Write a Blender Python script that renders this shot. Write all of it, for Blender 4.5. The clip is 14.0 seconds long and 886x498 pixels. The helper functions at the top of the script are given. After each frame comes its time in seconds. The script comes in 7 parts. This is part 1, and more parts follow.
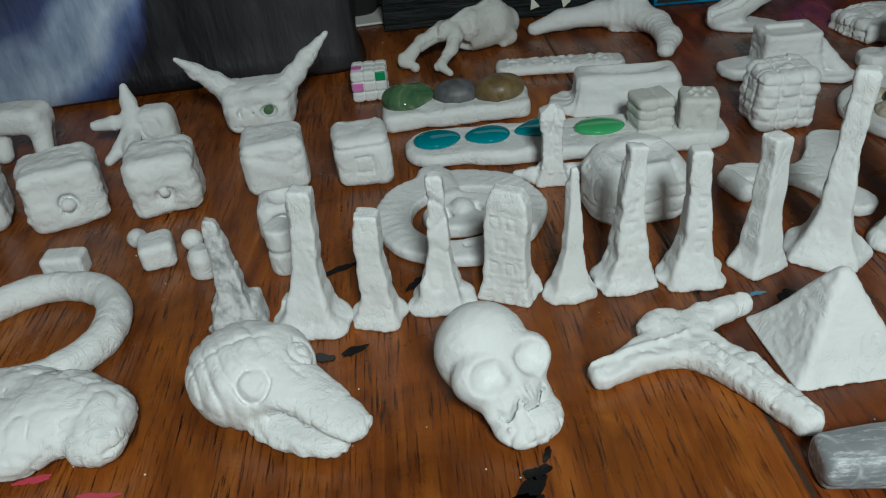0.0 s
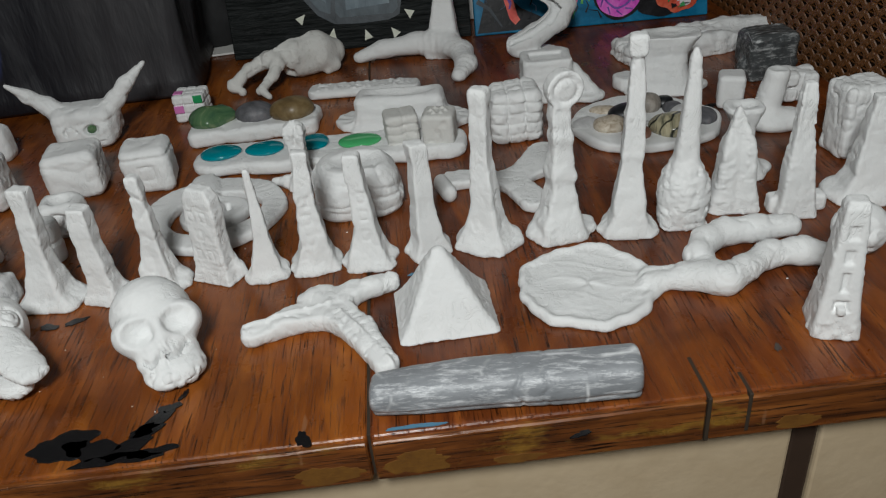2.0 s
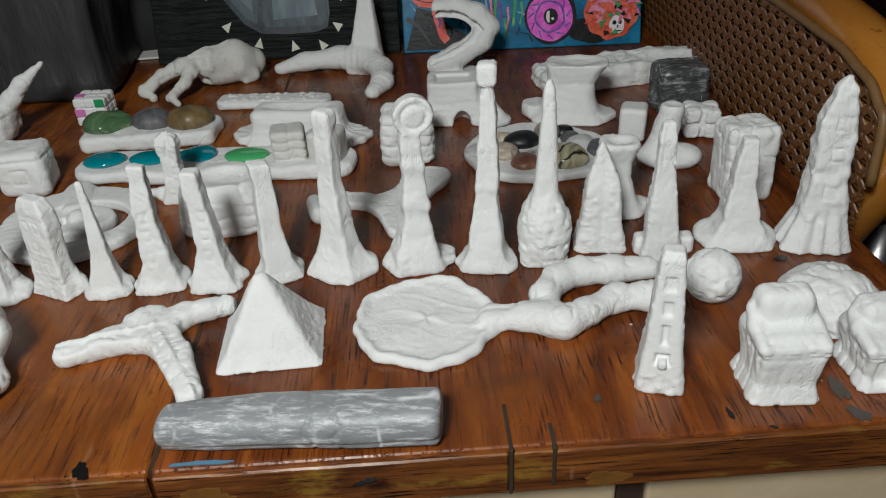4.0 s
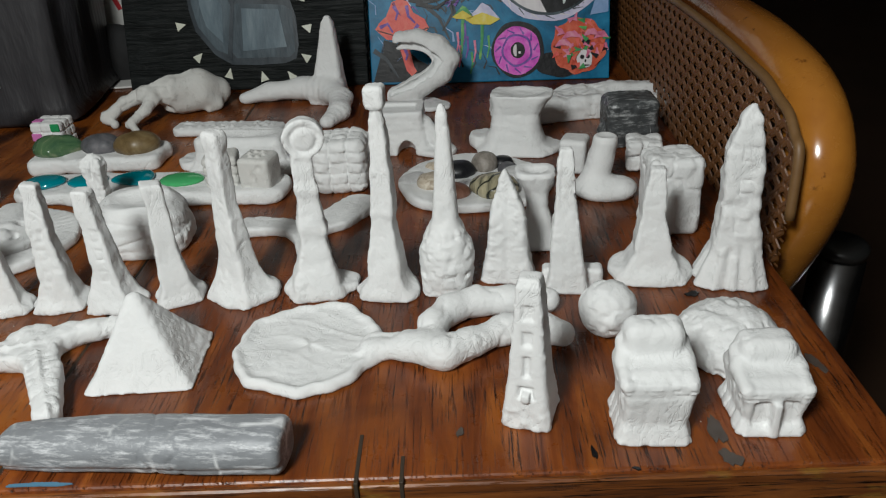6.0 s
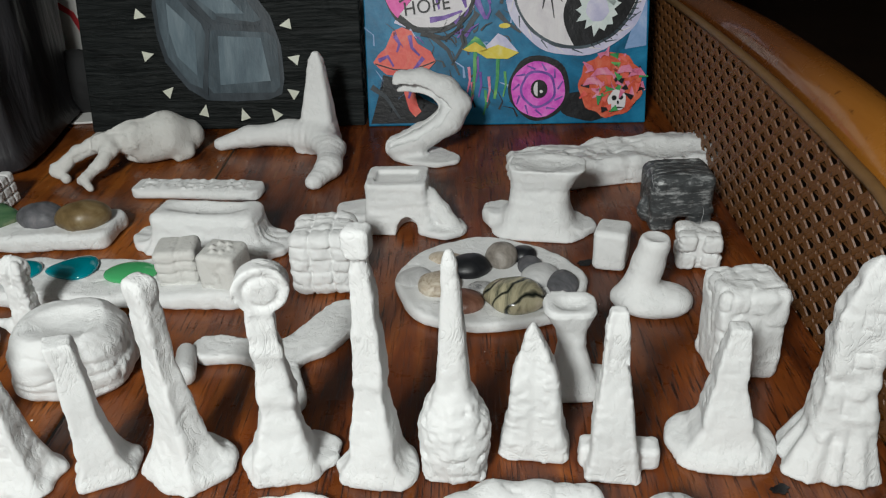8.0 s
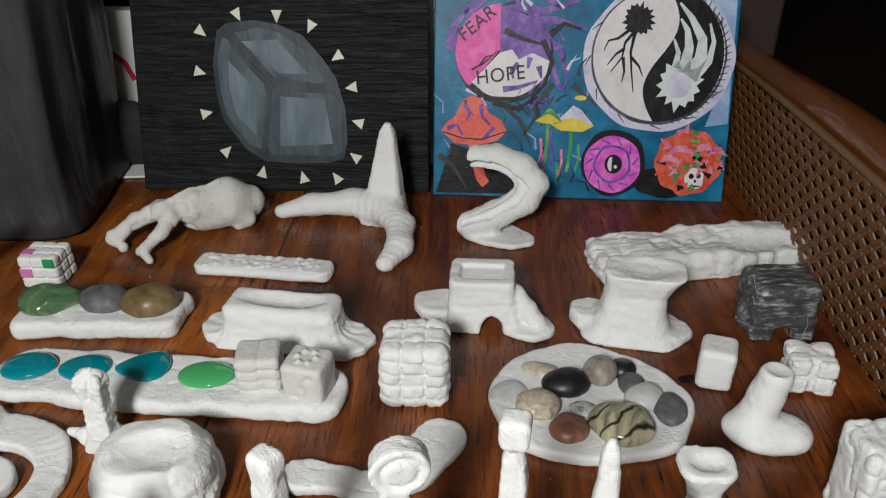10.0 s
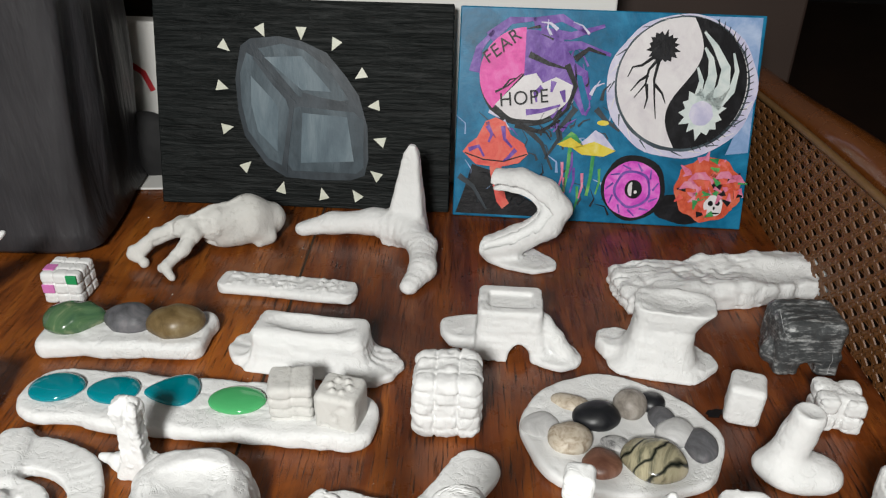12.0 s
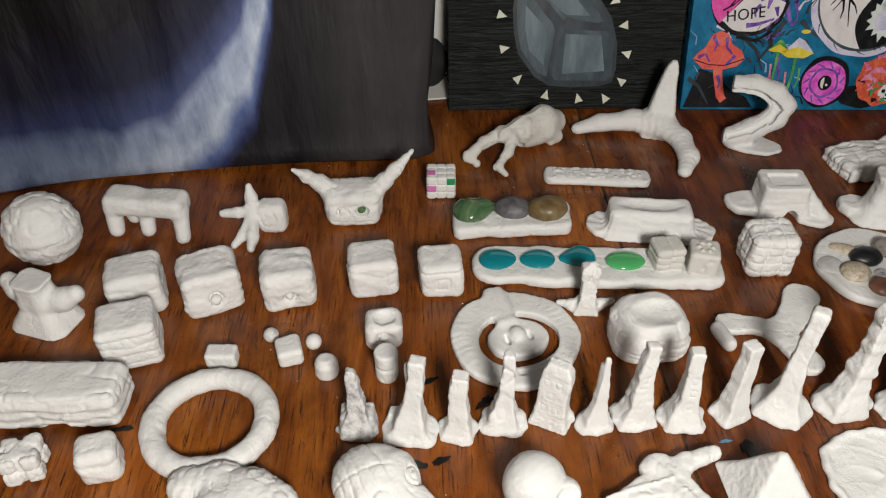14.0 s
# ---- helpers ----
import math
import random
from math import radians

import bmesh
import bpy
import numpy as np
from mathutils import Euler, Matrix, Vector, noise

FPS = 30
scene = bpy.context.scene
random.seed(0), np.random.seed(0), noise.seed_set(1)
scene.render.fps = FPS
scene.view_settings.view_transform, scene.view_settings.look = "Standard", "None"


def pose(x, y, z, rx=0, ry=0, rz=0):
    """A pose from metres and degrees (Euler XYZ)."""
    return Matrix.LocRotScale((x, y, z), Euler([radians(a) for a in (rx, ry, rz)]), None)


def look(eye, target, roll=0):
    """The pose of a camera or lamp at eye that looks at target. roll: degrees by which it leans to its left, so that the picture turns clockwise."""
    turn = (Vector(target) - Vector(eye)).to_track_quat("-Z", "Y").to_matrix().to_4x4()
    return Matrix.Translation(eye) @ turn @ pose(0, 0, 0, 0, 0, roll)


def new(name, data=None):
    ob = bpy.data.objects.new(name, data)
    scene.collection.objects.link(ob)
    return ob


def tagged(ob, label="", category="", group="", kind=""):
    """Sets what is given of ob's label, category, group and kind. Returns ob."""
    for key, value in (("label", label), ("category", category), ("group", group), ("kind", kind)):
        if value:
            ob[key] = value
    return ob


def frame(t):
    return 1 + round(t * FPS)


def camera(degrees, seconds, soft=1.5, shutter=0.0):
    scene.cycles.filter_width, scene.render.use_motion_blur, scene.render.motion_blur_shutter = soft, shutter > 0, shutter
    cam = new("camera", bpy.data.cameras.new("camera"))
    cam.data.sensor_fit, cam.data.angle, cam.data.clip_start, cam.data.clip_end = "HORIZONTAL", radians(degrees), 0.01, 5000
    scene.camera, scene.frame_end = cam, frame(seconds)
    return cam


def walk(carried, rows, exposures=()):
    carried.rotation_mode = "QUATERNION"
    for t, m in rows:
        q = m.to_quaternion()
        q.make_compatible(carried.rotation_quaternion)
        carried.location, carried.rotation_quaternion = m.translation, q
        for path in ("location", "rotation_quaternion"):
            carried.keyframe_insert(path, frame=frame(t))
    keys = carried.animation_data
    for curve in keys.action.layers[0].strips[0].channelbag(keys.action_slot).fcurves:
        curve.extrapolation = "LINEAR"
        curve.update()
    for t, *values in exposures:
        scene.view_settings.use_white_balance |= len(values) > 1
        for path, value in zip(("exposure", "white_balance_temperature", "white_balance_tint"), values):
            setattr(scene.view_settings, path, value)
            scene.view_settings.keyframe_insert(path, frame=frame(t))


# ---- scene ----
cam = camera(59.7, 14.0, soft=1.2)
PATH = [
    (0, (0.067, 0.009, 0.273), (-0.079, 1.658, -0.849), -5.5),
    (0.5, (0.11, 0.003, 0.278), (-0.05, 1.662, -0.827), -6.0),
    (1, (0.197, -0.052, 0.286), (0.045, 1.611, -0.815), -6.1),
    (1.5, (0.266, -0.065, 0.286), (0.099, 1.61, -0.795), -6.2),
    (2, (0.267, -0.072, 0.287), (0.109, 1.613, -0.779), -6.0),
    (2.5, (0.273, -0.075, 0.294), (0.096, 1.618, -0.757), -6.7),
    (3, (0.282, -0.069, 0.289), (0.129, 1.629, -0.756), -6.0),
    (3.5, (0.315, -0.057, 0.278), (0.187, 1.648, -0.759), -4.6),
    (4, (0.365, -0.045, 0.28), (0.206, 1.655, -0.761), -3.0),
    (6.5, (0.454, -0.019, 0.261), (0.191, 1.728, -0.676), -3.3),
    (7, (0.428, 0.044, 0.298), (0.163, 1.787, -0.648), -3.1),
    (7.5, (0.421, 0.114, 0.284), (0.134, 1.846, -0.674), -2.5),
    (8, (0.434, 0.122, 0.288), (0.164, 1.832, -0.713), -2.8),
    (8.5, (0.436, 0.126, 0.285), (0.207, 1.826, -0.744), -2.2),
    (9, (0.402, 0.147, 0.307), (0.146, 1.867, -0.682), -1.7),
    (11.5, (0.346, 0.181, 0.345), (0.103, 1.898, -0.652), 0.6),
    (12, (0.331, 0.178, 0.353), (0.095, 1.899, -0.639), 1.1),
    (12.5, (0.295, 0.169, 0.373), (0.071, 1.881, -0.637), 1.3),
    (13, (0.217, 0.133, 0.394), (0.011, 1.828, -0.648), 2.5),
    (13.5, (0.103, 0.05, 0.453), (-0.062, 1.634, -0.756), 1.7),
    (14, (0.02, -0.024, 0.508), (-0.113, 1.488, -0.795), -0.5),
]
walk(cam, [(t, look(eye, target, roll)) for t, eye, target, roll in PATH], exposures=[(0.0, -0.46, 5950, -6), (1.0, -0.52, 6100, 1), (1.5, -0.42, 6250, 5), (2.5, -0.4, 6300, 5), (4.0, -0.22, 6350, 4), (6.5, -0.17, 6350, 4), (7.0, -0.08, 6350, 3), (7.5, 0.2, 6350, 3), (8.5, 0.1, 6400, 5), (9.0, 0.1, 6450, 6), (11.5, 0.58, 6550, 7), (12.0, 0.6, 6550, 7), (13.0, 0.5, 6700, 8), (14.0, 0.18, 7000, 9)])

# ---- light ----
world = bpy.data.worlds.new("room_dusk")
scene.world = world
world.use_nodes = True
world.node_tree.nodes["Background"].inputs[0].default_value = (0.75, 0.85, 1.0, 1)
world.node_tree.nodes["Background"].inputs[1].default_value = 0.03


def lamp(name, power, eye, size, colour):
    data = bpy.data.lights.new(name, "POINT")
    data.energy, data.shadow_soft_size, data.color = power, size, colour
    ob = new(name, data)
    ob.location = eye
    return tagged(ob, "small bright white phone torch above the bench", "lamp")


lamp("torch", 36.5, (0.21, -0.32, 0.66), 0.09, (1.0, 0.985, 0.97))

# ---- materials ----


class Nodes:
    """A small helper round one node tree."""

    def __init__(self, name):
        self.mat = bpy.data.materials.new(name)
        self.mat.use_nodes = True
        self.t = self.mat.node_tree
        self.bsdf = self.t.nodes["Principled BSDF"]
        self.co = self.t.nodes.new("ShaderNodeTexCoord").outputs["Object"]

    def link(self, a, b):
        self.t.links.new(a, b)

    def put(self, **values):
        for key, value in values.items():
            self.bsdf.inputs[key.replace("_", " ")].default_value = value
        return self

    def scaled(self, s, turn=(0, 0, 0), shift=(0, 0, 0)):
        n = self.t.nodes.new("ShaderNodeMapping")
        n.inputs["Scale"].default_value, n.inputs["Rotation"].default_value = s, turn
        n.inputs["Location"].default_value = shift
        self.link(self.co, n.inputs[0])
        return n.outputs[0]

    def noise(self, scale, detail=4, rough=0.55, co=None, distort=0.0):
        n = self.t.nodes.new("ShaderNodeTexNoise")
        n.inputs["Scale"].default_value, n.inputs["Detail"].default_value = scale, detail
        n.inputs["Roughness"].default_value, n.inputs["Distortion"].default_value = rough, distort
        self.link(co or self.co, n.inputs["Vector"])
        return n.outputs[0]

    def cells(self, scale, feature="DISTANCE_TO_EDGE", co=None):
        n = self.t.nodes.new("ShaderNodeTexVoronoi")
        n.feature = feature
        n.inputs["Scale"].default_value = scale
        self.link(co or self.co, n.inputs["Vector"])
        return n.outputs["Distance"]

    def ramp(self, fac, *stops):
        n = self.t.nodes.new("ShaderNodeValToRGB")
        while len(n.color_ramp.elements) < len(stops):
            n.color_ramp.elements.new(0.5)
        for e, (p, c) in zip(n.color_ramp.elements, stops):
            e.position = p
            e.color = (*c, 1) if len(c) == 3 else c
        self.link(fac, n.inputs[0])
        return n.outputs[0]

    def mix(self, fac, a, b, how="MIX"):
        n = self.t.nodes.new("ShaderNodeMix")
        n.data_type, n.blend_type = "RGBA", how
        for s, v in ((n.inputs[0], fac), (n.inputs[6], a), (n.inputs[7], b)):
            if isinstance(v, (int, float)):
                s.default_value = v
            elif isinstance(v, tuple):
                s.default_value = (*v, 1)
            else:
                self.link(v, s)
        return n.outputs[2]

    def colour(self, out):
        self.link(out, self.bsdf.inputs["Base Color"])
        return self

    def bump(self, *pairs):
        last = None
        for height, dist, strength in pairs:
            n = self.t.nodes.new("ShaderNodeBump")
            n.inputs["Strength"].default_value, n.inputs["Distance"].default_value = strength, dist
            self.link(height, n.inputs["Height"])
            if last:
                self.link(last, n.inputs["Normal"])
            last = n.outputs[0]
        self.link(last, self.bsdf.inputs["Normal"])
        return self


def clay_material(name, a, b, grey=(0.45, 0.46, 0.46), amount=0.0):
    n = Nodes(name)
    n.put(Roughness=0.85, Specular_IOR_Level=0.25)
    base = n.mix(n.noise(60, 5), a, b)
    if amount:
        stain = n.ramp(n.noise(110, 6, 0.7), (0.62 - amount, (0, 0, 0)), (0.72, (1, 1, 1)))
        base = n.mix(stain, base, grey)
    # hairline folds left by fingers
    folds = n.ramp(n.noise(75, 3, 0.5, n.scaled((1, 1, 0.6)), 2.2), (0.455, (1, 1, 1)), (0.50, (0, 0, 0)), (0.545, (1, 1, 1)))
    where = n.ramp(n.noise(28, 2), (0.45, (1, 1, 1)), (0.60, (0, 0, 0)))
    folds = n.mix(where, folds, (1, 1, 1))
    n.colour(base)
    n.bump((n.noise(420, 5, 0.6), 0.0010, 0.14), (n.noise(120, 4, 0.55, distort=1.4), 0.003, 0.20), (folds, 0.0014, 0.32))
    return n.mat


CLAY = clay_material("white_air_dry_clay", (0.80, 0.80, 0.795), (0.70, 0.71, 0.71))
CLAY_DUSTY = clay_material("chalky_grey_white_clay", (0.68, 0.67, 0.64), (0.57, 0.57, 0.55), (0.5, 0.49, 0.46), 0.06)
CLAY_SMUDGED = clay_material("white_clay_with_grey_smudges", (0.74, 0.74, 0.73), (0.55, 0.55, 0.56), (0.2, 0.2, 0.21), 0.16)


def plain(name, rgb, rough=0.5, rgb2=None, scale=80, bump=0.0, **more):
    n = Nodes(name).put(Roughness=rough, **more)
    rgb2 = rgb2 or tuple(c * 0.75 for c in rgb)
    n.colour(n.mix(n.noise(scale, 5), rgb, rgb2))
    if bump:
        n.bump((n.noise(scale * 4, 4), bump, 0.5))
    return n.mat


def slate_material(name, dark, light, white, edge):
    n = Nodes(name).put(Roughness=0.38)
    base = n.mix(n.noise(45, 6, 0.65, n.scaled((1, 3, 3))), dark, light)
    scuff = n.ramp(n.noise(160, 8, 0.75, n.scaled((0.35, 1.6, 1.6))), (0.50, (0, 0, 0)), (0.66, (1, 1, 1)))
    crack = n.ramp(n.cells(38, co=n.scaled((1, 0.7, 0.7))), (0.0, (1, 1, 1)), (edge, (0, 0, 0)))
    keep = n.ramp(n.noise(30, 3), (0.50, (0, 0, 0)), (0.62, (1, 1, 1)))
    crack = n.mix(1.0, crack, keep, "MULTIPLY")
    n.colour(n.mix(crack, n.mix(scuff, base, white), (0.75, 0.76, 0.77)))
    n.bump((n.noise(220, 6, 0.65), 0.001, 0.5))
    return n.mat


SLATE = slate_material("slate_painted_clay", (0.15, 0.157, 0.168), (0.35, 0.365, 0.385), (0.66, 0.67, 0.69), 0.05)
CHARCOAL = slate_material("charcoal_painted_clay", (0.03, 0.034, 0.036), (0.085, 0.09, 0.093), (0.42, 0.43, 0.43), 0.008)


def wood_material(name, dark, mid, light, turned=False):
    n = Nodes(name).put(Coat_Weight=0.12, Coat_Roughness=0.1, Specular_IOR_Level=0.4)
    along = (1, 14, 14) if turned else (9, 1.1, 9)
    fine = (2.2, 60, 60) if turned else (60, 2.6, 60)
    rings = n.noise(5, 7, 0.66, n.scaled(along), 1.1)
    base = n.ramp(rings, (0.3, dark), (0.5, mid), (0.72, light))
    pores = n.ramp(n.noise(11, 6, 0.72, n.scaled(fine)), (0.38, (0.05, 0.04, 0.04)), (0.46, (1, 1, 1)))
    where = n.ramp(n.noise(9, 4, 0.6, n.scaled((2, 0.7, 2))), (0.30, (0, 0, 0)), (0.54, (1, 1, 1)))
    base = n.mix(1.0, base, n.mix(where, (0.9, 0.88, 0.86), pores), "MULTIPLY")
    broad = n.ramp(n.noise(8, 6, 0.65, None, 0.8), (0.33, (0.42, 0.36, 0.33)), (0.5, (0.85, 0.82, 0.8)), (0.68, (1.15, 1.1, 1.02)))
    base = n.mix(1.0, base, broad, "MULTIPLY")
    if turned:
        patch = n.ramp(n.noise(16, 5, 0.7, n.scaled((0.8, 1, 2.2), (0, 0, 0), (0.4, 0, 0))), (0.56, (0, 0, 0)), (0.66, (1, 1, 1)))
        base = n.mix(patch, base, n.mix(n.noise(300, 4, 0.7), (0.10, 0.045, 0.01), (0.36, 0.19, 0.03)))
    scratch = n.ramp(n.noise(28, 3, 0.5, n.scaled((3, 0.4, 1), (0, 0, 0.5))), (0.71, (0, 0, 0)), (0.73, (1, 1, 1)))
    n.colour(n.mix(n.mix(1.0, scratch, (0.35, 0.35, 0.35), "MULTIPLY"), base, (0.32, 0.17, 0.09)))
    worn = n.ramp(n.noise(35, 5, 0.7), (0.3, (0.2, 0.2, 0.2)), (0.7, (0.46, 0.46, 0.46)))
    n.link(worn, n.bsdf.inputs["Roughness"])
    n.bump((pores, 0.0005, 0.5), (n.noise(18, 4), 0.004, 0.18))
    return n.mat


WOOD = wood_material("varnished_red_brown_wood", (0.062, 0.014, 0.004), (0.185, 0.048, 0.0105), (0.33, 0.102, 0.018))
WOOD_WARM = wood_material("varnished_orange_brown_wood", (0.12, 0.031, 0.006), (0.265, 0.076, 0.012), (0.41, 0.138, 0.022))
EDGE = wood_material("worn_plank_edge_wood", (0.04, 0.014, 0.006), (0.16, 0.052, 0.013), (0.33, 0.12, 0.028), True)
OCHRE = plain("ochre_worn_varnish", (0.23, 0.105, 0.016), 0.5, (0.09, 0.034, 0.009), 160, 0.0006)
BLACK_PAINT = plain("spilled_black_paint", (0.006, 0.006, 0.007), 0.25, (0.012, 0.011, 0.011))
GREY_PAINT = plain("dull_grey_smear", (0.10, 0.085, 0.075), 0.5, (0.05, 0.035, 0.028), 120)
PINK_PAINT = plain("spilled_pink_paint", (0.62, 0.07, 0.12), 0.45)
BLUE_PAINT = plain("smeared_blue_paint", (0.10, 0.24, 0.36), 0.45)
SEAM = plain("dark_joint_filler", (0.02, 0.012, 0.008), 0.7, (0.05, 0.035, 0.02), 200)

# ---- the bench ----
TURN_BENCH = math.degrees(math.atan(0.117 / 0.993))
BENCH = pose(0, 0.184, 0, 0, 0, TURN_BENCH)


def link_mesh(name, bm, material, parent=None, label="", smooth=False):
    mesh = bpy.data.meshes.new(name)
    bm.to_mesh(mesh)
    bm.free()
    for m in material if isinstance(material, (list, tuple)) else [material]:
        mesh.materials.append(m)
    if smooth:
        mesh.polygons.foreach_set("use_smooth", [True] * len(mesh.polygons))
    ob = new(name, mesh)
    if parent:
        ob.parent = parent
    if label:
        ob["label"] = label
    return ob


def part(name, bm, material, parent, label="", smooth=False):
    return link_mesh(name, bm, material, parent, label, smooth)


def empty(name, m, label, category, group="", kind=""):
    ob = new(name)
    ob.matrix_basis = m
    return tagged(ob, label, category, group, kind)


def block(x0, x1, y0, y1, z0, z1, bevel=0.0, segments=2):
    bm = bmesh.new()
    bmesh.ops.create_cube(bm, size=1)
    for v in bm.verts:
        v.co = Vector((x0 + (v.co.x + 0.5) * (x1 - x0), y0 + (v.co.y + 0.5) * (y1 - y0), z0 + (v.co.z + 0.5) * (z1 - z0)))
    if bevel:
        bmesh.ops.bevel(bm, geom=bm.edges[:], offset=bevel, segments=segments, affect="EDGES", profile=0.5)
    return bm


def ribbon_tube(points, radii, sides=12, closed=False, flat=1.0, across=None):
    """A tube swept along points, with a radius at each; flat squashes it across its own upright."""
    bm = bmesh.new()
    rings = []
    n = len(points)
    for i, p in enumerate(points):
        a = Vector(points[(i - 1) % n] if closed or i else points[0])
        b = Vector(points[(i + 1) % n] if closed or i < n - 1 else points[-1])
        way = (b - a).normalized()
        side = Vector(across) if across else way.cross(Vector((0, 0, 1)))
        side = side.normalized() if side.length > 1e-4 else Vector((1, 0, 0))
        up = side.cross(way).normalized()
        ring = []
        for k in range(sides):
            q = 2 * math.pi * k / sides
            ring.append(bm.verts.new(Vector(p) + side * math.cos(q) * radii[i] + up * math.sin(q) * radii[i] * flat))
        rings.append(ring)
    for i in range(n if closed else n - 1):
        r, s = rings[i], rings[(i + 1) % n]
        for k in range(sides):
            bm.faces.new((r[k], r[(k + 1) % sides], s[(k + 1) % sides], s[k]))
    if not closed:
        bm.faces.new(rings[0])
        bm.faces.new(rings[-1][::-1])
    bmesh.ops.recalc_face_normals(bm, faces=bm.faces[:])
    return bm


def smooth_line(points, n):
    """n places along a Catmull-Rom curve through the points."""
    p = [Vector(q) for q in points]
    p = [2 * p[0] - p[1], *p, 2 * p[-1] - p[-2]]
    out = []
    for i in range(n):
        s = i / (n - 1) * (len(p) - 3)
        k = min(int(s), len(p) - 4)
        f = s - k
        a, b, c, d = p[k:k + 4]
        out.append(0.5 * (2 * b + (c - a) * f + (2 * a - 5 * b + 4 * c - d) * f * f + (3 * b - a - 3 * c + d) * f ** 3))
    return out


RIGHT = 0.630
bench_top = empty("wooden_bench", BENCH, "varnished red-brown plank bench with honey bentwood and cane arm", "bench")
for u0, u1, m in ((-1.0, 0.1933, WOOD_WARM), (0.1947, RIGHT, WOOD)):
    part("plank", block(u0, u1, 0.0, 0.86, -0.031, 0.0, 0.0022, 3), m, bench_top, smooth=False)
part("joint", block(0.1925, 0.1955, 0.002, 0.858, -0.029, -0.0012), SEAM, bench_top, "dark filled joint between planks")
part("crack", block(0.3692, 0.3712, -0.0034, 0.030, -0.030, 0.0004, 0.0003, 1), SEAM, bench_top, "short dark crack at the plank end")
part("crack", block(0.3905, 0.3925, -0.0034, 0.014, -0.026, 0.0004, 0.0003, 1), SEAM, bench_top, "short dark crack at the plank end")

# front lip of the planks, streaked along its length
for u0, u1 in ((-1.0, 0.1928), (0.1952, 0.3690), (0.3712, RIGHT - 0.004)):
    part("plank_edge", block(u0, u1, -0.0028, 0.001, -0.030, -0.0025, 0.001, 1), EDGE, bench_top, "worn streaked plank edge")

# patches where the varnish has worn to ochre
rnd = random.Random(8)
for u0, u1, z0, z1 in ((0.1975, 0.237, -0.029, -0.010), (0.150, 0.190, -0.029, -0.014), (0.03, 0.075, -0.029, -0.020), (0.405, 0.432, -0.029, -0.018), (0.255, 0.285, -0.029, -0.022)):
    bm = bmesh.new()
    ring = []
    for i in range(36):
        q = i * 2 * math.pi / 36
        s = 0.86 + 0.10 * math.sin(3 * q + u0 * 50) + 0.06 * math.sin(7 * q) + rnd.uniform(-0.1, 0.08)
        ring.append(((u0 + u1) / 2 + (u1 - u0) / 2 * s * math.cos(q), (z0 + z1) / 2 + (z1 - z0) / 2 * s * math.sin(q)))
    top = [bm.verts.new((u, -0.0032, z)) for u, z in ring]
    low = [bm.verts.new((u, -0.0020, z)) for u, z in ring]
    bm.faces.new(top)
    for i in range(36):
        bm.faces.new((top[i], low[i], low[(i + 1) % 36], top[(i + 1) % 36]))
    bmesh.ops.recalc_face_normals(bm, faces=bm.faces[:])
    part("worn_patch", bm, OCHRE, bench_top, "ochre patch of worn varnish")

# apron, legs and floor under the bench
APRON = plain("cream_painted_board", (0.64, 0.52, 0.36), 0.6, (0.44, 0.33, 0.20), 25, 0.001)
apron = bench_top
part("board", block(-1.0, 0.43, 0.016, 0.034, -0.19, -0.0315, 0.002), APRON, apron, "cream board")
part("board", block(0.447, RIGHT - 0.02, 0.016, 0.034, -0.19, -0.0315, 0.002), APRON, apron, "cream board")
for u, v in ((-0.95, 0.05), (0.4385, 0.018), (RIGHT - 0.05, 0.3), (-0.95, 0.82), (RIGHT - 0.05, 0.82)):
    part("leg", block(u - 0.008, u + 0.008, v, v + 0.03, -0.42, -0.032, 0.002), plain("dark_leg", (0.05, 0.03, 0.02), 0.5), apron)

FLOOR = plain("dark_brown_tiled_floor", (0.07, 0.04, 0.025), 0.4, (0.03, 0.018, 0.012), 6, 0.001)
# the room's darkness is painted in: walls in view get a near-black colour
UNLIT_WALL = plain("near_black_unlit_plaster", (0.014, 0.012, 0.011), 0.8, (0.008, 0.007, 0.007), 5, 0.002)
tagged(link_mesh("floor", block(-2.5, 4.1, -2.0, 4.3, -0.46, -0.42), FLOOR), "dark brown tiled floor in shade", "floor", kind="structure")
# south and west walls and ceiling, out of view: added pale to bounce fill
BOUNCE_WALL = plain("cream_bounce_plaster", (0.42, 0.39, 0.36), 0.9, (0.34, 0.32, 0.29), 4, 0.002)
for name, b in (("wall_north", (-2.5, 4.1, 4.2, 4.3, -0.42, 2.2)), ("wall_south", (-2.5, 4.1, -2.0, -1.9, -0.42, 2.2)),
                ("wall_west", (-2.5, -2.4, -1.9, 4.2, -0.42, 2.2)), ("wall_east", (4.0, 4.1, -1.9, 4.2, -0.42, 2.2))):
    tagged(link_mesh(name, block(*b), UNLIT_WALL if name in ("wall_north", "wall_east") else BOUNCE_WALL), "added room wall, near-black for unlit depth in view, cream for bounce out of view", "wall", kind="structure")
tagged(link_mesh("ceiling", block(-2.5, 4.1, -2.0, 4.3, 2.2, 2.25), BOUNCE_WALL), "unseen pale ceiling added to bounce torch light as fill", "ceiling", kind="structure")

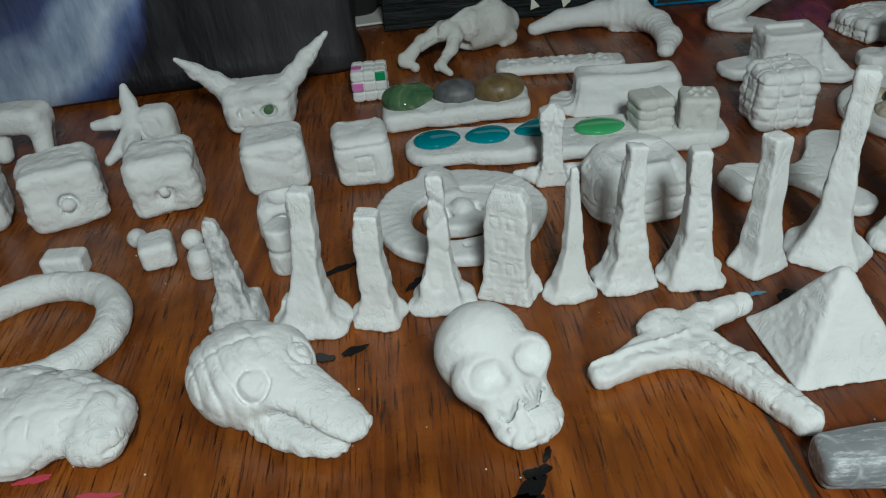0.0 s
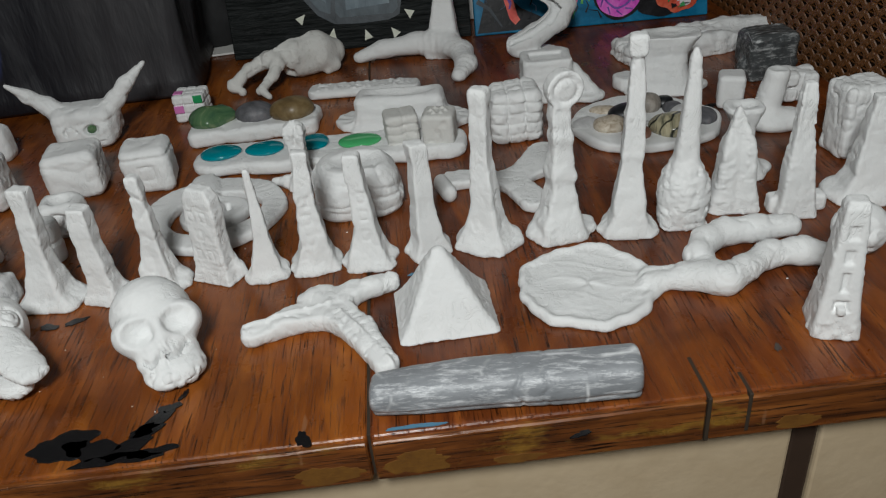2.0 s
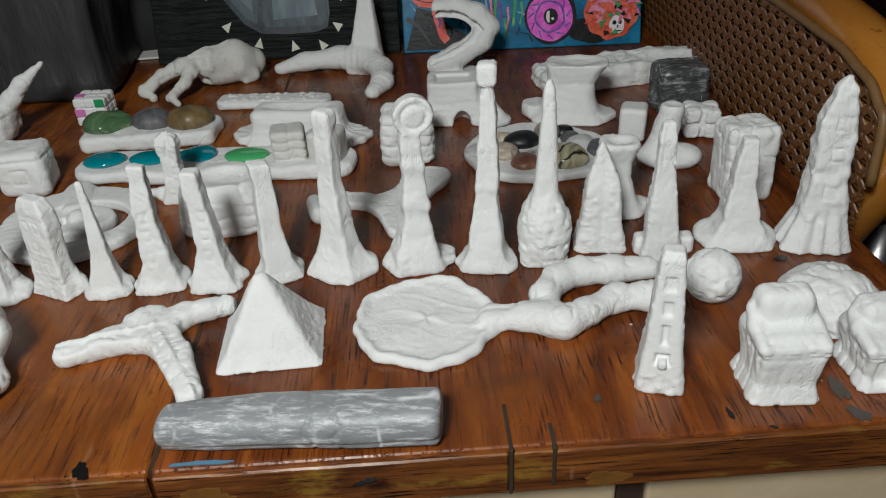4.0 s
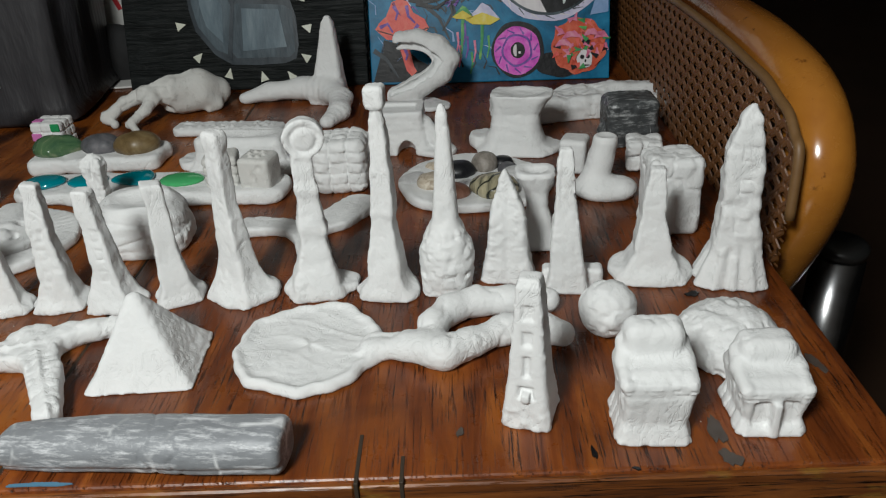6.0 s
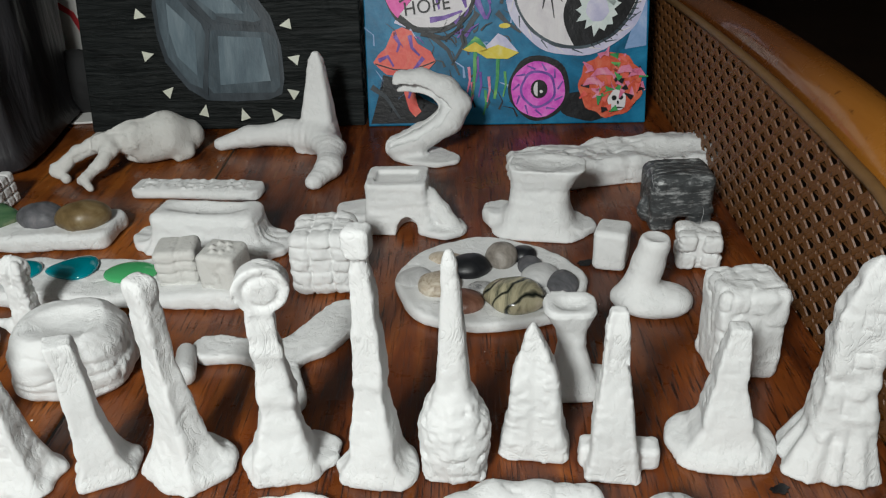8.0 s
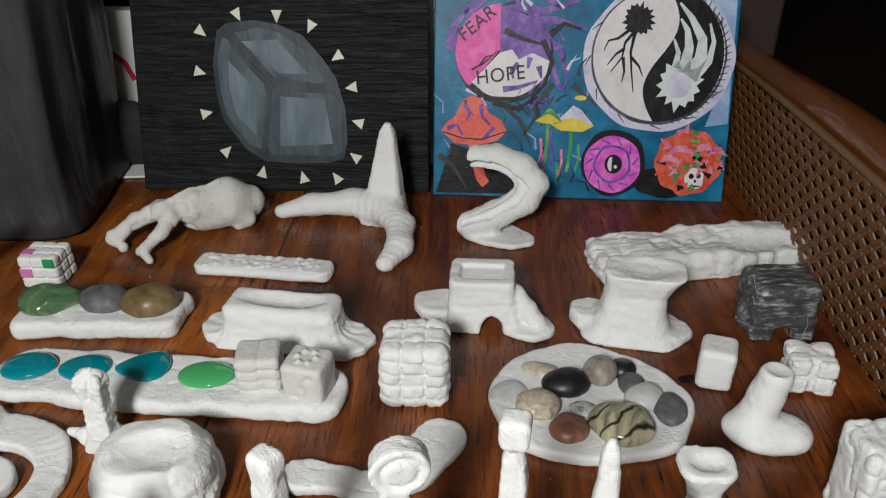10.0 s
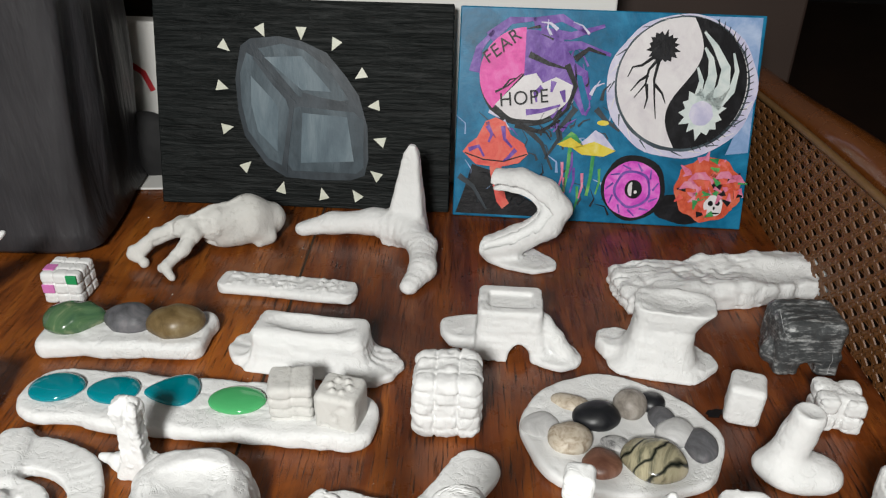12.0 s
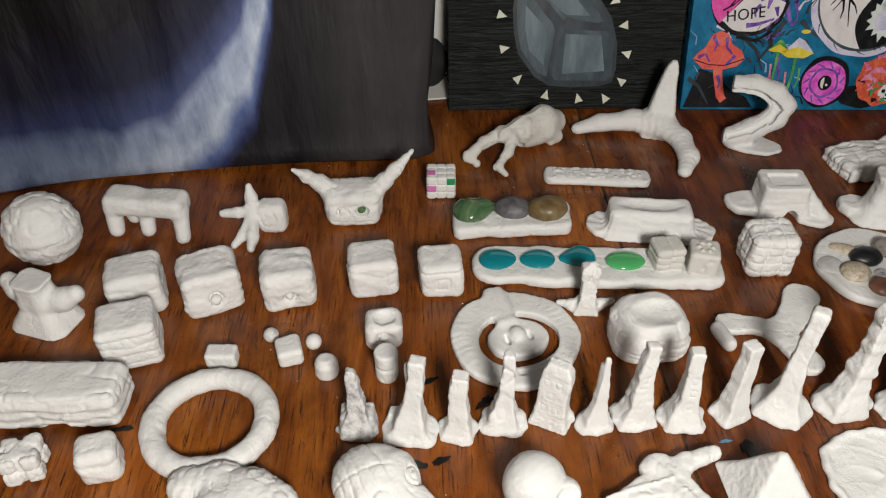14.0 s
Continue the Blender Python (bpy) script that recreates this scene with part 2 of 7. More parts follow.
# cane arm: bentwood rim, woven panel, binding
def bentwood_material():
    """Honey varnish that darkens to red-brown along the arm, with scuffs in the clear coat."""
    n = Nodes("glossy_honey_bentwood").put(Coat_Weight=0.4, Coat_Roughness=0.06)
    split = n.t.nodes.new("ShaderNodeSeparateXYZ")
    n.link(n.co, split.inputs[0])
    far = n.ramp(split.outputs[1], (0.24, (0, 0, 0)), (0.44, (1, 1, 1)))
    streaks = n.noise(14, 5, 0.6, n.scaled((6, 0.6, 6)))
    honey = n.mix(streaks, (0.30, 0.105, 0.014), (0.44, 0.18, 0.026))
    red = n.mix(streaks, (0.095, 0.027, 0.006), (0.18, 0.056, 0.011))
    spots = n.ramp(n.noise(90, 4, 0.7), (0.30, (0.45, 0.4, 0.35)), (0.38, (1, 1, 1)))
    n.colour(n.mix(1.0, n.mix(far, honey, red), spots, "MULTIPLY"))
    n.link(n.ramp(n.noise(40, 5, 0.7), (0.3, (0.12, 0.12, 0.12)), (0.75, (0.36, 0.36, 0.36))), n.bsdf.inputs["Roughness"])
    n.bump((n.noise(25, 3), 0.002, 0.12))
    return n.mat


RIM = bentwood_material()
CANE = plain("brown_woven_cane", (0.165, 0.068, 0.020), 0.45, (0.085, 0.033, 0.010), 220, 0.0004)
BINDING = plain("tan_cane_binding", (0.20, 0.11, 0.04), 0.5, (0.13, 0.065, 0.023), 150)
arm = bench_top
RIM_LINE = smooth_line([(0.660, 0.90, 0.088), (0.660, 0.72, 0.096), (0.661, 0.55, 0.108), (0.661, 0.41, 0.111), (0.661, 0.31, 0.107),
                        (0.660, 0.238, 0.093), (0.658, 0.204, 0.065), (0.657, 0.206, 0.028), (0.657, 0.238, -0.03), (0.657, 0.285, -0.10), (0.657, 0.36, -0.25), (0.657, 0.42, -0.42)], 80)
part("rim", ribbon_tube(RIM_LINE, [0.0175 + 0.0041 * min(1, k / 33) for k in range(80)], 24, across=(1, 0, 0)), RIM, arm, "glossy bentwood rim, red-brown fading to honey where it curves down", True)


def cane_top(v):
    """Height of the woven panel's upper edge along the arm."""
    return float(np.interp(v, [0.174, 0.180, 0.20, 0.25, 0.35, 0.5, 0.67, 0.9], [0.036, 0.077, 0.094, 0.105, 0.111, 0.112, 0.106, 0.092]))


def cane_at(v, z):
    """The panel leans out towards the rim."""
    return Vector((RIGHT + 0.001 + 0.005 * max(z, 0) / 0.12, v, z))


def strand(points, wide, thick):
    """A flat strand laid along points on the panel."""
    bm = bmesh.new()
    rows = []
    for i, p in enumerate(points):
        a, b = Vector(points[max(i - 1, 0)]), Vector(points[min(i + 1, len(points) - 1)])
        way = (b - a).normalized()
        out = Vector((-1, 0, 0.25)).normalized()
        side = way.cross(out).normalized() * wide / 2
        rows.append([bm.verts.new(Vector(p) + s * side + o * out * thick) for s, o in ((-1, 0), (-0.6, 1), (0.6, 1), (1, 0))])
    for r, s in zip(rows, rows[1:]):
        for k in range(3):
            bm.faces.new((r[k], r[k + 1], s[k + 1], s[k]))
        bm.faces.new((r[3], r[0], s[0], s[3]))
    return bm


def join(bms):
    out = bmesh.new()
    for b in bms:
        m = bpy.data.meshes.new("t")
        b.to_mesh(m)
        b.free()
        out.from_mesh(m)
        bpy.data.meshes.remove(m)
    return out


PITCH = 0.0185
weave = []
for slope in (1, -1):
    for k in range(-12, 60):
        for dv in (-0.0023, 0.0023):
            start = 0.17 + k * PITCH + dv
            line = [(start + slope * z, z) for z in np.arange(-0.02, 0.13, 0.0046)]
            line = [(v, z) for v, z in line if 0.176 < v < 0.885 and z < cane_top(v)]
            if len(line) > 2:
                over = 0.0008 * slope
                weave.append(strand([cane_at(v, z) + Vector((-0.001 + over * math.sin(2 * math.pi * z / PITCH * 2), 0, 0)) for v, z in line], 0.0040, 0.0009))
for k in range(-1, 14):
    z = k * PITCH / 2
    vs = [v for v in np.arange(0.178, 0.89, 0.0046) if cane_top(v) > z]
    if len(vs) > 3:
        weave.append(strand([cane_at(v, z) + Vector((0.0006, 0, 0)) for v in vs], 0.0016, 0.0006))
cane = tagged(part("cane_panel", join(weave), CANE, arm, "woven brown cane panel with open holes"), kind="stuff")
bind = smooth_line([cane_at(v, cane_top(v)) + Vector((-0.001, 0, 0.001)) for v in (0.174, 0.18, 0.19, 0.205, 0.225, 0.25, 0.28, 0.32, 0.38, 0.46, 0.6, 0.75, 0.89)], 80)
part("binding", ribbon_tube(bind, [0.0035] * 80, 8, across=(1, 0, 0)), BINDING, cane, "tan cane binding strip", True)

# chrome post beside the arm
CHROME = plain("tarnished_chrome", (0.35, 0.36, 0.38), 0.25, (0.12, 0.11, 0.10), 60, 0.0, Metallic=1.0)
post = empty("chrome_post", pose(0.697, 0.566, -0.42), "tarnished chrome tube post with a dark top", "post")
tube = part("tube", ribbon_tube([(0, 0, 0), (0, 0, 0.2), (0, 0, 0.36)], [0.021] * 3, 24), CHROME, post, "tarnished chrome tube", True)
part("cap", ribbon_tube([(0, 0, 0.361), (0, 0, 0.368), (0, 0, 0.372)], [0.022, 0.022, 0.018], 24), plain("black_cap", (0.02, 0.02, 0.02), 0.3), tube, "black plastic cap", True)

# ---- sculpting in clay: solid shapes as distance fields, in millimetres ----
LATTICE = np.random.RandomState(7).rand(32, 32, 32).astype(np.float32)


def grain(P, size, seed=0):
    """Smooth random values from -1 to 1 with features of that size."""
    c = [p / size + 7.31 * seed + 3.7 * i for i, p in enumerate(P)]
    i = [np.floor(q).astype(np.int32) for q in c]
    f = [q - k for q, k in zip(c, i)]
    f = [q * q * (3 - 2 * q) for q in f]
    i0 = [k % 32 for k in i]
    i1 = [(k + 1) % 32 for k in i]
    out = 0
    for a in (0, 1):
        for b in (0, 1):
            for d in (0, 1):
                w = (f[0] if a else 1 - f[0]) * (f[1] if b else 1 - f[1]) * (f[2] if d else 1 - f[2])
                out = out + w * LATTICE[(i1 if a else i0)[0], (i1 if b else i0)[1], (i1 if d else i0)[2]]
    return out * 2 - 1


def su(a, b, k=3.0):
    h = np.clip(0.5 + 0.5 * (b - a) / k, 0, 1)
    return b + (a - b) * h - k * h * (1 - h)


def ss(a, b, k=1.5):
    return -su(-a, b, k)


def crease(P, size, seed, width=0.09):
    """Thin wandering lines, 1 on the line and 0 off it."""
    return np.exp(-(grain(P, size, seed) / width) ** 2)


def ball(P, c, r):
    return np.sqrt((P[0] - c[0]) ** 2 + (P[1] - c[1]) ** 2 + (P[2] - c[2]) ** 2) - r


def egg(P, c, r, yaw=0.0):
    x, y, z = P[0] - c[0], P[1] - c[1], P[2] - c[2]
    if yaw:
        q = radians(yaw)
        x, y = x * math.cos(q) + y * math.sin(q), y * math.cos(q) - x * math.sin(q)
    k0 = np.sqrt((x / r[0]) ** 2 + (y / r[1]) ** 2 + (z / r[2]) ** 2)
    k1 = np.sqrt((x / r[0] ** 2) ** 2 + (y / r[1] ** 2) ** 2 + (z / r[2] ** 2) ** 2) + 1e-6
    return k0 * (k0 - 1) / k1


def rbox(P, c, h, r=2.0, yaw=0.0):
    x, y, z = P[0] - c[0], P[1] - c[1], P[2] - c[2]
    if yaw:
        q = radians(yaw)
        x, y = x * math.cos(q) + y * math.sin(q), y * math.cos(q) - x * math.sin(q)
    x, y, z = np.abs(x) - h[0] + r, np.abs(y) - h[1] + r, np.abs(z) - h[2] + r
    return np.sqrt(np.maximum(x, 0) ** 2 + np.maximum(y, 0) ** 2 + np.maximum(z, 0) ** 2) + np.minimum(np.maximum(x, np.maximum(y, z)), 0) - r


def cap(P, a, b, r0, r1):
    a, b = np.array(a, float), np.array(b, float)
    d = b - a
    t = np.clip(((P[0] - a[0]) * d[0] + (P[1] - a[1]) * d[1] + (P[2] - a[2]) * d[2]) / max(d @ d, 1e-6), 0, 1)
    return np.sqrt((P[0] - a[0] - t * d[0]) ** 2 + (P[1] - a[1] - t * d[1]) ** 2 + (P[2] - a[2] - t * d[2]) ** 2) - (r0 + (r1 - r0) * t)


def limb(P, points, radii, k=2.5):
    out = None
    for i in range(len(points) - 1):
        d = cap(P, points[i], points[i + 1], radii[i], radii[i + 1])
        out = d if out is None else su(out, d, k)
    return out


def hoop(P, c, R, r, flat=1.0, squash=1.0):
    x, y, z = P[0] - c[0], (P[1] - c[1]) / squash, (P[2] - c[2]) / flat
    return np.sqrt((np.sqrt(x * x + y * y) - R) ** 2 + z * z) - r


def disc(P, c, R, h, r=2.0, wobble=0.0, squash=1.0, seed=0):
    """A flat round slab of clay, h high, with a wavering outline."""
    x, y, z = P[0] - c[0], (P[1] - c[1]) / squash, P[2] - c[2]
    q = np.arctan2(y, x)
    rr = R * (1 + wobble * (np.sin(3 * q + seed) * 0.5 + np.sin(5 * q + 2.1 * seed + 1) * 0.35 + np.sin(8 * q + seed * 3.3) * 0.25))
    a, b = np.sqrt(x * x + y * y) - rr + r, np.abs(z - h / 2) - h / 2 + r
    return np.minimum(np.maximum(a, b), 0) + np.sqrt(np.maximum(a, 0) ** 2 + np.maximum(b, 0) ** 2) - r


def column(P, zs, hx, hy, cx=0.0, cy=0.0, r=0.45):
    """A standing form whose half widths, and middle, go with the height."""
    z = P[2]
    wx, wy = np.interp(z, zs, hx), np.interp(z, zs, hy)
    mx = np.interp(z, zs, cx) if not np.isscalar(cx) else cx
    my = np.interp(z, zs, cy) if not np.isscalar(cy) else cy
    k = r * np.minimum(wx, wy)
    a, b = np.abs(P[0] - mx) - wx + k, np.abs(P[1] - my) - wy + k
    d = np.sqrt(np.maximum(a, 0) ** 2 + np.maximum(b, 0) ** 2) + np.minimum(np.maximum(a, b), 0) - k
    return np.maximum(d * 0.85, z - zs[-1])


def net(f, lo, hi, step):
    """The surface of a solid as a mesh of quads, on a grid of that step."""
    ax = [np.arange(a - 2 * step, b + 3 * step, step, dtype=np.float32) for a, b in zip(lo, hi)]
    P = np.meshgrid(*ax, indexing="ij")
    F = f(P).astype(np.float32)
    F = np.maximum(F, -P[2] + 0.0)
    F[0], F[-1], F[:, 0], F[:, -1], F[:, :, -1], F[:, :, 0] = 9, 9, 9, 9, 9, 9
    n = F.shape
    S = F < 0
    total, count = np.zeros((*[k - 1 for k in n], 3), np.float32), np.zeros([k - 1 for k in n], np.float32)
    for axis in range(3):
        a = [slice(None)] * 3
        b = [slice(None)] * 3
        a[axis], b[axis] = slice(0, -1), slice(1, None)
        fa, fb = F[tuple(a)], F[tuple(b)]
        cross = (fa < 0) != (fb < 0)
        t = np.where(cross, fa / np.where(cross, fa - fb, 1), 0)
        others = [k for k in range(3) if k != axis]
        for p in (0, 1):
            for q in (0, 1):
                s = [slice(None)] * 3
                s[others[0]] = slice(p, n[others[0]] - 1 + p)
                s[others[1]] = slice(q, n[others[1]] - 1 + q)
                c, tt = cross[tuple(s)], t[tuple(s)]
                count += c
                total[..., axis] += np.where(c, tt, 0)
                total[..., others[0]] += c * p
                total[..., others[1]] += c * q
    live = count > 0
    index = np.full(live.shape, -1, np.int64)
    index[live] = np.arange(live.sum())
    cell = np.argwhere(live)
    pos = (cell + total[live] / count[live][:, None]) * step + np.array([k[0] for k in ax])
    quads = []
    for axis in range(3):
        a = [slice(None)] * 3
        b = [slice(None)] * 3
        a[axis], b[axis] = slice(0, -1), slice(1, None)
        sa, sb = S[tuple(a)], S[tuple(b)]
        e = np.argwhere(sa != sb)
        o1, o2 = (axis + 1) % 3, (axis + 2) % 3
        e = e[(e[:, o1] > 0) & (e[:, o2] > 0)]
        flip = sb[tuple(e.T)]
        d1, d2 = np.eye(3, dtype=int)[o1], np.eye(3, dtype=int)[o2]
        v = [index[tuple((e - x).T)] for x in (0 * d1, d1, d1 + d2, d2)]
        v = np.stack(v, 1)
        v[flip] = v[flip][:, ::-1]
        quads.append(v)
    quads = np.concatenate(quads)
    pos[:, 2] = np.maximum(pos[:, 2], 0)
    return pos, quads


def solid(name, f, lo, hi, material, step=1.3, rough=0.35, size=6.0, seed=0, parent=None, m=None, label=""):
    """A mesh object from a distance field, with a hand-worked surface."""
    def worked(P):
        d = f(P)
        if rough:
            d = d + 0.4 * rough * grain(P, size, seed) + 0.4 * rough * grain(P, size * 0.38, seed + 1)
            d = d + 1.2 * rough * crease((P[0], P[1], P[2] * 0.55), 9, seed + 5, 0.08) * np.clip(grain(P, 19, seed + 6) * 2 + 0.2, 0, 1)
            d = d + 1.2 * rough * crease((P[0] + 0.4 * P[2], P[1], P[2] * 0.5), 5, seed + 9, 0.12) * np.clip(grain(P, 15, seed + 7) * 2, 0, 1)
            d = d - 0.8 * rough * np.abs(grain((P[0], P[1], P[2] * 0.6), size * 0.6, seed + 8))
            d = d + 2.2 * rough * grain(P, size * 4, seed + 11)
        return d
    pos, quads = net(worked, lo, hi, step)
    mesh = bpy.data.meshes.new(name)
    mesh.from_pydata((pos * 0.001).tolist(), [], quads.tolist())
    mesh.polygons.foreach_set("use_smooth", [True] * len(mesh.polygons))
    mesh.materials.append(material)
    ob = new(name, mesh)
    if m is not None:
        ob.matrix_basis = m
    if parent:
        ob.parent = parent
    if label:
        ob["label"] = label
    return ob


COUNT = [0]


def clay(name, f, lo, hi, x, y, yaw, label, category="clay sculpture", group="", material=None, step=1.3, rough=0.35, size=6.0, z=0.0, fit=(1, 1)):
    """One clay work; fit scales its plan and its height."""
    COUNT[0] += 1
    ob = solid(name, f, lo, hi, material or CLAY, step, rough, size, COUNT[0], None, pose(x, y, z, 0, 0, yaw) @ Matrix.Diagonal((fit[0], fit[0], fit[1], 1)))
    return tagged(ob, label, category, group)


# ---- row of pillars ----
ROW = "row of clay pillars"


def pillar(x, y, h, base, neck, tip, label, lean=0.0, deep=1.0, flange=0, bands=0.0, yaw=0.0, extra=None, material=None, foot=0.20, name="clay_pillar", rough=0.4, fit=(1, 1)):
    """A slender hand-pressed tower on a flared foot. flange: how far a web spreads at the back of the foot."""
    zs = [h * k / 23 for k in range(24)]
    flare = [math.exp(-(z / (foot * h)) ** 1.1) for z in zs]
    hx = [(neck * 1.12 + (tip * 1.1 - neck * 1.12) * k / 23) / 2 + (base - neck) / 2 * f for k, f in enumerate(flare)]
    hy = [((neck + (tip - neck) * k / 23) / 2 + (base - neck) / 2 * 0.75 * f) * deep for k, f in enumerate(flare)]
    ph = x * 97
    hx = [w * (1 + 0.05 * math.sin(k * 0.8 + ph) + 0.035 * math.sin(k * 1.7 + 2 * ph)) for k, w in enumerate(hx)]
    hy = [w * (1 + 0.05 * math.sin(k * 0.7 + ph + 2)) for k, w in enumerate(hy)]
    cx = [lean * k / h + 0.7 * math.sin(k / h * 7 + ph) for k in zs]

    def f(P):
        d = column(P, zs, hx, hy, cx, 0.0, 0.26)
        d = -su(-d, -(P[2] - h + 0.12 * (P[0] - lean)), 3.5)
        d = su(d, disc(P, (0, 2, 0), base * 0.58, 3.6, 1.5, 0.15, 0.8, ph), 7)
        if flange:
            web = limb(P, [(0, 0, 4), (flange * 0.7, 6, 3), (flange, 9, 2.5)], [6, 5, 3.5], 4)
            d = su(d, web, 5)
            d = su(d, limb(P, [(0, 4, h * 0.45), (flange * 0.35, 8, h * 0.16), (flange * 0.75, 9, 2)], [neck * 0.3, 4, 3], 4), 4)
            d = su(d, limb(P, [(0, 5, h * 0.3), (-flange * 0.4, 9, 6), (-flange * 0.8, 10, 2)], [neck * 0.25, 4, 3], 4), 4)
            d = su(d, cap(P, (0, 4, h * 0.85), (flange * 0.2, 7, h * 0.2), 3, 5), 3)
        if bands:
            d = d + 1.2 * bands * grain((P[0] * 1.3, P[1] * 1.3, P[2] * 0.9), 8, 2) + 1.4 * bands * crease((P[0], P[1], P[2] * 0.8), 12, 4, 0.12)
            d = d - 0.5 * bands * np.maximum(0, grain(P, 4.5, 5))
        if extra is not None:
            d = extra(P, d)
        return d
    m = base * 0.6 + 4
    return clay(name, f, (-m - abs(flange) - 4, -base * 0.55 - 9, 0), (m + max(flange, 0) + 8, max(base * 0.5 * deep, 14) + 10, h + 26), x, y, yaw, label, "clay pillar", ROW, material, 1.15, rough, 5.0, fit=fit)


def carved(P, d):
    """Small windows and ledges pressed into the front."""
    for z in (0.3, 0.47, 0.62):
        w = np.abs(P[0]) - 3.2
        d = np.where((P[1] < 0), d + 0.8 * np.clip(1 - np.abs(np.maximum(w, np.abs(P[2] - z * 90) - 3.5)) / 1.2, 0, 1), d)
    return d


pillar(-0.0809, 0.3411, 72, 31, 13, 7, "small white clay tower smudged with grey, rough surface", bands=0.5, material=CLAY_SMUDGED, extra=lambda P, d: su(d, rbox(P, (0, 6, 9), (15, 10, 9), 3), 4), foot=0.3, yaw=4.8, fit=(0.888, 1.032))
pillar(-0.0395, 0.3424, 92, 42, 14, 12, "white clay tower with a ragged square foot", lean=9, flange=13, extra=lambda P, d: su(d, rbox(P, (-12, 12, 5), (9, 6, 6), 2), 4), yaw=-4.9, fit=(0.904, 0.958))
pillar(-0.0025, 0.3439, 77, 30, 15, 14, "white clay tower with a rounded foot and flat top", lean=3, flange=15, foot=0.22, yaw=-3.7, fit=(0.831, 0.919))
pillar(0.0333, 0.3554, 88, 36, 15, 8, "white clay spire with a pointed tip and bumpy edges", lean=2, flange=14, bands=0.5, yaw=-1.4, fit=(0.871, 0.961))


def wide_tower(P):
    d = column(P, [0, 4, 14, 40, 58, 72, 79, 81], [20, 18, 15.5, 14.2, 15, 13.5, 10.5, 9], [12, 11, 9, 7.5, 7.5, 7, 5.5, 5], [1, 1, 1, 1, 2, 3, 3, 3], 0.0, 0.3)
    front = (P[1] < 0)
    for z in (18, 34, 51, 66):
        d = d + 0.25 * np.exp(-((P[2] - z - 1.5 * grain(P, 12, 3)) / 1.2) ** 2) * front
    for x, z in ((-6, 26), (5, 26), (-1, 43), (6, 59), (-5, 59)):
        inside = np.maximum(np.abs(P[0] - x) - 3, np.abs(P[2] - z) - 4)
        d = d + 0.7 * np.clip(1 - np.abs(inside) / 1.2, 0, 1) * front
    d = d - 0.5 * np.abs(grain(P, 5, 8))
    return su(d, limb(P, [(8, 4, 26), (16, 8, 8), (20, 9, 3)], [5, 5, 3], 4), 4)


clay("clay_pillar", wide_tower, (-22, -16, 0), (27, 18, 84), 0.0704, 0.3613, -20.1, "broad white clay slab tower carved with shallow windows", "clay pillar", ROW, step=1.15, fit=(0.823, 0.865))
pillar(0.1060, 0.3589, 85, 30, 13, 4, "smooth white clay blade tapering to a point", lean=2, deep=0.75, flange=14, rough=0.2, yaw=15.3, fit=(0.824, 0.967))
pillar(0.1375, 0.3689, 93, 37, 18, 11, "white clay tower with a square window and stepped sides", flange=-2, lean=3, extra=carved, bands=0.25, yaw=12.2, fit=(0.806, 0.944))
pillar(0.1758, 0.3699, 88, 36, 15, 11, "white clay tower leaning slightly, with ridged sides", lean=-3, flange=18, extra=carved, yaw=2.6, fit=(0.872, 0.947))
pillar(0.2151, 0.3784, 92, 31, 16, 13, "plain white clay tower with a flat top", lean=-2, flange=18, rough=0.3, yaw=28.6, fit=(0.829, 0.918))


def notch(P, d):
    d = su(d, rbox(P, (1, 0, 116), (6.5, 5.5, 5), 2), 5)
    d = su(d, disc(P, (2, 4, 0), 27, 5, 2, 0.06, 0.75), 7)
    return d


pillar(0.2553, 0.3869, 118, 46, 17, 12, "tall white clay tower with a flared foot and notched head", lean=1, bands=0.3, extra=notch, foot=0.15, yaw=-23.7, fit=(0.838, 0.943))


def ring_head(P, d):
    x, y, z = P[0] - 4, P[1], P[2] - 110
    r = np.sqrt(x * x + z * z)
    d = su(d, np.maximum(r - 12.5, np.abs(y) - 5.5) + 0.3, 3)
    d = d + 1.5 * np.exp(-((r - 8.0) / 1.4) ** 2) * (y < 0)
    d = d - 0.6 * np.sin(P[2] * 0.27 + 2.5 * grain(P, 16, 4)) * np.clip((92 - P[2]) / 10, 0, 1) * np.clip((P[2] - 25) / 10, 0, 1)
    return su(d, disc(P, (4, 4, 0), 24, 5, 2, 0.12, 0.7, 2), 5)


pillar(0.3056, 0.3924, 102, 34, 16, 11, "tall twisted white clay tower topped by a ringed disc", lean=2, extra=ring_head, rough=0.5, yaw=18.5, fit=(0.986, 0.973))


def knob_head(P, d):
    for z, r in ((34, 0.3), (60, 0.6), (88, 0.5)):
        d = d - r * np.exp(-((P[2] - z) / 2.5) ** 2)
    d = su(d, cap(P, (2, 0, 120), (2, 0, 124), 5.2, 5.2), 2)
    d = su(d, rbox(P, (2, 0, 134), (7.2, 6.8, 7.2), 3), 2.5)
    return d


pillar(0.3534, 0.3937, 122, 39, 21, 9, "tallest white clay tower, banded, with a square knob on top", lean=2, extra=knob_head, foot=0.12, rough=0.4, yaw=-3.6, fit=(0.860, 0.981))


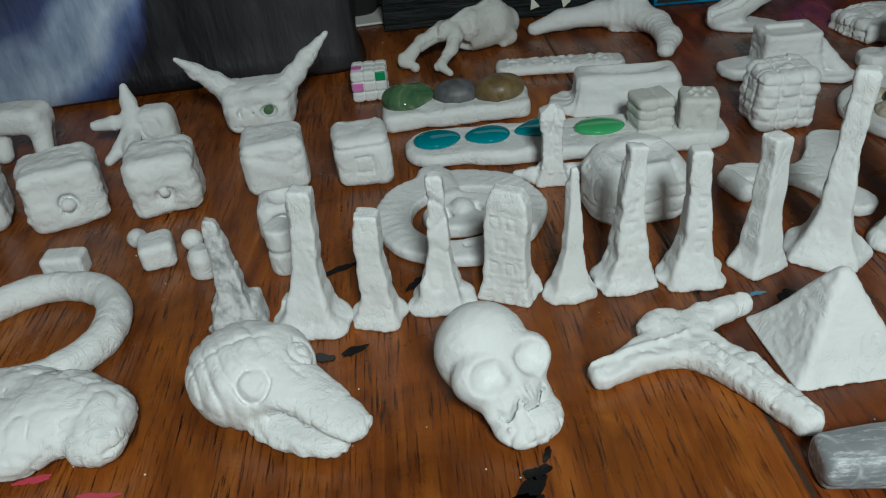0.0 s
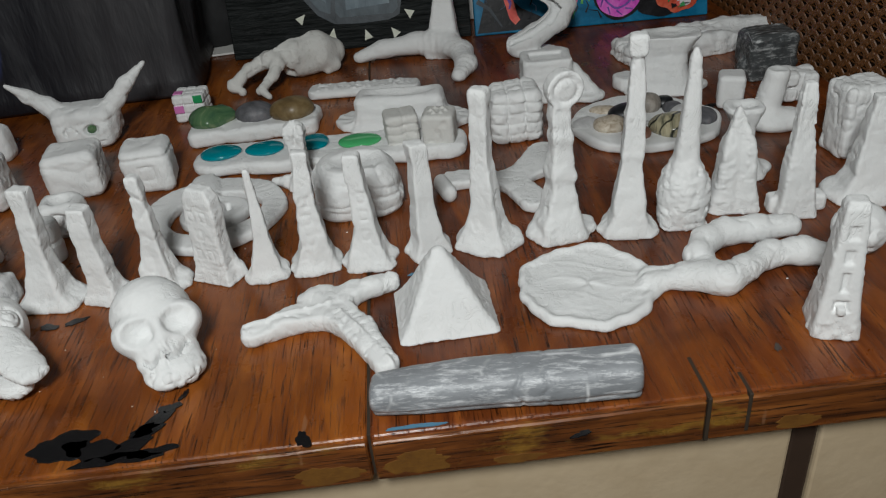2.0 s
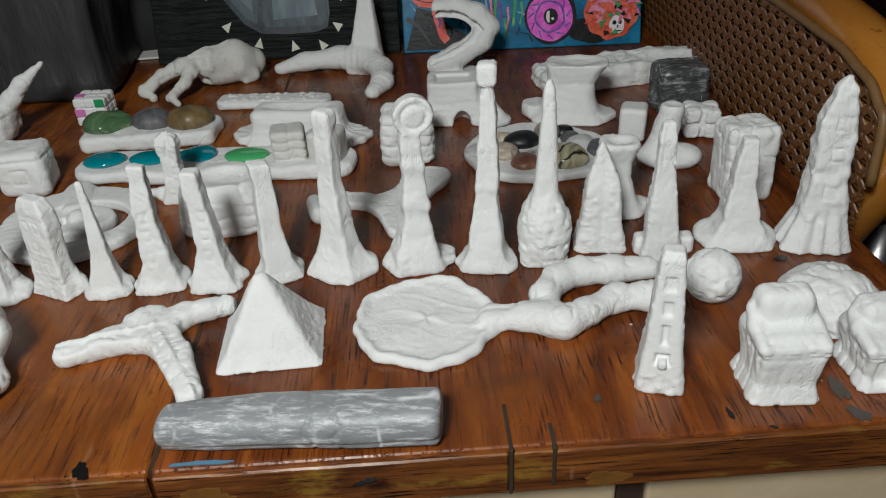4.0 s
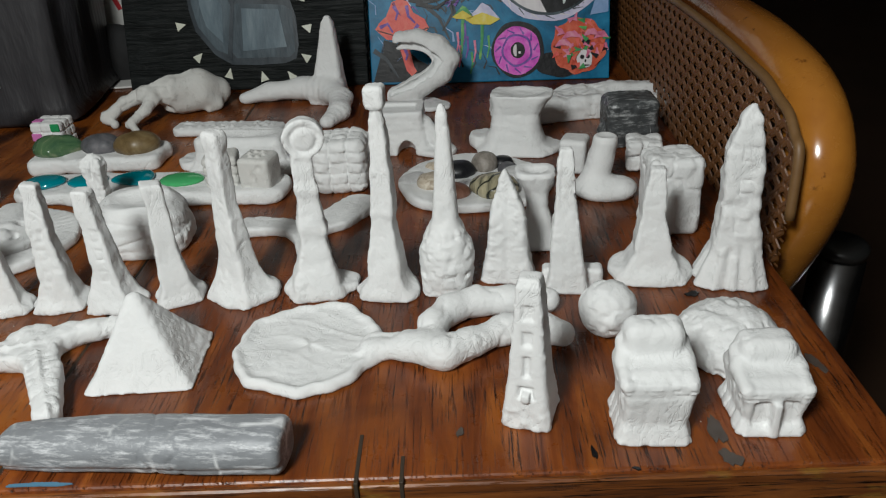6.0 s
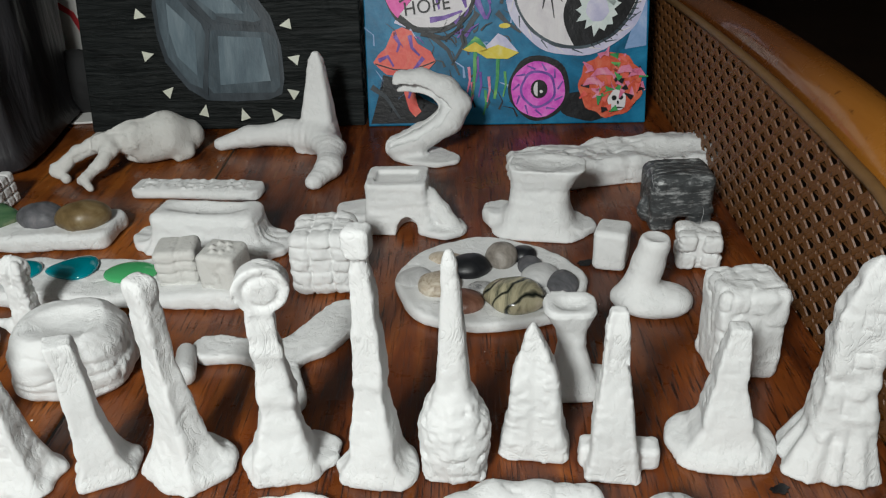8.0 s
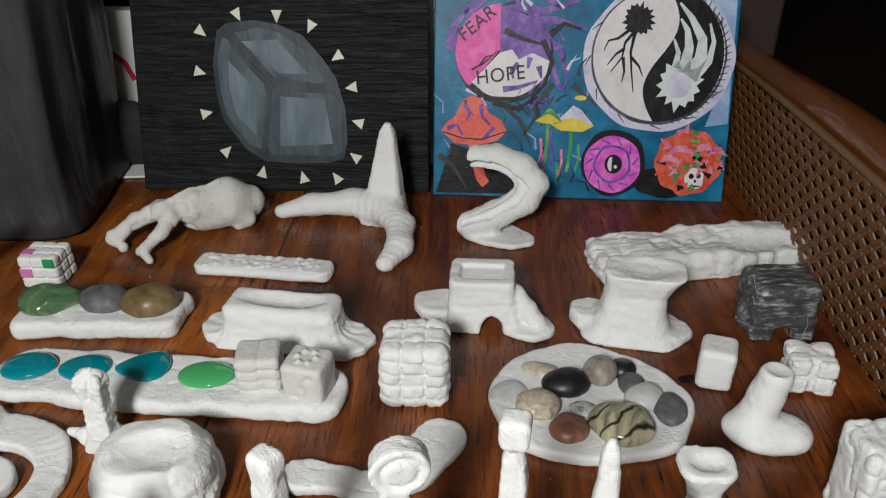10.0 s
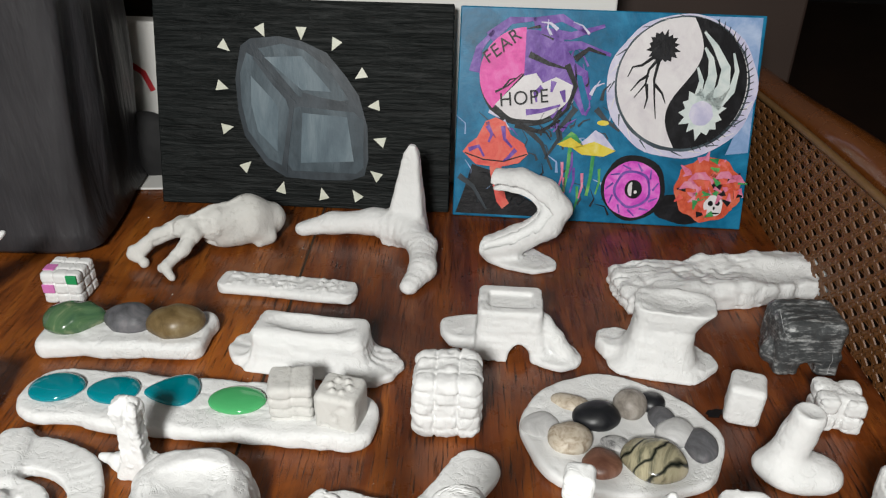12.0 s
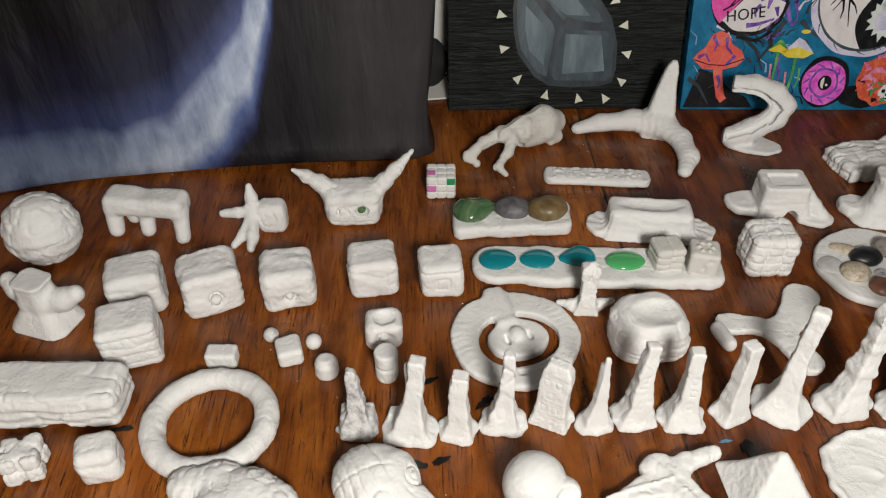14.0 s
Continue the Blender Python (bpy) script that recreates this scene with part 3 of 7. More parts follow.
def bottle(P):
    d = egg(P, (0, 0, 22), (17.5, 16, 25))
    d = su(d, column(P, [0, 4, 12], [16, 15.5, 14], [13, 13, 12]), 5)
    d = su(d, column(P, [30, 45, 85, 117, 124], [11, 9, 6, 3.6, 1.5], [10, 8, 5.5, 3.4, 1.5], [0, 0, 0.5, 1, 1], 0, 0.7), 7)
    low = np.clip((50 - P[2]) / 8, 0, 1)
    d = d - 1.3 * np.abs(grain(P, 5, 3)) * low + 0.9 * crease((P[0], P[1], P[2] * 1.5), 8, 9, 0.14) * low
    for z in (14, 26, 38):
        d = d + 0.8 * np.exp(-((P[2] - z - 0.05 * P[0] ** 2 - 2 * grain(P, 9, 4)) / 1.1) ** 2) * (np.abs(P[0]) < 9) * (P[1] < 0)
    return d - 0.7 * np.exp(-(P[0] / 2.5) ** 2) * low * (P[1] < 0)


clay("clay_pillar", bottle, (-22, -20, 0), (22, 20, 127), 0.3913, 0.4014, -0.0, "white clay spire on a bulging wrinkled base", "clay pillar", ROW, step=1.15, fit=(0.978, 1.004))


def leaf(h, w, tilt):
    def f(P):
        d = column(P, [0, 5, h * 0.35, h * 0.7, h * 0.93, h], [w / 2, w * 0.46, w * 0.36, w * 0.27, w * 0.1, 0.8], [11, 10, 8, 6, 3, 0.8], [0, 0, 0, tilt / 2, tilt, tilt], 0.0, 0.4)
        return d - 0.9 * np.abs(grain((P[0], P[1], P[2] * 1.6), 6, 2)) * (np.abs(P[0]) > w * 0.12) + 0.7 * np.clip(1 - np.abs(P[0]) / 2, 0, 1) * (P[1] < 0)
    return f


clay("clay_pillar", leaf(82, 32, -2), (-20, -15, 0), (20, 15, 86), 0.4305, 0.4170, -3.0, "white clay leaf-shaped blade with a serrated groove", "clay pillar", ROW, step=1.15, rough=0.5, fit=(1.091, 0.940))


def ridged(P):
    d = column(P, [0, 4, 14, 40, 85, 96], [16, 15, 13, 10, 6.5, 4], [11, 10, 9, 8, 6, 3], [0, 0, 0, -1, -3, -3], 0.0, 0.4)
    d = su(d, rbox(P, (4, 9, 6), (23, 7, 6), 3), 4)
    wide = np.interp(P[2], [0, 40, 96], [11, 7.5, 2.5])
    edge = np.clip((np.abs(P[0] + 0.03 * P[2]) - wide) / 1.5, 0, 1)
    return d - 0.13 * np.sin(P[2] * 1.3 + grain(P, 12, 2)) * edge + 0.5 * (1 - edge) * (P[1] < 0) - 0.35 * np.abs(grain(P, 5, 2))


clay("clay_pillar", ridged, (-26, -16, 0), (31, 20, 100), 0.4678, 0.4030, 0.6, "white clay spire with beaded ridges on its sides", "clay pillar", ROW, step=1.15, rough=0.5, fit=(0.842, 1.002))


def broad_foot(P, d):
    return su(d, disc(P, (0, 3, 0), 25, 5, 2, 0.07, 0.75, 4), 7)


pillar(0.5227, 0.4237, 79, 40, 16, 9, "small white clay tower on a broad round foot", extra=broad_foot, foot=0.3, lean=-1, yaw=-1.7, fit=(1.022, 0.975))


def tall_right(P):
    d = column(P, [0, 4, 22, 50, 88, 110, 118], [23, 21, 15.5, 12.5, 11.5, 6, 2], [17, 16, 12, 10, 8, 5, 2], [0, 0, 0, 0, -1, 0, 1], 0.0, 0.4)
    q = np.arctan2(P[1], P[0])
    d = d - 1.0 * np.sin(q * 11) * np.clip((34 - P[2]) / 15, 0, 1)
    d = d + 1.1 * grain(P, 6, 11) * (P[2] > 22)
    for z in (42, 68, 88):
        d = d + 0.9 * np.clip(1 - np.abs(np.maximum(np.abs(P[0] - 1) - 4, np.abs(P[2] - z) - 4)) / 1.1, 0, 1) * (P[1] < 0)
    return d


clay("clay_pillar", tall_right, (-28, -21, 0), (28, 21, 121), 0.5722, 0.4191, -3.7, "tall broad white clay spire with folded skirt and carved niches", "clay pillar", ROW, step=1.2, fit=(0.970, 1.002))

# ---- front row ----


def skull(P):
    # lying back: smooth crown behind, two broad shallow sockets, the jaw thrust forward
    d = egg(P, (0, 14, 27), (26, 24, 25))
    d = su(d, egg(P, (0, -5, 22), (24, 19, 18)), 6)
    for s in (-1, 1):
        d = su(d, egg(P, (14 * s, -5, 28), (14.5, 13, 13.5)), 3)
        # a broad socket, deepest under the brow, with an uneven floor
        d = ss(d, egg(P, (13.5 * s, -17, 38), (11.5, 10.5, 11)) + 0.9 * grain(P, 7, 6 + s), 1.8)
        lid = np.abs(P[2] - 36 - 0.1 * (P[0] - 12 * s) + 1.5 * grain(P, 9, 4)) - 0.8
        d = d + 0.9 * np.exp(-(np.maximum(lid, 0) / 0.7) ** 2) * np.exp(-((P[0] - 11 * s) / 5) ** 2) * (P[1] < -8)
    d = su(d, limb(P, [(0, -8, 36), (0, -18, 30), (0, -24, 24)], [3.5, 3.2, 4.5], 3), 3)
    for s in (-1, 1):
        d = ss(d, cap(P, (2.2 * s, -24, 29), (2.6 * s, -28, 24), 1.0, 1.4), 0.7)
    d = su(d, egg(P, (0, -20, 15), (20, 10, 10)), 5)
    d = su(d, egg(P, (1, -26, 9), (20, 16, 10)), 3)
    line = np.abs(P[1] + 27.5 + 1.8 * np.sin(P[0] * 0.4) + 0.9 * grain(P, 4, 5) - 0.02 * P[0] ** 2) - 0.7
    d = ss(d, np.maximum(np.maximum(line, -(P[2] - 11)), np.abs(P[0]) - 15), 0.6)
    jaw = np.clip((-27 - P[1]) / 4, 0, 1)
    return d + 1.6 * crease(P, 7, 3, 0.16) * jaw - 1.2 * np.abs(grain(P, 6, 8)) * jaw


clay("clay_skull", skull, (-32, -46, 0), (32, 42, 56), 0.0628, 0.2765, 32.3, "white clay skull with deep eye sockets and a cracked mouth", "clay skull", step=1.15, rough=0.3, fit=(0.903, 0.925))


def croc(P):
    d = egg(P, (-14, 9, 17), (35, 31, 25), -10)
    # the upper bill: flat, broad, bent a little down to a blunt lip
    q = radians(-33)
    u, v = P[0] * math.cos(q) + P[1] * math.sin(q), P[1] * math.cos(q) - P[0] * math.sin(q)
    wide = np.interp(u, [-10, 8, 30, 50, 60, 66], [24, 19, 14, 11.5, 9.5, 5])
    mid = np.interp(u, [-10, 10, 40, 62], [27, 26, 21, 17])
    high = np.interp(u, [-10, 10, 40, 66], [12, 9.5, 6, 3.5])
    bill = (np.sqrt((v / wide) ** 2 + ((P[2] - mid) / high) ** 2) - 1) * np.minimum(high, 8) * 0.8
    bill = -su(-bill, -(u - 64), 5)
    bill = -su(-bill, (u + 12), 5)
    d = su(d, bill, 6)
    d = su(d, egg(P, (14, -22, 8), (32, 13, 8.5), -24), 3)
    gap = np.abs(P[2] - 14.5 + 0.05 * (P[0] - 20)) - 1.3
    d = ss(d, np.maximum(gap, np.maximum(-(P[0] - 2), P[1] + 17)), 1.0)
    for c, r0 in (((-4, -15, 31), 8.5), ((17, 8, 32), 8.0)):
        r = np.sqrt((P[0] - c[0]) ** 2 + (P[1] - c[1]) ** 2 + (P[2] - c[2]) ** 2)
        d = d + 1.4 * np.exp(-((r - r0) / 0.9) ** 2) - 1.2 * np.clip(1 - r / (r0 - 1), 0, 1) + 0.9 * np.exp(-((r - r0 * 0.5) / 0.8) ** 2)
    back = np.clip((4 - P[0]) / 12, 0, 1)
    for k in range(6):
        d = d + 1.1 * back * np.exp(-((P[0] * 0.62 + P[1] * 0.5 + 36 - 7.5 * k + 5 * grain(P, 26, 2)) / 1.0) ** 2)
    d = d + 1.0 * back * np.exp(-((P[1] - 0.5 * P[0] - 14 + 4 * grain(P, 20, 6)) / 1.0) ** 2) - 0.6 * back * np.abs(grain(P, 9, 3))
    low = np.clip((13 - P[2]) / 3, 0, 1) * (P[1] < -14) * (P[0] > -10)
    d = d - 1.5 * np.abs(grain(P, 5.5, 4)) * low + 0.8 * crease(P, 6, 9, 0.15) * low
    return d + 0.8 * np.exp(-((v - 3) / 0.8) ** 2) * np.clip((u - 8) / 5, 0, 1) * np.clip((26 - u) / 5, 0, 1)


clay("clay_beast_skull", croc, (-54, -46, 0), (64, 46, 46), -0.0447, 0.2763, -0.1, "white clay long-snouted beast skull with parted jaws", "clay skull", step=1.15, rough=0.3, fit=(0.923, 0.957))


def coil(P):
    d = egg(P, (-8, 0, 24), (44, 34, 26), 25)
    d = su(d, limb(P, [(-60, 18, 22), (-30, 22, 24), (0, 14, 24), (26, 2, 22), (30, -14, 20)], [20, 21, 22, 22, 20], 6), 6)
    d = su(d, limb(P, [(-70, -26, 12), (-40, -28, 16), (-14, -22, 18)], [12, 15, 16], 6), 6)
    return d + 1.6 * crease(P, 14, 2, 0.1) + 1.2 * crease(P, 9, 6, 0.1) + 0.4 * np.sin(np.sqrt((P[0] + 10) ** 2 + (P[2] - 22) ** 2) * 0.75 + 2 * grain(P, 20, 4))


clay("clay_brain_coil", lambda P: 0.72 * coil((P[0] / 0.72, P[1] / 0.72, P[2] / 0.58)), (-72, -40, 0), (44, 40, 38), -0.1477, 0.2603, 1.5, "lumpy white clay coil wrinkled like a brain", step=1.25, rough=0.4, fit=(1.066, 1.034))


def bird(P):
    # three arms spread from a ridged, pinched middle; flat on top
    d = limb(P, [(0, 0, 7), (-22, -4, 6.5), (-50, -18, 6)], [13, 9.5, 7], 5)
    d = su(d, limb(P, [(2, 2, 7), (22, -26, 7.5), (40, -60, 6)], [13, 9.5, 7.5], 5), 5)
    d = su(d, limb(P, [(0, 4, 7), (16, 20, 7), (42, 30, 6)], [11, 7, 6], 5), 5)
    d = su(d, egg(P, (-6, 12, 6), (18, 16, 8)), 5)
    d = -su(-d, -(P[2] - 10.5 - 1.5 * grain(P, 14, 3)), 2.5)
    ridge = np.exp(-((P[0] - 0.62 * (-P[1]) - 4) / 1.8) ** 2) * (P[1] < -6) + np.exp(-((P[1] - 0.3 * P[0] - 3) / 1.6) ** 2) * (P[0] < 2)
    d = d - 1.6 * ridge
    across = np.sin((P[0] * 0.5 - P[1]) * 1.0 + 2 * grain(P, 14, 5)) * (P[1] < -8)
    return d + 0.8 * crease(P, 8, 3, 0.12) - 0.7 * np.abs(grain(P, 5, 3)) + 0.07 * across


clay("clay_winged_figure", bird, (-62, -74, 0), (54, 42, 26), 0.1576, 0.3048, 4.9, "white clay three-armed winged figure lying flat", step=1.3, fit=(0.912, 1.210))


def pyramid(P):
    x, y = P[0], P[1]
    half = np.interp(P[2], [0, 3, 10, 50, 56], [34, 31, 26, 4.5, 2.0])
    d = -su(-(np.abs(x) - half), -(np.abs(y) * 1.05 - half), 5) * 0.72
    d = -su(-d, -(P[2] - 53) * 0.8, 2)
    flank = np.clip((np.abs(x) - np.abs(y) * 1.02) / 2, 0, 1)
    return d + flank * (0.34 * grain(P, 2.6, 5) + 0.06 * np.sin(P[2] * 0.95 + grain(P, 14, 2))) + 0.5 * grain((x, y, P[2]), 18, 1)


clay("clay_pyramid", pyramid, (-38, -38, 0), (38, 38, 58), 0.2284, 0.3089, 9.6, "white clay pyramid with a smooth face and textured flanks", step=1.15, rough=0.15, fit=(0.918, 0.907))


def spoon(P):
    # flat dish, a pinched neck, then a handle that forks into two coils
    q = np.arctan2(P[1] + 15, P[0] + 46)
    r = np.sqrt((P[0] + 46) ** 2 + (P[1] + 15) ** 2)
    edge = 44 * (1 + 0.022 * np.sin(5 * q + 1) + 0.020 * np.sin(9 * q + 2) + 0.012 * np.sin(17 * q))
    top = 3.6 + 2.6 * np.exp(-((r - edge + 3.5) / 3.0) ** 2) + 0.7 * np.sin(3 * q + r * 0.08)
    # folds that run on from the neck over the dish
    fold = P[1] + 12 - 0.24 * (P[0] + 6) * np.sin(P[0] * 0.045 + 1)
    for at, high, wide in ((9, 0.7, 1.1), (-9, 0.6, 1.0), (21, 0.5, 1.1), (-24, 0.4, 1.2), (2, 0.5, 0.8)):
        top = top + high * np.exp(-((fold - at - 0.03 * at * np.sin(P[0] * 0.13)) / wide) ** 2) * np.clip((P[0] + 82) / 20, 0, 1)
    a, b = r - edge + 2.5, np.abs(P[2] - top / 2) - top / 2 + 2.0
    d = (np.minimum(np.maximum(a, b), 0) + np.sqrt(np.maximum(a, 0) ** 2 + np.maximum(b, 0) ** 2) - 2.2) * 0.9
    neck = rbox(P, (6, -13, 5.5), (20, 8.5, 5.5), 5) + 1.0 * np.exp(-((P[1] + 11 - 0.1 * P[0]) / 1.6) ** 2)
    d = su(d, neck, 7)
    d = su(d, limb(P, [(14, -13, 6.5), (26, -18, 8), (36, -21, 8.5)], [8, 8.5, 9.5], 6), 6)
    d = su(d, limb(P, [(34, -21, 8.5), (47, -12, 9), (66, 5, 9), (86, 8, 9), (98, 5, 8)], [9.5, 8.5, 8.5, 8.5, 7.5], 6), 5)
    d = su(d, limb(P, [(28, -12, 8), (24, 6, 8.5), (31, 22, 9), (46, 33, 9), (66, 36, 9), (88, 40, 8)], [8, 8, 8.5, 8.5, 8.5, 8], 6), 5)
    return d + 0.9 * crease(P, 11, 6, 0.1) * np.clip(P[0] / 8, 0, 1)


clay("clay_spoon", spoon, (-98, -66, 0), (112, 54, 24), 0.3648, 0.3395, -2.6, "flat white clay dish joined to a forked coiling handle", step=1.3, rough=0.35, fit=(1.008, 0.978))


def log(P):
    x = P[0]
    half = np.interp(x, [-74, -50, -20, 20, 76], [11.5, 13.5, 14.5, 15, 14.5])
    top = np.interp(x, [-74, -50, 0, 76], [20, 23, 25, 27])
    mid = np.interp(x, [-74, -20, 20, 76], [-2, 1, 2, 4])
    a, b = np.abs(P[1] - mid) / half, np.abs(P[2] - top / 2) / (top / 2)
    d = ((a ** 2.6 + b ** 2.6) ** (1 / 2.6) - 1) * 11
    d = -su(-d, -(np.abs(x - 1) - 74), 5)
    d = d + 0.9 * np.exp(-((P[2] - 7 - 0.02 * x) / 1.6) ** 2) * (P[1] < 0)
    return d + 0.7 * np.exp(-((x - 6 - 3 * np.sin(P[2] * 0.3) + 0.2 * P[1]) / 0.9) ** 2) + 0.7 * np.exp(-((x - 22 - 2 * np.sin(P[2] * 0.4)) / 0.8) ** 2) + 0.5 * grain(P, 22, 3)


clay("slate_grey_log", log, (-80, -22, 0), (80, 24, 32), 0.2627, 0.2302, 0.6, "slate-grey painted clay log with white cracks along it", "clay log", material=SLATE, step=1.2, rough=0.12, fit=(0.955, 0.933))


def tower(P):
    d = column(P, [0, 6, 30, 60, 82, 86], [14.5, 13.5, 10.5, 8.2, 6.8, 5.5], [17, 16, 12, 9, 7, 5], [0, 0, 0, 0, 0, 0], [2, 2, 1, 1, 0, 0], 0.3)
    front = P[1] < 0
    for z, w, h, a in ((22, 4, 3.2, 2.6), (37, 1.8, 6, 2.0), (53, 2.6, 4, 1.6), (68, 3.2, 4, 1.2)):
        inside = np.maximum(np.abs(P[0]) - w, np.abs(P[2] - z) - h)
        d = d + a * np.clip(0.5 - inside / 1.5, 0, 1) * front
    d = su(d, rbox(P, (0, -12, 20), (2.4, 3.0, 2.4), 1), 1)
    d = d + 0.8 * grain(P, 3.5, 4) * np.clip((15 - P[2]) / 5, 0, 1) * front
    return d + 0.55 * grain(P, 3.5, 14) * (np.abs(P[0]) > 5 + 0.09 * (90 - P[2])) * (P[1] > -10)


clay("clay_tower", tower, (-20, -22, 0), (20, 28, 94), 0.4470, 0.2785, -9.8, "white clay tower with a column of carved windows", "clay tower", step=1.05, rough=0.1, fit=(0.902, 0.955))


def armchair(w, d0, h, notch_front):
    """A block chair: waisted base with a spreading foot, sloping seat, cushion-like back."""
    def f(P):
        x, y, z = P
        d = column(P, [0, 3, h * 0.2, h * 0.42, h * 0.57, h * 0.63], [w * 1.10, w * 1.06, w * 0.92, w * 0.97, w * 1.05, w * 0.98], [d0 * 1.10, d0 * 1.04, d0 * 0.90, d0 * 0.97, d0 * 1.02, d0 * 0.95], 0.0, 0.0, 0.26)
        d = su(d, rbox(P, (0, d0 * 0.42, h * 0.76), (w * 0.86, d0 * 0.50, h * 0.23), 7), 7)
        d = su(d, rbox(P, (0, -d0 * 0.25, h * 0.62), (w * 0.80, d0 * 0.5, h * 0.07), 4), 6)
        for s in (-1, 1):
            d = su(d, limb(P, [(w * 0.90 * s, -d0 * 0.85, h * 0.60), (w * 0.90 * s, 0, h * 0.66), (w * 0.84 * s, d0 * 0.5, h * 0.76)], [3.4, 3.8, 4], 3), 3)
        for at in (0.565, 0.515):
            d = d + 0.9 * np.exp(-((z - h * at - 0.6 * grain(P, 12, 3)) / 0.8) ** 2) * (y < 0)
        if notch_front:
            for s in (-1, 1):
                d = ss(d, rbox(P, (8 * s, -d0, h * 0.30), (4.5, 4, h * 0.18), 2), 2)
            d = su(d, rbox(P, (0, -d0, h * 0.25), (2.4, 3.0, h * 0.24), 1.5), 2)
        side = np.clip((np.abs(x) - w * 0.8) / 3, 0, 1) * np.clip((h * 0.6 - z) / 4, 0, 1)
        return d + side * (1.2 * crease((x, y, z * 0.35), 8, 5, 0.15) - 0.9 * np.abs(grain((x, y, z * 0.5), 6, 5)))
    return f


clay("clay_armchair", armchair(19.5, 20, 55, False), (-25, -28, 0), (25, 28, 68), 0.5059, 0.2764, 4.3, "white clay block armchair with a scooped seat", "clay chair", step=1.15, fit=(0.870, 1.025))
clay("clay_armchair", armchair(19, 22, 44, True), (-26, -30, 0), (26, 29, 52), 0.5619, 0.2879, 4.4, "white clay block armchair with a scooped seat and notched front", "clay chair", step=1.15, fit=(0.842, 0.948))


def face_ball(P):
    d = egg(P, (0, 0, 18), (18.5, 18, 18.5))
    d = su(d, egg(P, (0, -16.5, 19), (2.4, 2.4, 4)), 3)
    for s in (-1, 1):
        d = ss(d, egg(P, (6.5 * s, -18.5, 22), (4.5, 2.0, 1.6)), 1.5)
    d = ss(d, egg(P, (0, -18, 11), (6, 2.4, 1.2)), 1.5)
    return d + 0.9 * np.abs(grain(P, 6, 3)) + 0.8 * crease(P, 9, 5, 0.12)


clay("clay_face_ball", face_ball, (-23, -23, 0), (23, 23, 40), 0.4899, 0.3536, 7.0, "white clay ball pressed with a simple face", "clay ball", step=1.1, rough=0.25, fit=(0.922, 0.940))


def crag(w, d0, h, seed, fold):
    def f(P):
        d = egg(P, (0, 0, h * 0.25), (w, d0, h * 0.75))
        d = su(d, disc(P, (0, 0, 0), w * 0.95, h * 0.3, 3, 0.1, d0 / w, seed), 5)
        return d - fold * np.abs(grain((P[0], P[1] * 0.6, P[2]), 8, seed)) - 1.2 * np.abs(grain(P, 4, seed + 3)) + 1.2 * crease((P[0], P[1] * 0.5, P[2]), 9, seed + 4, 0.15)
    return f


clay("clay_rock", crag(31, 33, 26, 5, 2.0), (-40, -42, 0), (40, 42, 34), 0.5562, 0.3430, 9.3, "craggy white clay rock with folded ridges", "clay rock", step=1.25, fit=(0.905, 0.914))

# ---- stones and small works on the middle rows ----


def pebble(parent, x, y, z, a, b, c, yaw, material, label, seed=0, name="stone", taper=0.0, facet=0.7):
    """taper: how far the stone narrows towards its -x end. facet: how uneven it is."""
    def f(P):
        k = 1 + taper * P[0] / a
        return egg((P[0], P[1] / k, P[2] - c), (0, 0, 0), (a, b, c)) * min(1, 1 - taper * 0.5) + facet * grain(P, 8, seed) + 1.3 * facet * grain(P, 17, seed + 3)
    return solid(name, f, (-a - 2, -b - 2, 0), (a + 2, b + 2, 2 * c + 2), material, max(0.9, a / 14), 0.0, 6, seed, parent, pose(x * 0.001, y * 0.001, z * 0.001, 0, 0, yaw), label)


def stone_material(name, a, b, c, scale=60, rough=0.3, stretch=(1, 1, 1)):
    n = Nodes(name).put(Roughness=rough)
    n.colour(n.ramp(n.noise(scale, 6, 0.65, n.scaled(stretch), 0.8), (0.32, a), (0.5, b), (0.68, c)))
    n.bump((n.noise(scale * 5, 4), 0.0004, 0.3))
    return n.mat


TEAL = plain("teal_glass_gem", (0.0, 0.25, 0.30), 0.09, (0.0, 0.19, 0.24), 20, Coat_Weight=0.5)
GREEN_GEM = plain("green_glass_gem", (0.09, 0.45, 0.17), 0.09, (0.06, 0.36, 0.12), 20, Coat_Weight=0.5)
JADE = stone_material("polished_green_jade", (0.03, 0.085, 0.045), (0.085, 0.16, 0.075), (0.38, 0.40, 0.24), 32, 0.15)
GREYSTONE = stone_material("grey_river_stone", (0.06, 0.06, 0.065), (0.11, 0.11, 0.12), (0.18, 0.17, 0.18), 70, 0.55)
BROWNSTONE = stone_material("brown_river_stone", (0.10, 0.065, 0.025), (0.17, 0.115, 0.05), (0.25, 0.19, 0.10), 60, 0.4)
BLACKSTONE = stone_material("black_stone", (0.006, 0.007, 0.009), (0.012, 0.013, 0.016), (0.025, 0.026, 0.03), 60, 0.4)
TANSTONE = stone_material("speckled_tan_stone", (0.25, 0.19, 0.13), (0.48, 0.41, 0.32), (0.62, 0.57, 0.48), 160, 0.5)
REDSTONE = stone_material("red_brown_stone", (0.14, 0.055, 0.035), (0.22, 0.10, 0.065), (0.34, 0.18, 0.13), 90, 0.4)
STRIPED = stone_material("striped_cream_green_stone", (0.03, 0.04, 0.03), (0.42, 0.38, 0.25), (0.55, 0.50, 0.36), 45, 0.2, (1.8, 0.6, 0.5))


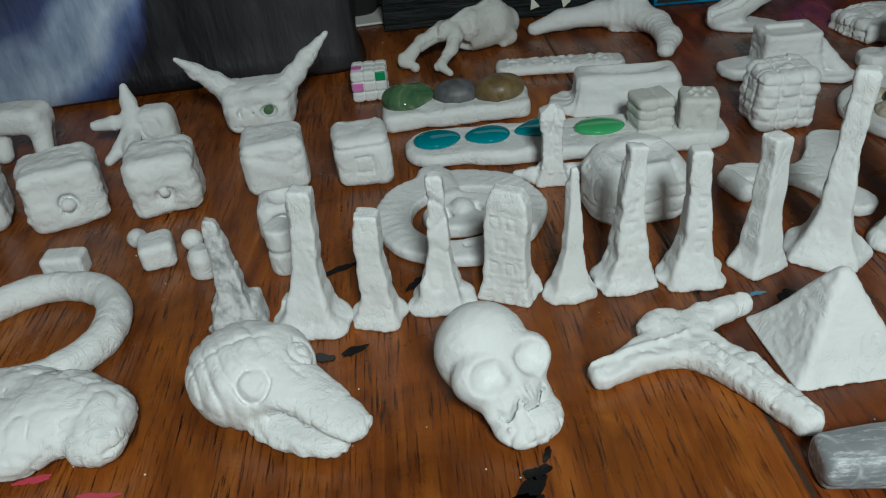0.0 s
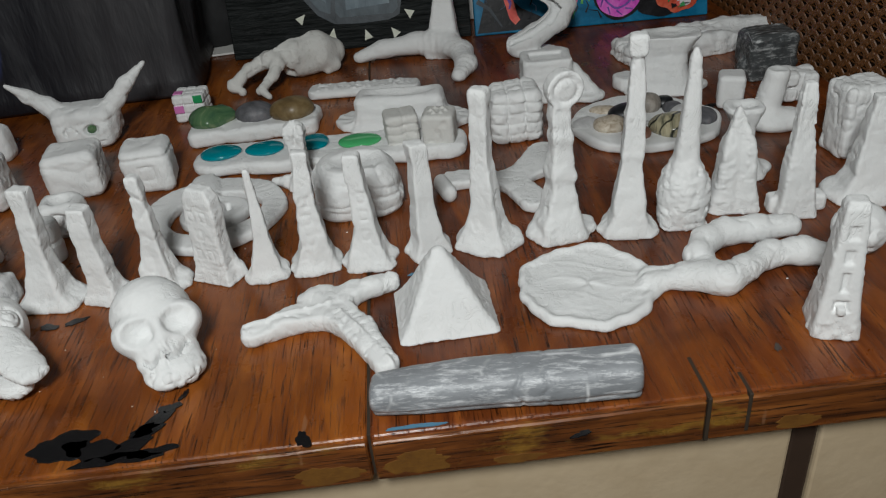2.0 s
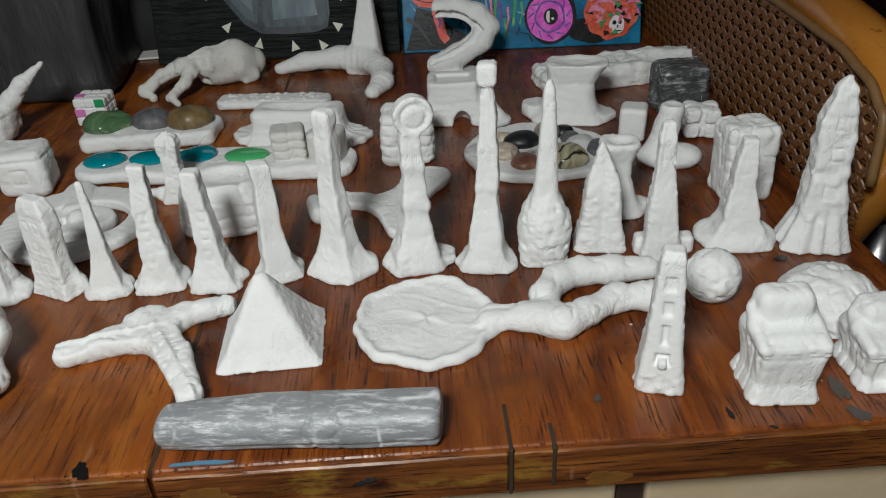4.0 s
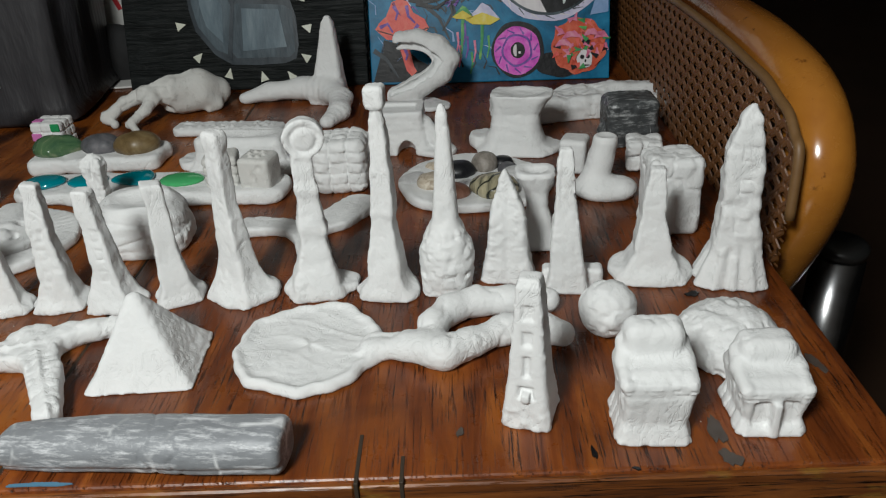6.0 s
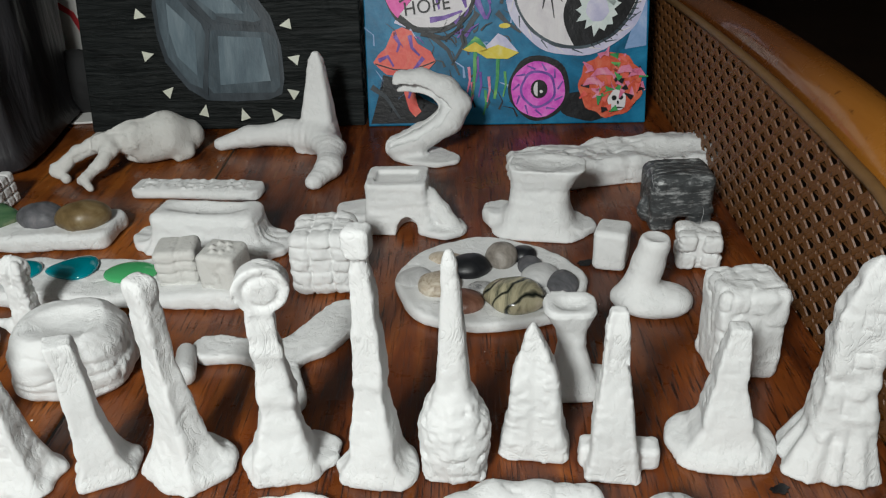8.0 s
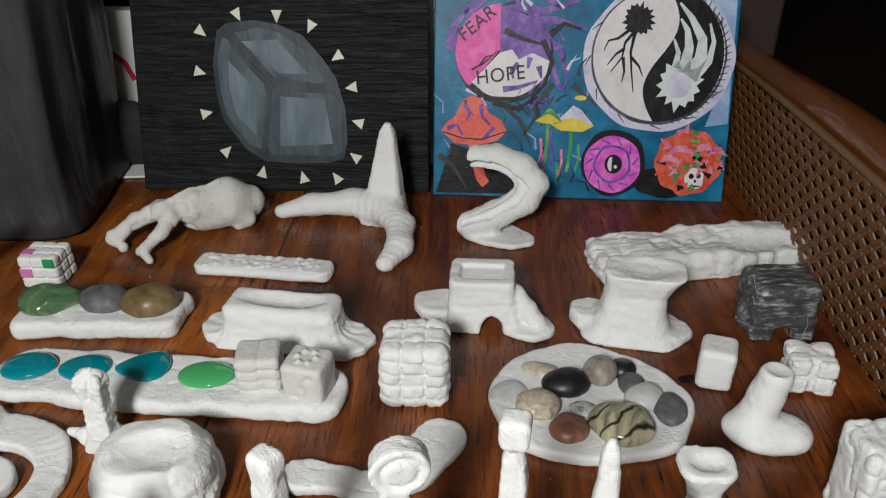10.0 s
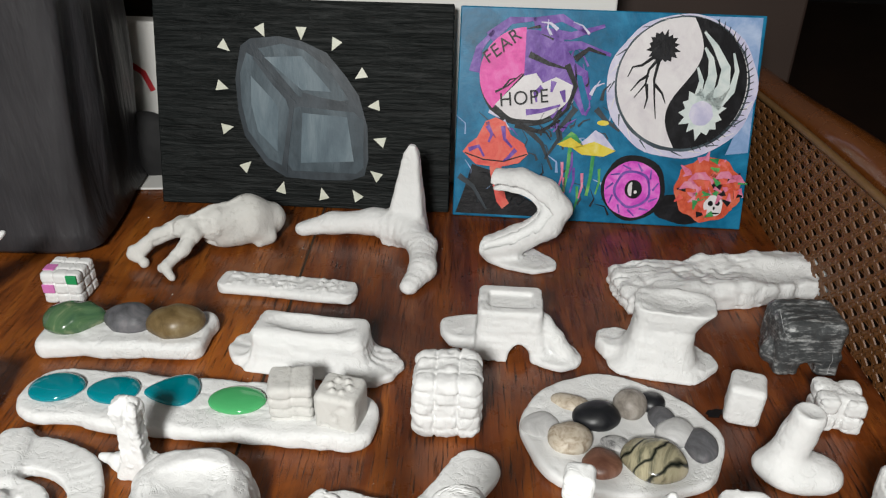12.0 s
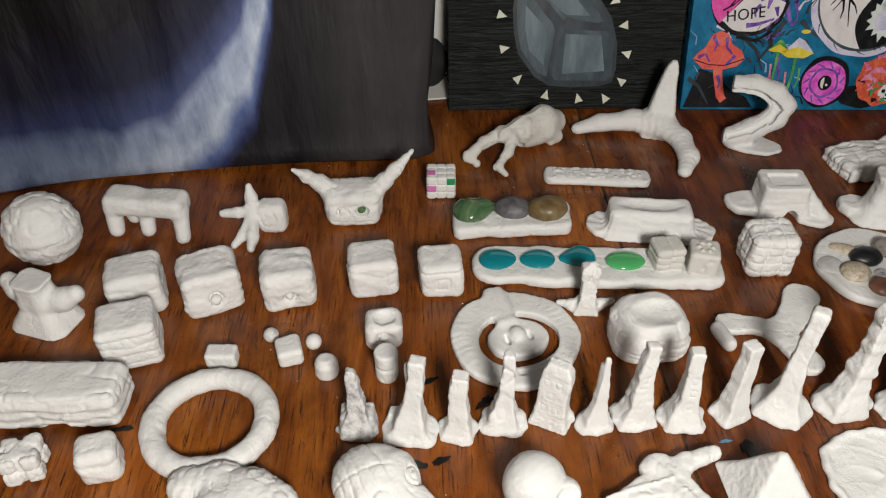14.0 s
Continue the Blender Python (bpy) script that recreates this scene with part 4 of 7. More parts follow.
def veined(m):
    """Adds thin black veins to a stone."""
    t = m.node_tree
    b = t.nodes['Principled BSDF']
    co, mp, wv, rp, mx = (t.nodes.new(k) for k in ('ShaderNodeTexCoord', 'ShaderNodeMapping', 'ShaderNodeTexWave', 'ShaderNodeValToRGB', 'ShaderNodeMix'))
    mp.inputs['Rotation'].default_value = (0, 0, 0.5)
    wv.inputs['Scale'].default_value, wv.inputs['Distortion'].default_value, wv.inputs['Detail'].default_value = 26, 9, 3
    rp.color_ramp.elements[0].position, rp.color_ramp.elements[1].position = 0.0, 0.16
    mx.data_type = 'RGBA'
    mx.inputs[6].default_value = (0.012, 0.016, 0.012, 1)
    t.links.new(co.outputs['Object'], mp.inputs[0])
    t.links.new(mp.outputs[0], wv.inputs['Vector'])
    t.links.new(wv.outputs['Fac'], rp.inputs[0])
    t.links.new(rp.outputs[0], mx.inputs[0])
    t.links.new(b.inputs['Base Color'].links[0].from_socket, mx.inputs[7])
    t.links.new(mx.outputs[2], b.inputs['Base Color'])


veined(STRIPED)
PALESTONE = stone_material("pale_grey_stone", (0.42, 0.42, 0.42), (0.55, 0.55, 0.55), (0.68, 0.68, 0.67), 60, 0.5)
SHELL = stone_material("grey_limpet_shell", (0.15, 0.13, 0.11), (0.28, 0.25, 0.22), (0.42, 0.39, 0.35), 80, 0.5)
SPOTTED = stone_material("white_stone_with_dark_spots", (0.06, 0.06, 0.07), (0.6, 0.6, 0.6), (0.7, 0.7, 0.69), 150, 0.4)


def on_tray(name, f, lo, hi, x, y, yaw, label, category, fit=(1, 1)):
    """A clay base as the body part of a thing that carries stones."""
    root = empty(name, pose(x, y, 0, 0, 0, yaw) @ Matrix.Diagonal((fit[0], fit[0], fit[1], 1)), label, category)
    COUNT[0] += 1
    solid("base", f, lo, hi, CLAY, 1.35, 0.4, 9, COUNT[0], root)
    return root


def bar_tray(half, wide, high, seed, round_end=0.6):
    def f(P):
        k = wide * round_end
        a, b = np.maximum(np.abs(P[0]) - half + k, 0), np.maximum(np.abs(P[1]) - wide + k, 0)
        flat = np.sqrt(a * a + b * b) - k + 2.4 * grain((P[0], P[1], P[2] * 0), 26, seed) + 1.2 * grain((P[0], P[1], P[2] * 0), 11, seed + 2)
        up = np.abs(P[2] - high / 2) - high / 2 + 0.8 * grain((P[0], P[1], P[2] * 0), 17, seed + 4)
        r = min(high / 2, 5)
        u, v = flat + r, up + r
        return np.minimum(np.maximum(u, v), 0) + np.sqrt(np.maximum(u, 0) ** 2 + np.maximum(v, 0) ** 2) - r + 0.6 * crease(P, 16, seed, 0.08)
    return f


tray = on_tray("stone_tray", bar_tray(65, 24, 14, 1, 0.35), (-70, -30, 0), (70, 30, 22), 0.0365, 0.6093, 8.0, "white clay tray holding three polished river stones", "stone tray", fit=(0.941, 1.038))
pebble(tray, -41, 4, 8, 23, 16, 11, 190, JADE, "polished green and cream stone", 1, "stone", 0.35, 1.0)
pebble(tray, 1, 5, 8, 20, 15, 10, -10, GREYSTONE, "matt dark grey stone", 2)
pebble(tray, 39, 0, 8, 23, 17, 11, 5, BROWNSTONE, "olive brown stone", 3)

tray = on_tray("gem_tray", bar_tray(126, 26, 12, 4, 0.9), (-132, -31, 0), (132, 31, 22), 0.1205, 0.5421, 1.9, "long white clay tray with glass gems and two small cubes", "gem tray", fit=(0.959, 1.012))
for x, y, a, b, yaw, m, what, taper in ((-101, 0, 19, 15, 10, TEAL, "teal glass gem", -0.12), (-61, 2, 18, 14, 6, TEAL, "teal glass gem", 0.1), (-21, 7, 19, 15, 12, TEAL, "teardrop teal glass gem", 0.45), (27, 3, 20, 14, 4, GREEN_GEM, "green glass gem", 0.0)):
    pebble(tray, x, y, 9.0, a, b, 4.2, yaw, m, what, 4, "gem", taper, 0.15)


def stacked_cube(P):
    d = rbox(P, (0, 0, 15.5), (15, 14, 15.5), 4)
    for z in (8, 15.5, 23):
        d = d + 1.3 * np.exp(-((P[2] - z - 0.8 * np.sin(P[0] * 0.3)) / 1.1) ** 2)
    return d + 1.0 * np.exp(-((P[0] - 1) / 1.1) ** 2)


def pip_cube(P):
    d = rbox(P, (0, 0, 15.5), (14.5, 14, 15.5), 4)
    for x, z in ((0, 16), (-6, 8), (6, 24)):
        d = ss(d, ball(P, (x, -16, z), 3.4), 1.2)
    for a in range(6):
        q = a * math.pi / 3
        d = su(d, ball(P, (6.5 * math.cos(q), 6.5 * math.sin(q), 31), 2.2), 1)
    return d


for f, x, y, yaw, what in ((stacked_cube, 66, 3, 12, "grey-white clay cube with grooved layers"), (pip_cube, 101, -2, -8, "grey-white clay die with pressed pips")):
    solid("cube", f, (-18, -18, 0), (18, 18, 35), CLAY_DUSTY, 1.1, 0.3, 5, 3, tray, pose(x * 0.001, y * 0.001, 0.0055, 0, 0, yaw), what)


def plate(P):
    d = disc(P, (0, 0, 0), 64, 8.5, 3, 0.05, 0.86, 2)
    return d + 0.8 * grain((P[0], P[1], P[2] * 0), 20, 3)


tray = on_tray("pebble_plate", plate, (-74, -66, 0), (74, 66, 18), 0.3948, 0.5637, -2.4, "round white clay plate set with mixed pebbles", "pebble plate", fit=(1.006, 0.990))
for x, y, a, b, c, yaw, m, what in (
        (-30, 19, 17, 8, 6, -15, TANSTONE, "pale ribbed stone"), (-50, -6, 14, 13, 5, 0, PALESTONE, "pale grey stone"), (-15, 7, 17, 13, 10, 10, BLACKSTONE, "black stone"),
        (6, 21, 12, 12, 12, 0, SHELL, "grey limpet shell"), (20, 29, 10, 9, 8, 0, BLACKSTONE, "dark stone"), (-31, -17, 15, 14, 10, 20, TANSTONE, "speckled tan stone"),
        (-3, -12, 11, 8, 5, 0, SPOTTED, "white stone with dark spots"), (-11, -34, 13, 12, 8, 25, REDSTONE, "red-brown stone"), (20, -27, 22, 18, 12, -12, STRIPED, "cream and green striped stone"),
        (34, 2, 14, 12, 9, 20, PALESTONE, "white pitted stone"), (49, -6, 11, 15, 8, 0, GREYSTONE, "grey stone"), (27, 13, 9, 12, 8, 30, GREYSTONE, "grey stone")):
    pebble(tray, x, y, 3.5, a * 0.93, b * 0.93, c * 0.8, yaw, m, what, int(x) % 7)

# ---- middle and back rows ----
CUBES = "clay cubes in rows"


def block_cube(w, d0, h, style, seed):
    def f(P):
        d = rbox(P, (0, 0, h / 2), (w / 2, d0 / 2, h / 2), 7)
        if style == "layers":
            for k in range(1, 5):
                z = h * k / 5 + 2.0 * grain(P, 16, k)
                d = d + 0.8 * np.exp(-((P[2] - z) / 1.2) ** 2)
        elif style == "bricks":
            for z in np.arange(h / 5, h - 1, h / 5):
                d = d + 1.0 * np.exp(-((P[2] - z - 0.5 * np.sin(P[0] * 0.25)) / 0.9) ** 2)
            for k, x in enumerate((-w / 6, w / 6)):
                d = d + 2.0 * np.exp(-((P[0] - x - 0.6 * np.sin(P[2] * 0.5)) / 0.9) ** 2)
                d = d + 1.0 * np.exp(-((P[1] - x) / 1.1) ** 2)
            d = d - 0.9 * grain(P, 4.5, seed)
        elif style == "dimple":
            d = ss(d, ball(P, (1, -d0 / 2 - 2, h * 0.42), w * 0.16), 2)
            d = su(d, ball(P, (1, -d0 / 2 + 2, h * 0.42), w * 0.09), 1.5)
            d = d + 0.8 * grain((P[0] * 0.5, P[1], P[2] * 1.6), 7, seed)
        elif style == "slant":
            d = d + 0.7 * np.exp(-((P[2] - h * 0.72 + 0.12 * P[0] + 3 * grain(P, 14, 2)) / 1.8) ** 2)
            d = d - 1.0 * np.exp(-((P[2] - h * 0.45 + 0.5 * P[0]) / 5) ** 2) * (P[1] < 0)
        elif style == "window":
            inside = np.maximum(np.abs(P[0] - 1) - 6, np.abs(P[2] - h * 0.48) - 6)
            d = d + 1.3 * np.clip(1 - np.abs(inside) / 1.4, 0, 1) * (P[1] < 0)
            d = d + 1.5 * np.exp(-((P[2] - h * 0.82) / 1.5) ** 2)
        elif style == "hollow":
            d = ss(d, egg(P, (0, -d0 / 2, h * 0.5), (w * 0.27, 5, h * 0.27)), 3)
            d = ss(d, egg(P, (0, 0, h), (w * 0.28, d0 * 0.28, 5)), 3)
            d = su(d, ball(P, (0, -d0 / 2 + 2, h * 0.55), 4), 2)
        return d - 0.7 * np.abs(grain(P, 8, seed)) + 0.9 * grain(P, 16, seed + 2)
    return f


for x, y, w, d0, h, style, yaw, what in (
        (-0.3067, 0.4683, 48.4, 42.8, 44.9, "slant", 21.3, "white clay cube with a slanting groove"),
        (-0.2881, 0.4065, 49.1, 42.3, 47.2, "layers", 20.9, "white clay cube built up in rough layers"),
        (-0.2404, 0.4786, 52.5, 47.4, 44.4, "dimple", 26.9, "white clay cube with a pressed dimple"),
        (-0.1691, 0.4870, 46.5, 43.5, 44.3, "dimple", 14.5, "white clay cube with a wrinkled face and dimple"),
        (-0.0937, 0.5091, 44.4, 41.4, 40.8, "slant", 12.9, "white clay cube with a raised fold"),
        (-0.0300, 0.5110, 40.1, 38.0, 39.2, "window", 11.6, "white clay cube with a framed window and lid line"),
        (-0.0730, 0.4380, 32.0, 29.0, 29.1, "hollow", 9.5, "small white clay cube with hollowed faces"),
        (0.2827, 0.5648, 44.6, 39.7, 45.8, "bricks", 4.5, "white clay cube covered with rows of raised bricks"),
        (-0.2668, 0.2893, 29.8, 27.4, 32.5, "slant", 20.7, "plain white clay cube with soft corners")):
    clay("clay_cube", block_cube(w, d0, h, style, int(abs(x) * 900)), (-w / 2 - 4, -d0 / 2 - 4, 0), (w / 2 + 4, d0 / 2 + 4, h + 4), x, y, yaw, what, "clay cube", CUBES, step=1.2, rough=0.45)


def wrinkled_ball(P):
    return egg(P, (0, 0, 30), (36, 34, 33)) + 1.3 * crease(P, 10, 3, 0.13) - 0.6 * np.abs(grain(P, 9, 3)) + 0.6 * np.sin(P[2] * 0.5 + 3 * grain(P, 20, 1))


clay("clay_ball", wrinkled_ball, (-42, -40, 0), (42, 40, 68), -0.4220, 0.5277, -0.9, "wrinkled white clay ball like crumpled paper", "clay ball", step=1.5, fit=(0.995, 1.113))


def tooth(P):
    d = rbox(P, (0, 4, 37), (43, 16, 11), 8)
    d = d + 1.6 * np.exp(-((P[0] + 2) / 9) ** 2) * (P[2] > 40)
    for a, b in (((-36, 0, 30), (-34, -9, 8)), ((36, 0, 30), (38, -9, 6)), ((-2, 2, 30), (0, -6, 9)), ((-30, 14, 28), (-26, 16, 8)), ((30, 14, 28), (26, 16, 8))):
        d = su(d, cap(P, a, b, 9, 7.5), 5)
    return d


clay("clay_molar", tooth, (-54, -26, 0), (54, 30, 54), -0.3338, 0.5689, -2.8, "white clay molar-shaped bridge on stubby roots", step=1.5, fit=(0.988, 1.002))


def starman(P):
    d = limb(P, [(0, 0, 22), (-2, 5, 38), (-4, 8, 50)], [9, 7, 3.5], 4)
    d = su(d, limb(P, [(0, 0, 26), (-18, -6, 25), (-36, -10, 24)], [7, 5, 3.5], 4), 4)
    d = su(d, limb(P, [(0, -2, 22), (-6, -24, 10), (-14, -38, 4)], [7, 5.5, 4], 4), 4)
    d = su(d, limb(P, [(0, -2, 22), (6, -26, 10), (8, -40, 5)], [7, 6.5, 5], 4), 4)
    d = su(d, rbox(P, (20, 8, 17), (17, 14, 17), 9, 12), 4)
    r = np.sqrt((P[0] - 20) ** 2 + (P[2] - 20) ** 2)
    return d + 1.0 * np.exp(-((r - 9) / 1.2) ** 2) * (P[1] < 4) - 0.8 * np.abs(grain(P, 8, 3))


clay("clay_starfish_figure", starman, (-42, -50, 0), (42, 28, 56), -0.2273, 0.5812, -5.8, "white clay starfish-limbed figure leaning on a boulder", step=1.3, fit=(0.844, 1.018))


def horned(P):
    d = rbox(P, (0, 2, 23), (31, 19, 19), 12)
    d = su(d, rbox(P, (0, -7, 15), (28, 17, 14), 9), 5)
    d = su(d, limb(P, [(-22, -13, 32), (0, -15, 34), (22, -13, 32)], [6, 6, 6], 4), 4)
    for s, tip in ((-1, (-57, -14, 75)), (1, (64, 18, 73))):
        d = su(d, limb(P, [(21 * s, 2, 30), (34 * s, 3, 44), (46 * s, 1 + 4 * s, 58), tip], [11, 8.5, 6.5, 2.2], 5), 6)
        d = ss(d, egg(P, (10 * s, -22, 22), (7.5, 6, 5.5)), 2)
    d = su(d, rbox(P, (-9, -19, 21), (4.5, 4, 3.5), 1.5), 1.0)
    d = d + 1.3 * np.exp(-((P[2] - 9 - 0.002 * P[0] ** 2) / 1.1) ** 2) * (np.abs(P[0]) < 22) * (P[1] < -10)
    d = d + 0.9 * np.exp(-((P[0] + 1) / 1.4) ** 2) * (P[1] < -10) * (P[2] < 20)
    return d - 0.7 * np.abs(grain(P, 8, 4)) + 0.7 * crease(P, 12, 2, 0.12)


horn = clay("clay_horned_skull", horned, (-66, -30, 0), (74, 30, 82), -0.1299, 0.6145, 6.7, "white clay horned skull with one green stone eye", "clay skull", step=1.4, fit=(0.983, 0.928))
pebble(horn, 9, -17, 17, 4.5, 4, 4.5, 0, JADE, "small green stone eye", 2, "eye")


def mini_puzzle(P):
    d = rbox(P, (0, 0, 16), (16, 15, 16), 3.5)
    for k in (-5.2, 5.2):
        d = d + 1.4 * np.exp(-((P[0] - k) / 0.9) ** 2) + 1.4 * np.exp(-((P[2] - 16 - k) / 0.9) ** 2) + 1.4 * np.exp(-((P[1] - k) / 0.9) ** 2)
    return d


puzzle = empty("puzzle_cube", pose(-0.0418, 0.6625, 0, 0, 0, 4.9) @ Matrix.Diagonal((0.995, 0.995, 0.892, 1)), "white clay puzzle cube with painted pink and green squares", "clay cube")
solid("body", mini_puzzle, (-19, -18, 0), (19, 18, 36), CLAY, 0.9, 0.2, 5, 4, puzzle)
PINKM, GREENM = plain("pink_acrylic_square", (0.72, 0.22, 0.55), 0.5), plain("green_acrylic_square", (0.02, 0.33, 0.11), 0.5)
part("painted_square", block(-0.0150, -0.0052, -0.0156, -0.0140, 0.0118, 0.0205, 0.0007), PINKM, puzzle, "pink painted square")
part("painted_square", block(0.0062, 0.0150, -0.0158, -0.0140, 0.0222, 0.0310, 0.0007), GREENM, puzzle, "green painted square")
part("painted_square", block(-0.0150, -0.0060, -0.0090, 0.0, 0.0312, 0.0326, 0.0007), PINKM, puzzle, "pink painted square")


def creature(P):
    d = limb(P, [(-12, -4, 28), (12, 10, 27), (40, 30, 25), (56, 44, 17)], [9, 13.5, 18, 15], 8)
    d = su(d, egg(P, (30, 26, 13), (34, 19, 13), 32), 8)
    d = su(d, limb(P, [(-14, 0, 28), (-36, -8, 21), (-55, -18, 9), (-45, -25, 4)], [8, 6, 6.5, 4.5], 4), 4)
    d = su(d, limb(P, [(-2, -10, 26), (-8, -24, 17), (-21, -38, 8), (-12, -47, 3.5)], [8, 5.5, 5, 3.5], 4), 4)
    d = su(d, limb(P, [(46, 20, 18), (58, 26, 8), (50, 20, 4)], [10, 7, 5], 4), 5)
    d = ss(d, egg(P, (0, -2, 8), (16, 9, 13), 32), 3)
    d = d - 1.6 * np.exp(-((P[1] - 0.72 * P[0] - 1) / 2.5) ** 2) * (P[2] > 24) * (P[0] < 36)
    d = d + 1.1 * crease(P, 13, 4, 0.1) * (P[0] < 24)
    return d - 1.3 * np.abs(grain(P, 9, 6)) * (P[0] < 22) + 0.4


clay("clay_crouching_creature", creature, (-64, -54, 0), (72, 66, 50), 0.0351, 0.7417, 6.3, "smooth white clay animal crouching on long forelegs", step=1.4, material=CLAY_DUSTY, rough=0.25, fit=(0.958, 1.056))


def tripod(P):
    d = column(P, [0, 12, 30, 60, 88, 97], [18, 19, 14, 10.5, 6, 2.5], [13, 13, 10, 7, 4.5, 2.5], [0, 0, 1, 2, 4, 5], [0, 0, 5, 8, 7, 6], 0.5)
    d = su(d, limb(P, [(0, 0, 16), (-28, 2, 15), (-60, -6, 13), (-84, -14, 7)], [14, 12, 10, 6.5], 5), 6)
    d = su(d, limb(P, [(2, -2, 16), (22, -24, 14), (30, -52, 10), (26, -74, 6)], [14, 11, 10, 7], 5), 6)
    ridge = 0.3 * np.sin(P[0] * 0.9 + grain(P, 9, 2)) * (P[0] > -24) * (P[2] < 30) * (P[1] > -20) + 0.2 * np.sin(P[1] * 1.1 + grain(P, 9, 3)) * (P[1] < -18)
    return d + ridge + 0.8 * np.exp(-((P[0] + 24) / 0.9) ** 2) * (P[2] < 30)


clay("clay_whale_tail", tripod, (-96, -86, 0), (46, 26, 104), 0.2096, 0.7993, -6.3, "white clay whale-tail form standing on two flukes", step=1.4, fit=(1.130, 0.974))


def swan(P):
    way = [(-31, 12, 78), (-8, 12, 81), (14, 10, 74), (27, 8, 58), (20, 0, 40), (-2, -10, 25), (-26, -18, 14)]
    d = limb(P, way, [12, 12.5, 13, 13.5, 13.5, 13.5, 12], 5)
    # a gutter runs along the inner side, open at the lip
    inner = [(x - dx, y - 8, z - dz) for (x, y, z), dx, dz in zip(way, (0, 0, 2, 5, 5, 2, 0), (5, 6, 5, 0, -3, -5, -5))]
    d = ss(d, limb(P, inner, [5, 5, 5.5, 6, 5.5, 4.5, 3.5], 4), 1.6)
    d = np.maximum(d, -(P[0] + 33))
    d = ss(d, egg(P, (-36, 11, 77), (9, 6, 7)), 2)
    d = su(d, disc(P, (4, -14, 0), 32, 6, 2.5, 0.07, 0.62, 3), 7)
    d = su(d, rbox(P, (-14, -14, 10), (16, 11, 9), 6, 25), 5)
    return d + 0.12 * np.sin((P[1] + 0.6 * P[0]) * 0.9 + 3 * grain(P, 20, 4)) + 0.5 * grain((P[0] * 1.6, P[1], P[2] * 0.7), 7, 5)


clay("clay_swan_neck", swan, (-48, -42, 0), (46, 28, 98), 0.3186, 0.7937, -12.2, "white clay curved neck rising from a flat foot", step=1.4, fit=(0.997, 0.825))


def rough_slab(P):
    flat = (P[0], P[1], P[2] * 0)
    d = rbox(P, (0, 0, 8), (90, 27, 9), 4)
    d = d + 5.0 * grain(flat, 24, 4) + 2.2 * grain(flat, 8, 6) - 1.5
    bark = np.clip((40 - P[0]) / 12, 0, 1)
    d = d + bark * (1.3 * crease((P[0] * 0.28, P[1] + 0.12 * P[0], P[2]), 7, 2, 0.2) + 0.3 * np.sin(P[1] * 1.0 + P[0] * 0.1 + 4 * grain(flat, 16, 3)) - 0.8 * np.abs(grain((P[0] * 0.4, P[1], P[2]), 4, 8)))
    return ss(d, egg(P, (46, -8, 23), (36, 17, 10)), 4)


clay("clay_bark_slab", rough_slab, (-104, -40, 0), (104, 40, 28), 0.4887, 0.7622, 17.9, "rough bark-textured white clay slab with a smooth hollow", step=1.6, rough=0.5, fit=(0.996, 1.022))


def crumb_strip(P):
    d = rbox(P, (0, 0, 5), (60, 14, 5), 5)
    d = np.maximum(d, rbox((P[0], P[1], P[2] * 0), (0, 0, 0), (60, 14, 50), 13))
    return d - 3.0 * np.abs(grain(P, 4.5, 2)) * (np.abs(P[1]) < 10) * (P[2] > 4) * (np.abs(P[0]) < 50)


clay("clay_strip", crumb_strip, (-66, -20, 0), (66, 20, 16), 0.1301, 0.6961, 0.7, "flat white clay strip with a crumbly textured top", step=1.2, rough=0.3, fit=(0.991, 0.921))


def couch(P):
    d = su(rbox(P, (-3, 3, 18), (46, 18, 18), 7), column(P, [0, 3, 8, 16, 26], [60, 57, 51, 46, 42], [26, 24, 20, 17, 14], 0.0, 0.0, 0.6), 6)
    d = ss(d, egg(P, (-3, 4, 38), (38, 11, 7)), 2.5)
    d = su(d, disc(P, (48, -4, 0), 25, 8, 2.5, 0.07, 0.9), 6)
    d = su(d, disc(P, (-52, 2, 0), 21, 8, 2.5, 0.08, 0.9, 2), 6)
    q = np.arctan2(P[1], np.abs(P[0]) - 34)
    rays = 0.45 * np.sin(q * 16 + 2 * grain(P, 14, 3)) * np.clip((np.abs(P[0]) - 42) / 5, 0, 1)
    return d + rays + 0.2 * np.sin(P[0] * 0.5 + 4 * grain(P, 18, 2)) * (P[1] < 0) * np.clip((P[2] - 8) / 5, 0, 1) * np.clip(1 - np.abs(P[0]) / 48, 0, 1) + 0.5 * grain((P[0] * 0.5, P[1], P[2] * 2), 7, 2)


clay("clay_trough_bench", couch, (-76, -34, 0), (76, 32, 48), 0.1788, 0.6116, -0.2, "long white clay trough bench with flared skirt", step=1.4, rough=0.3, fit=(0.899, 0.836))


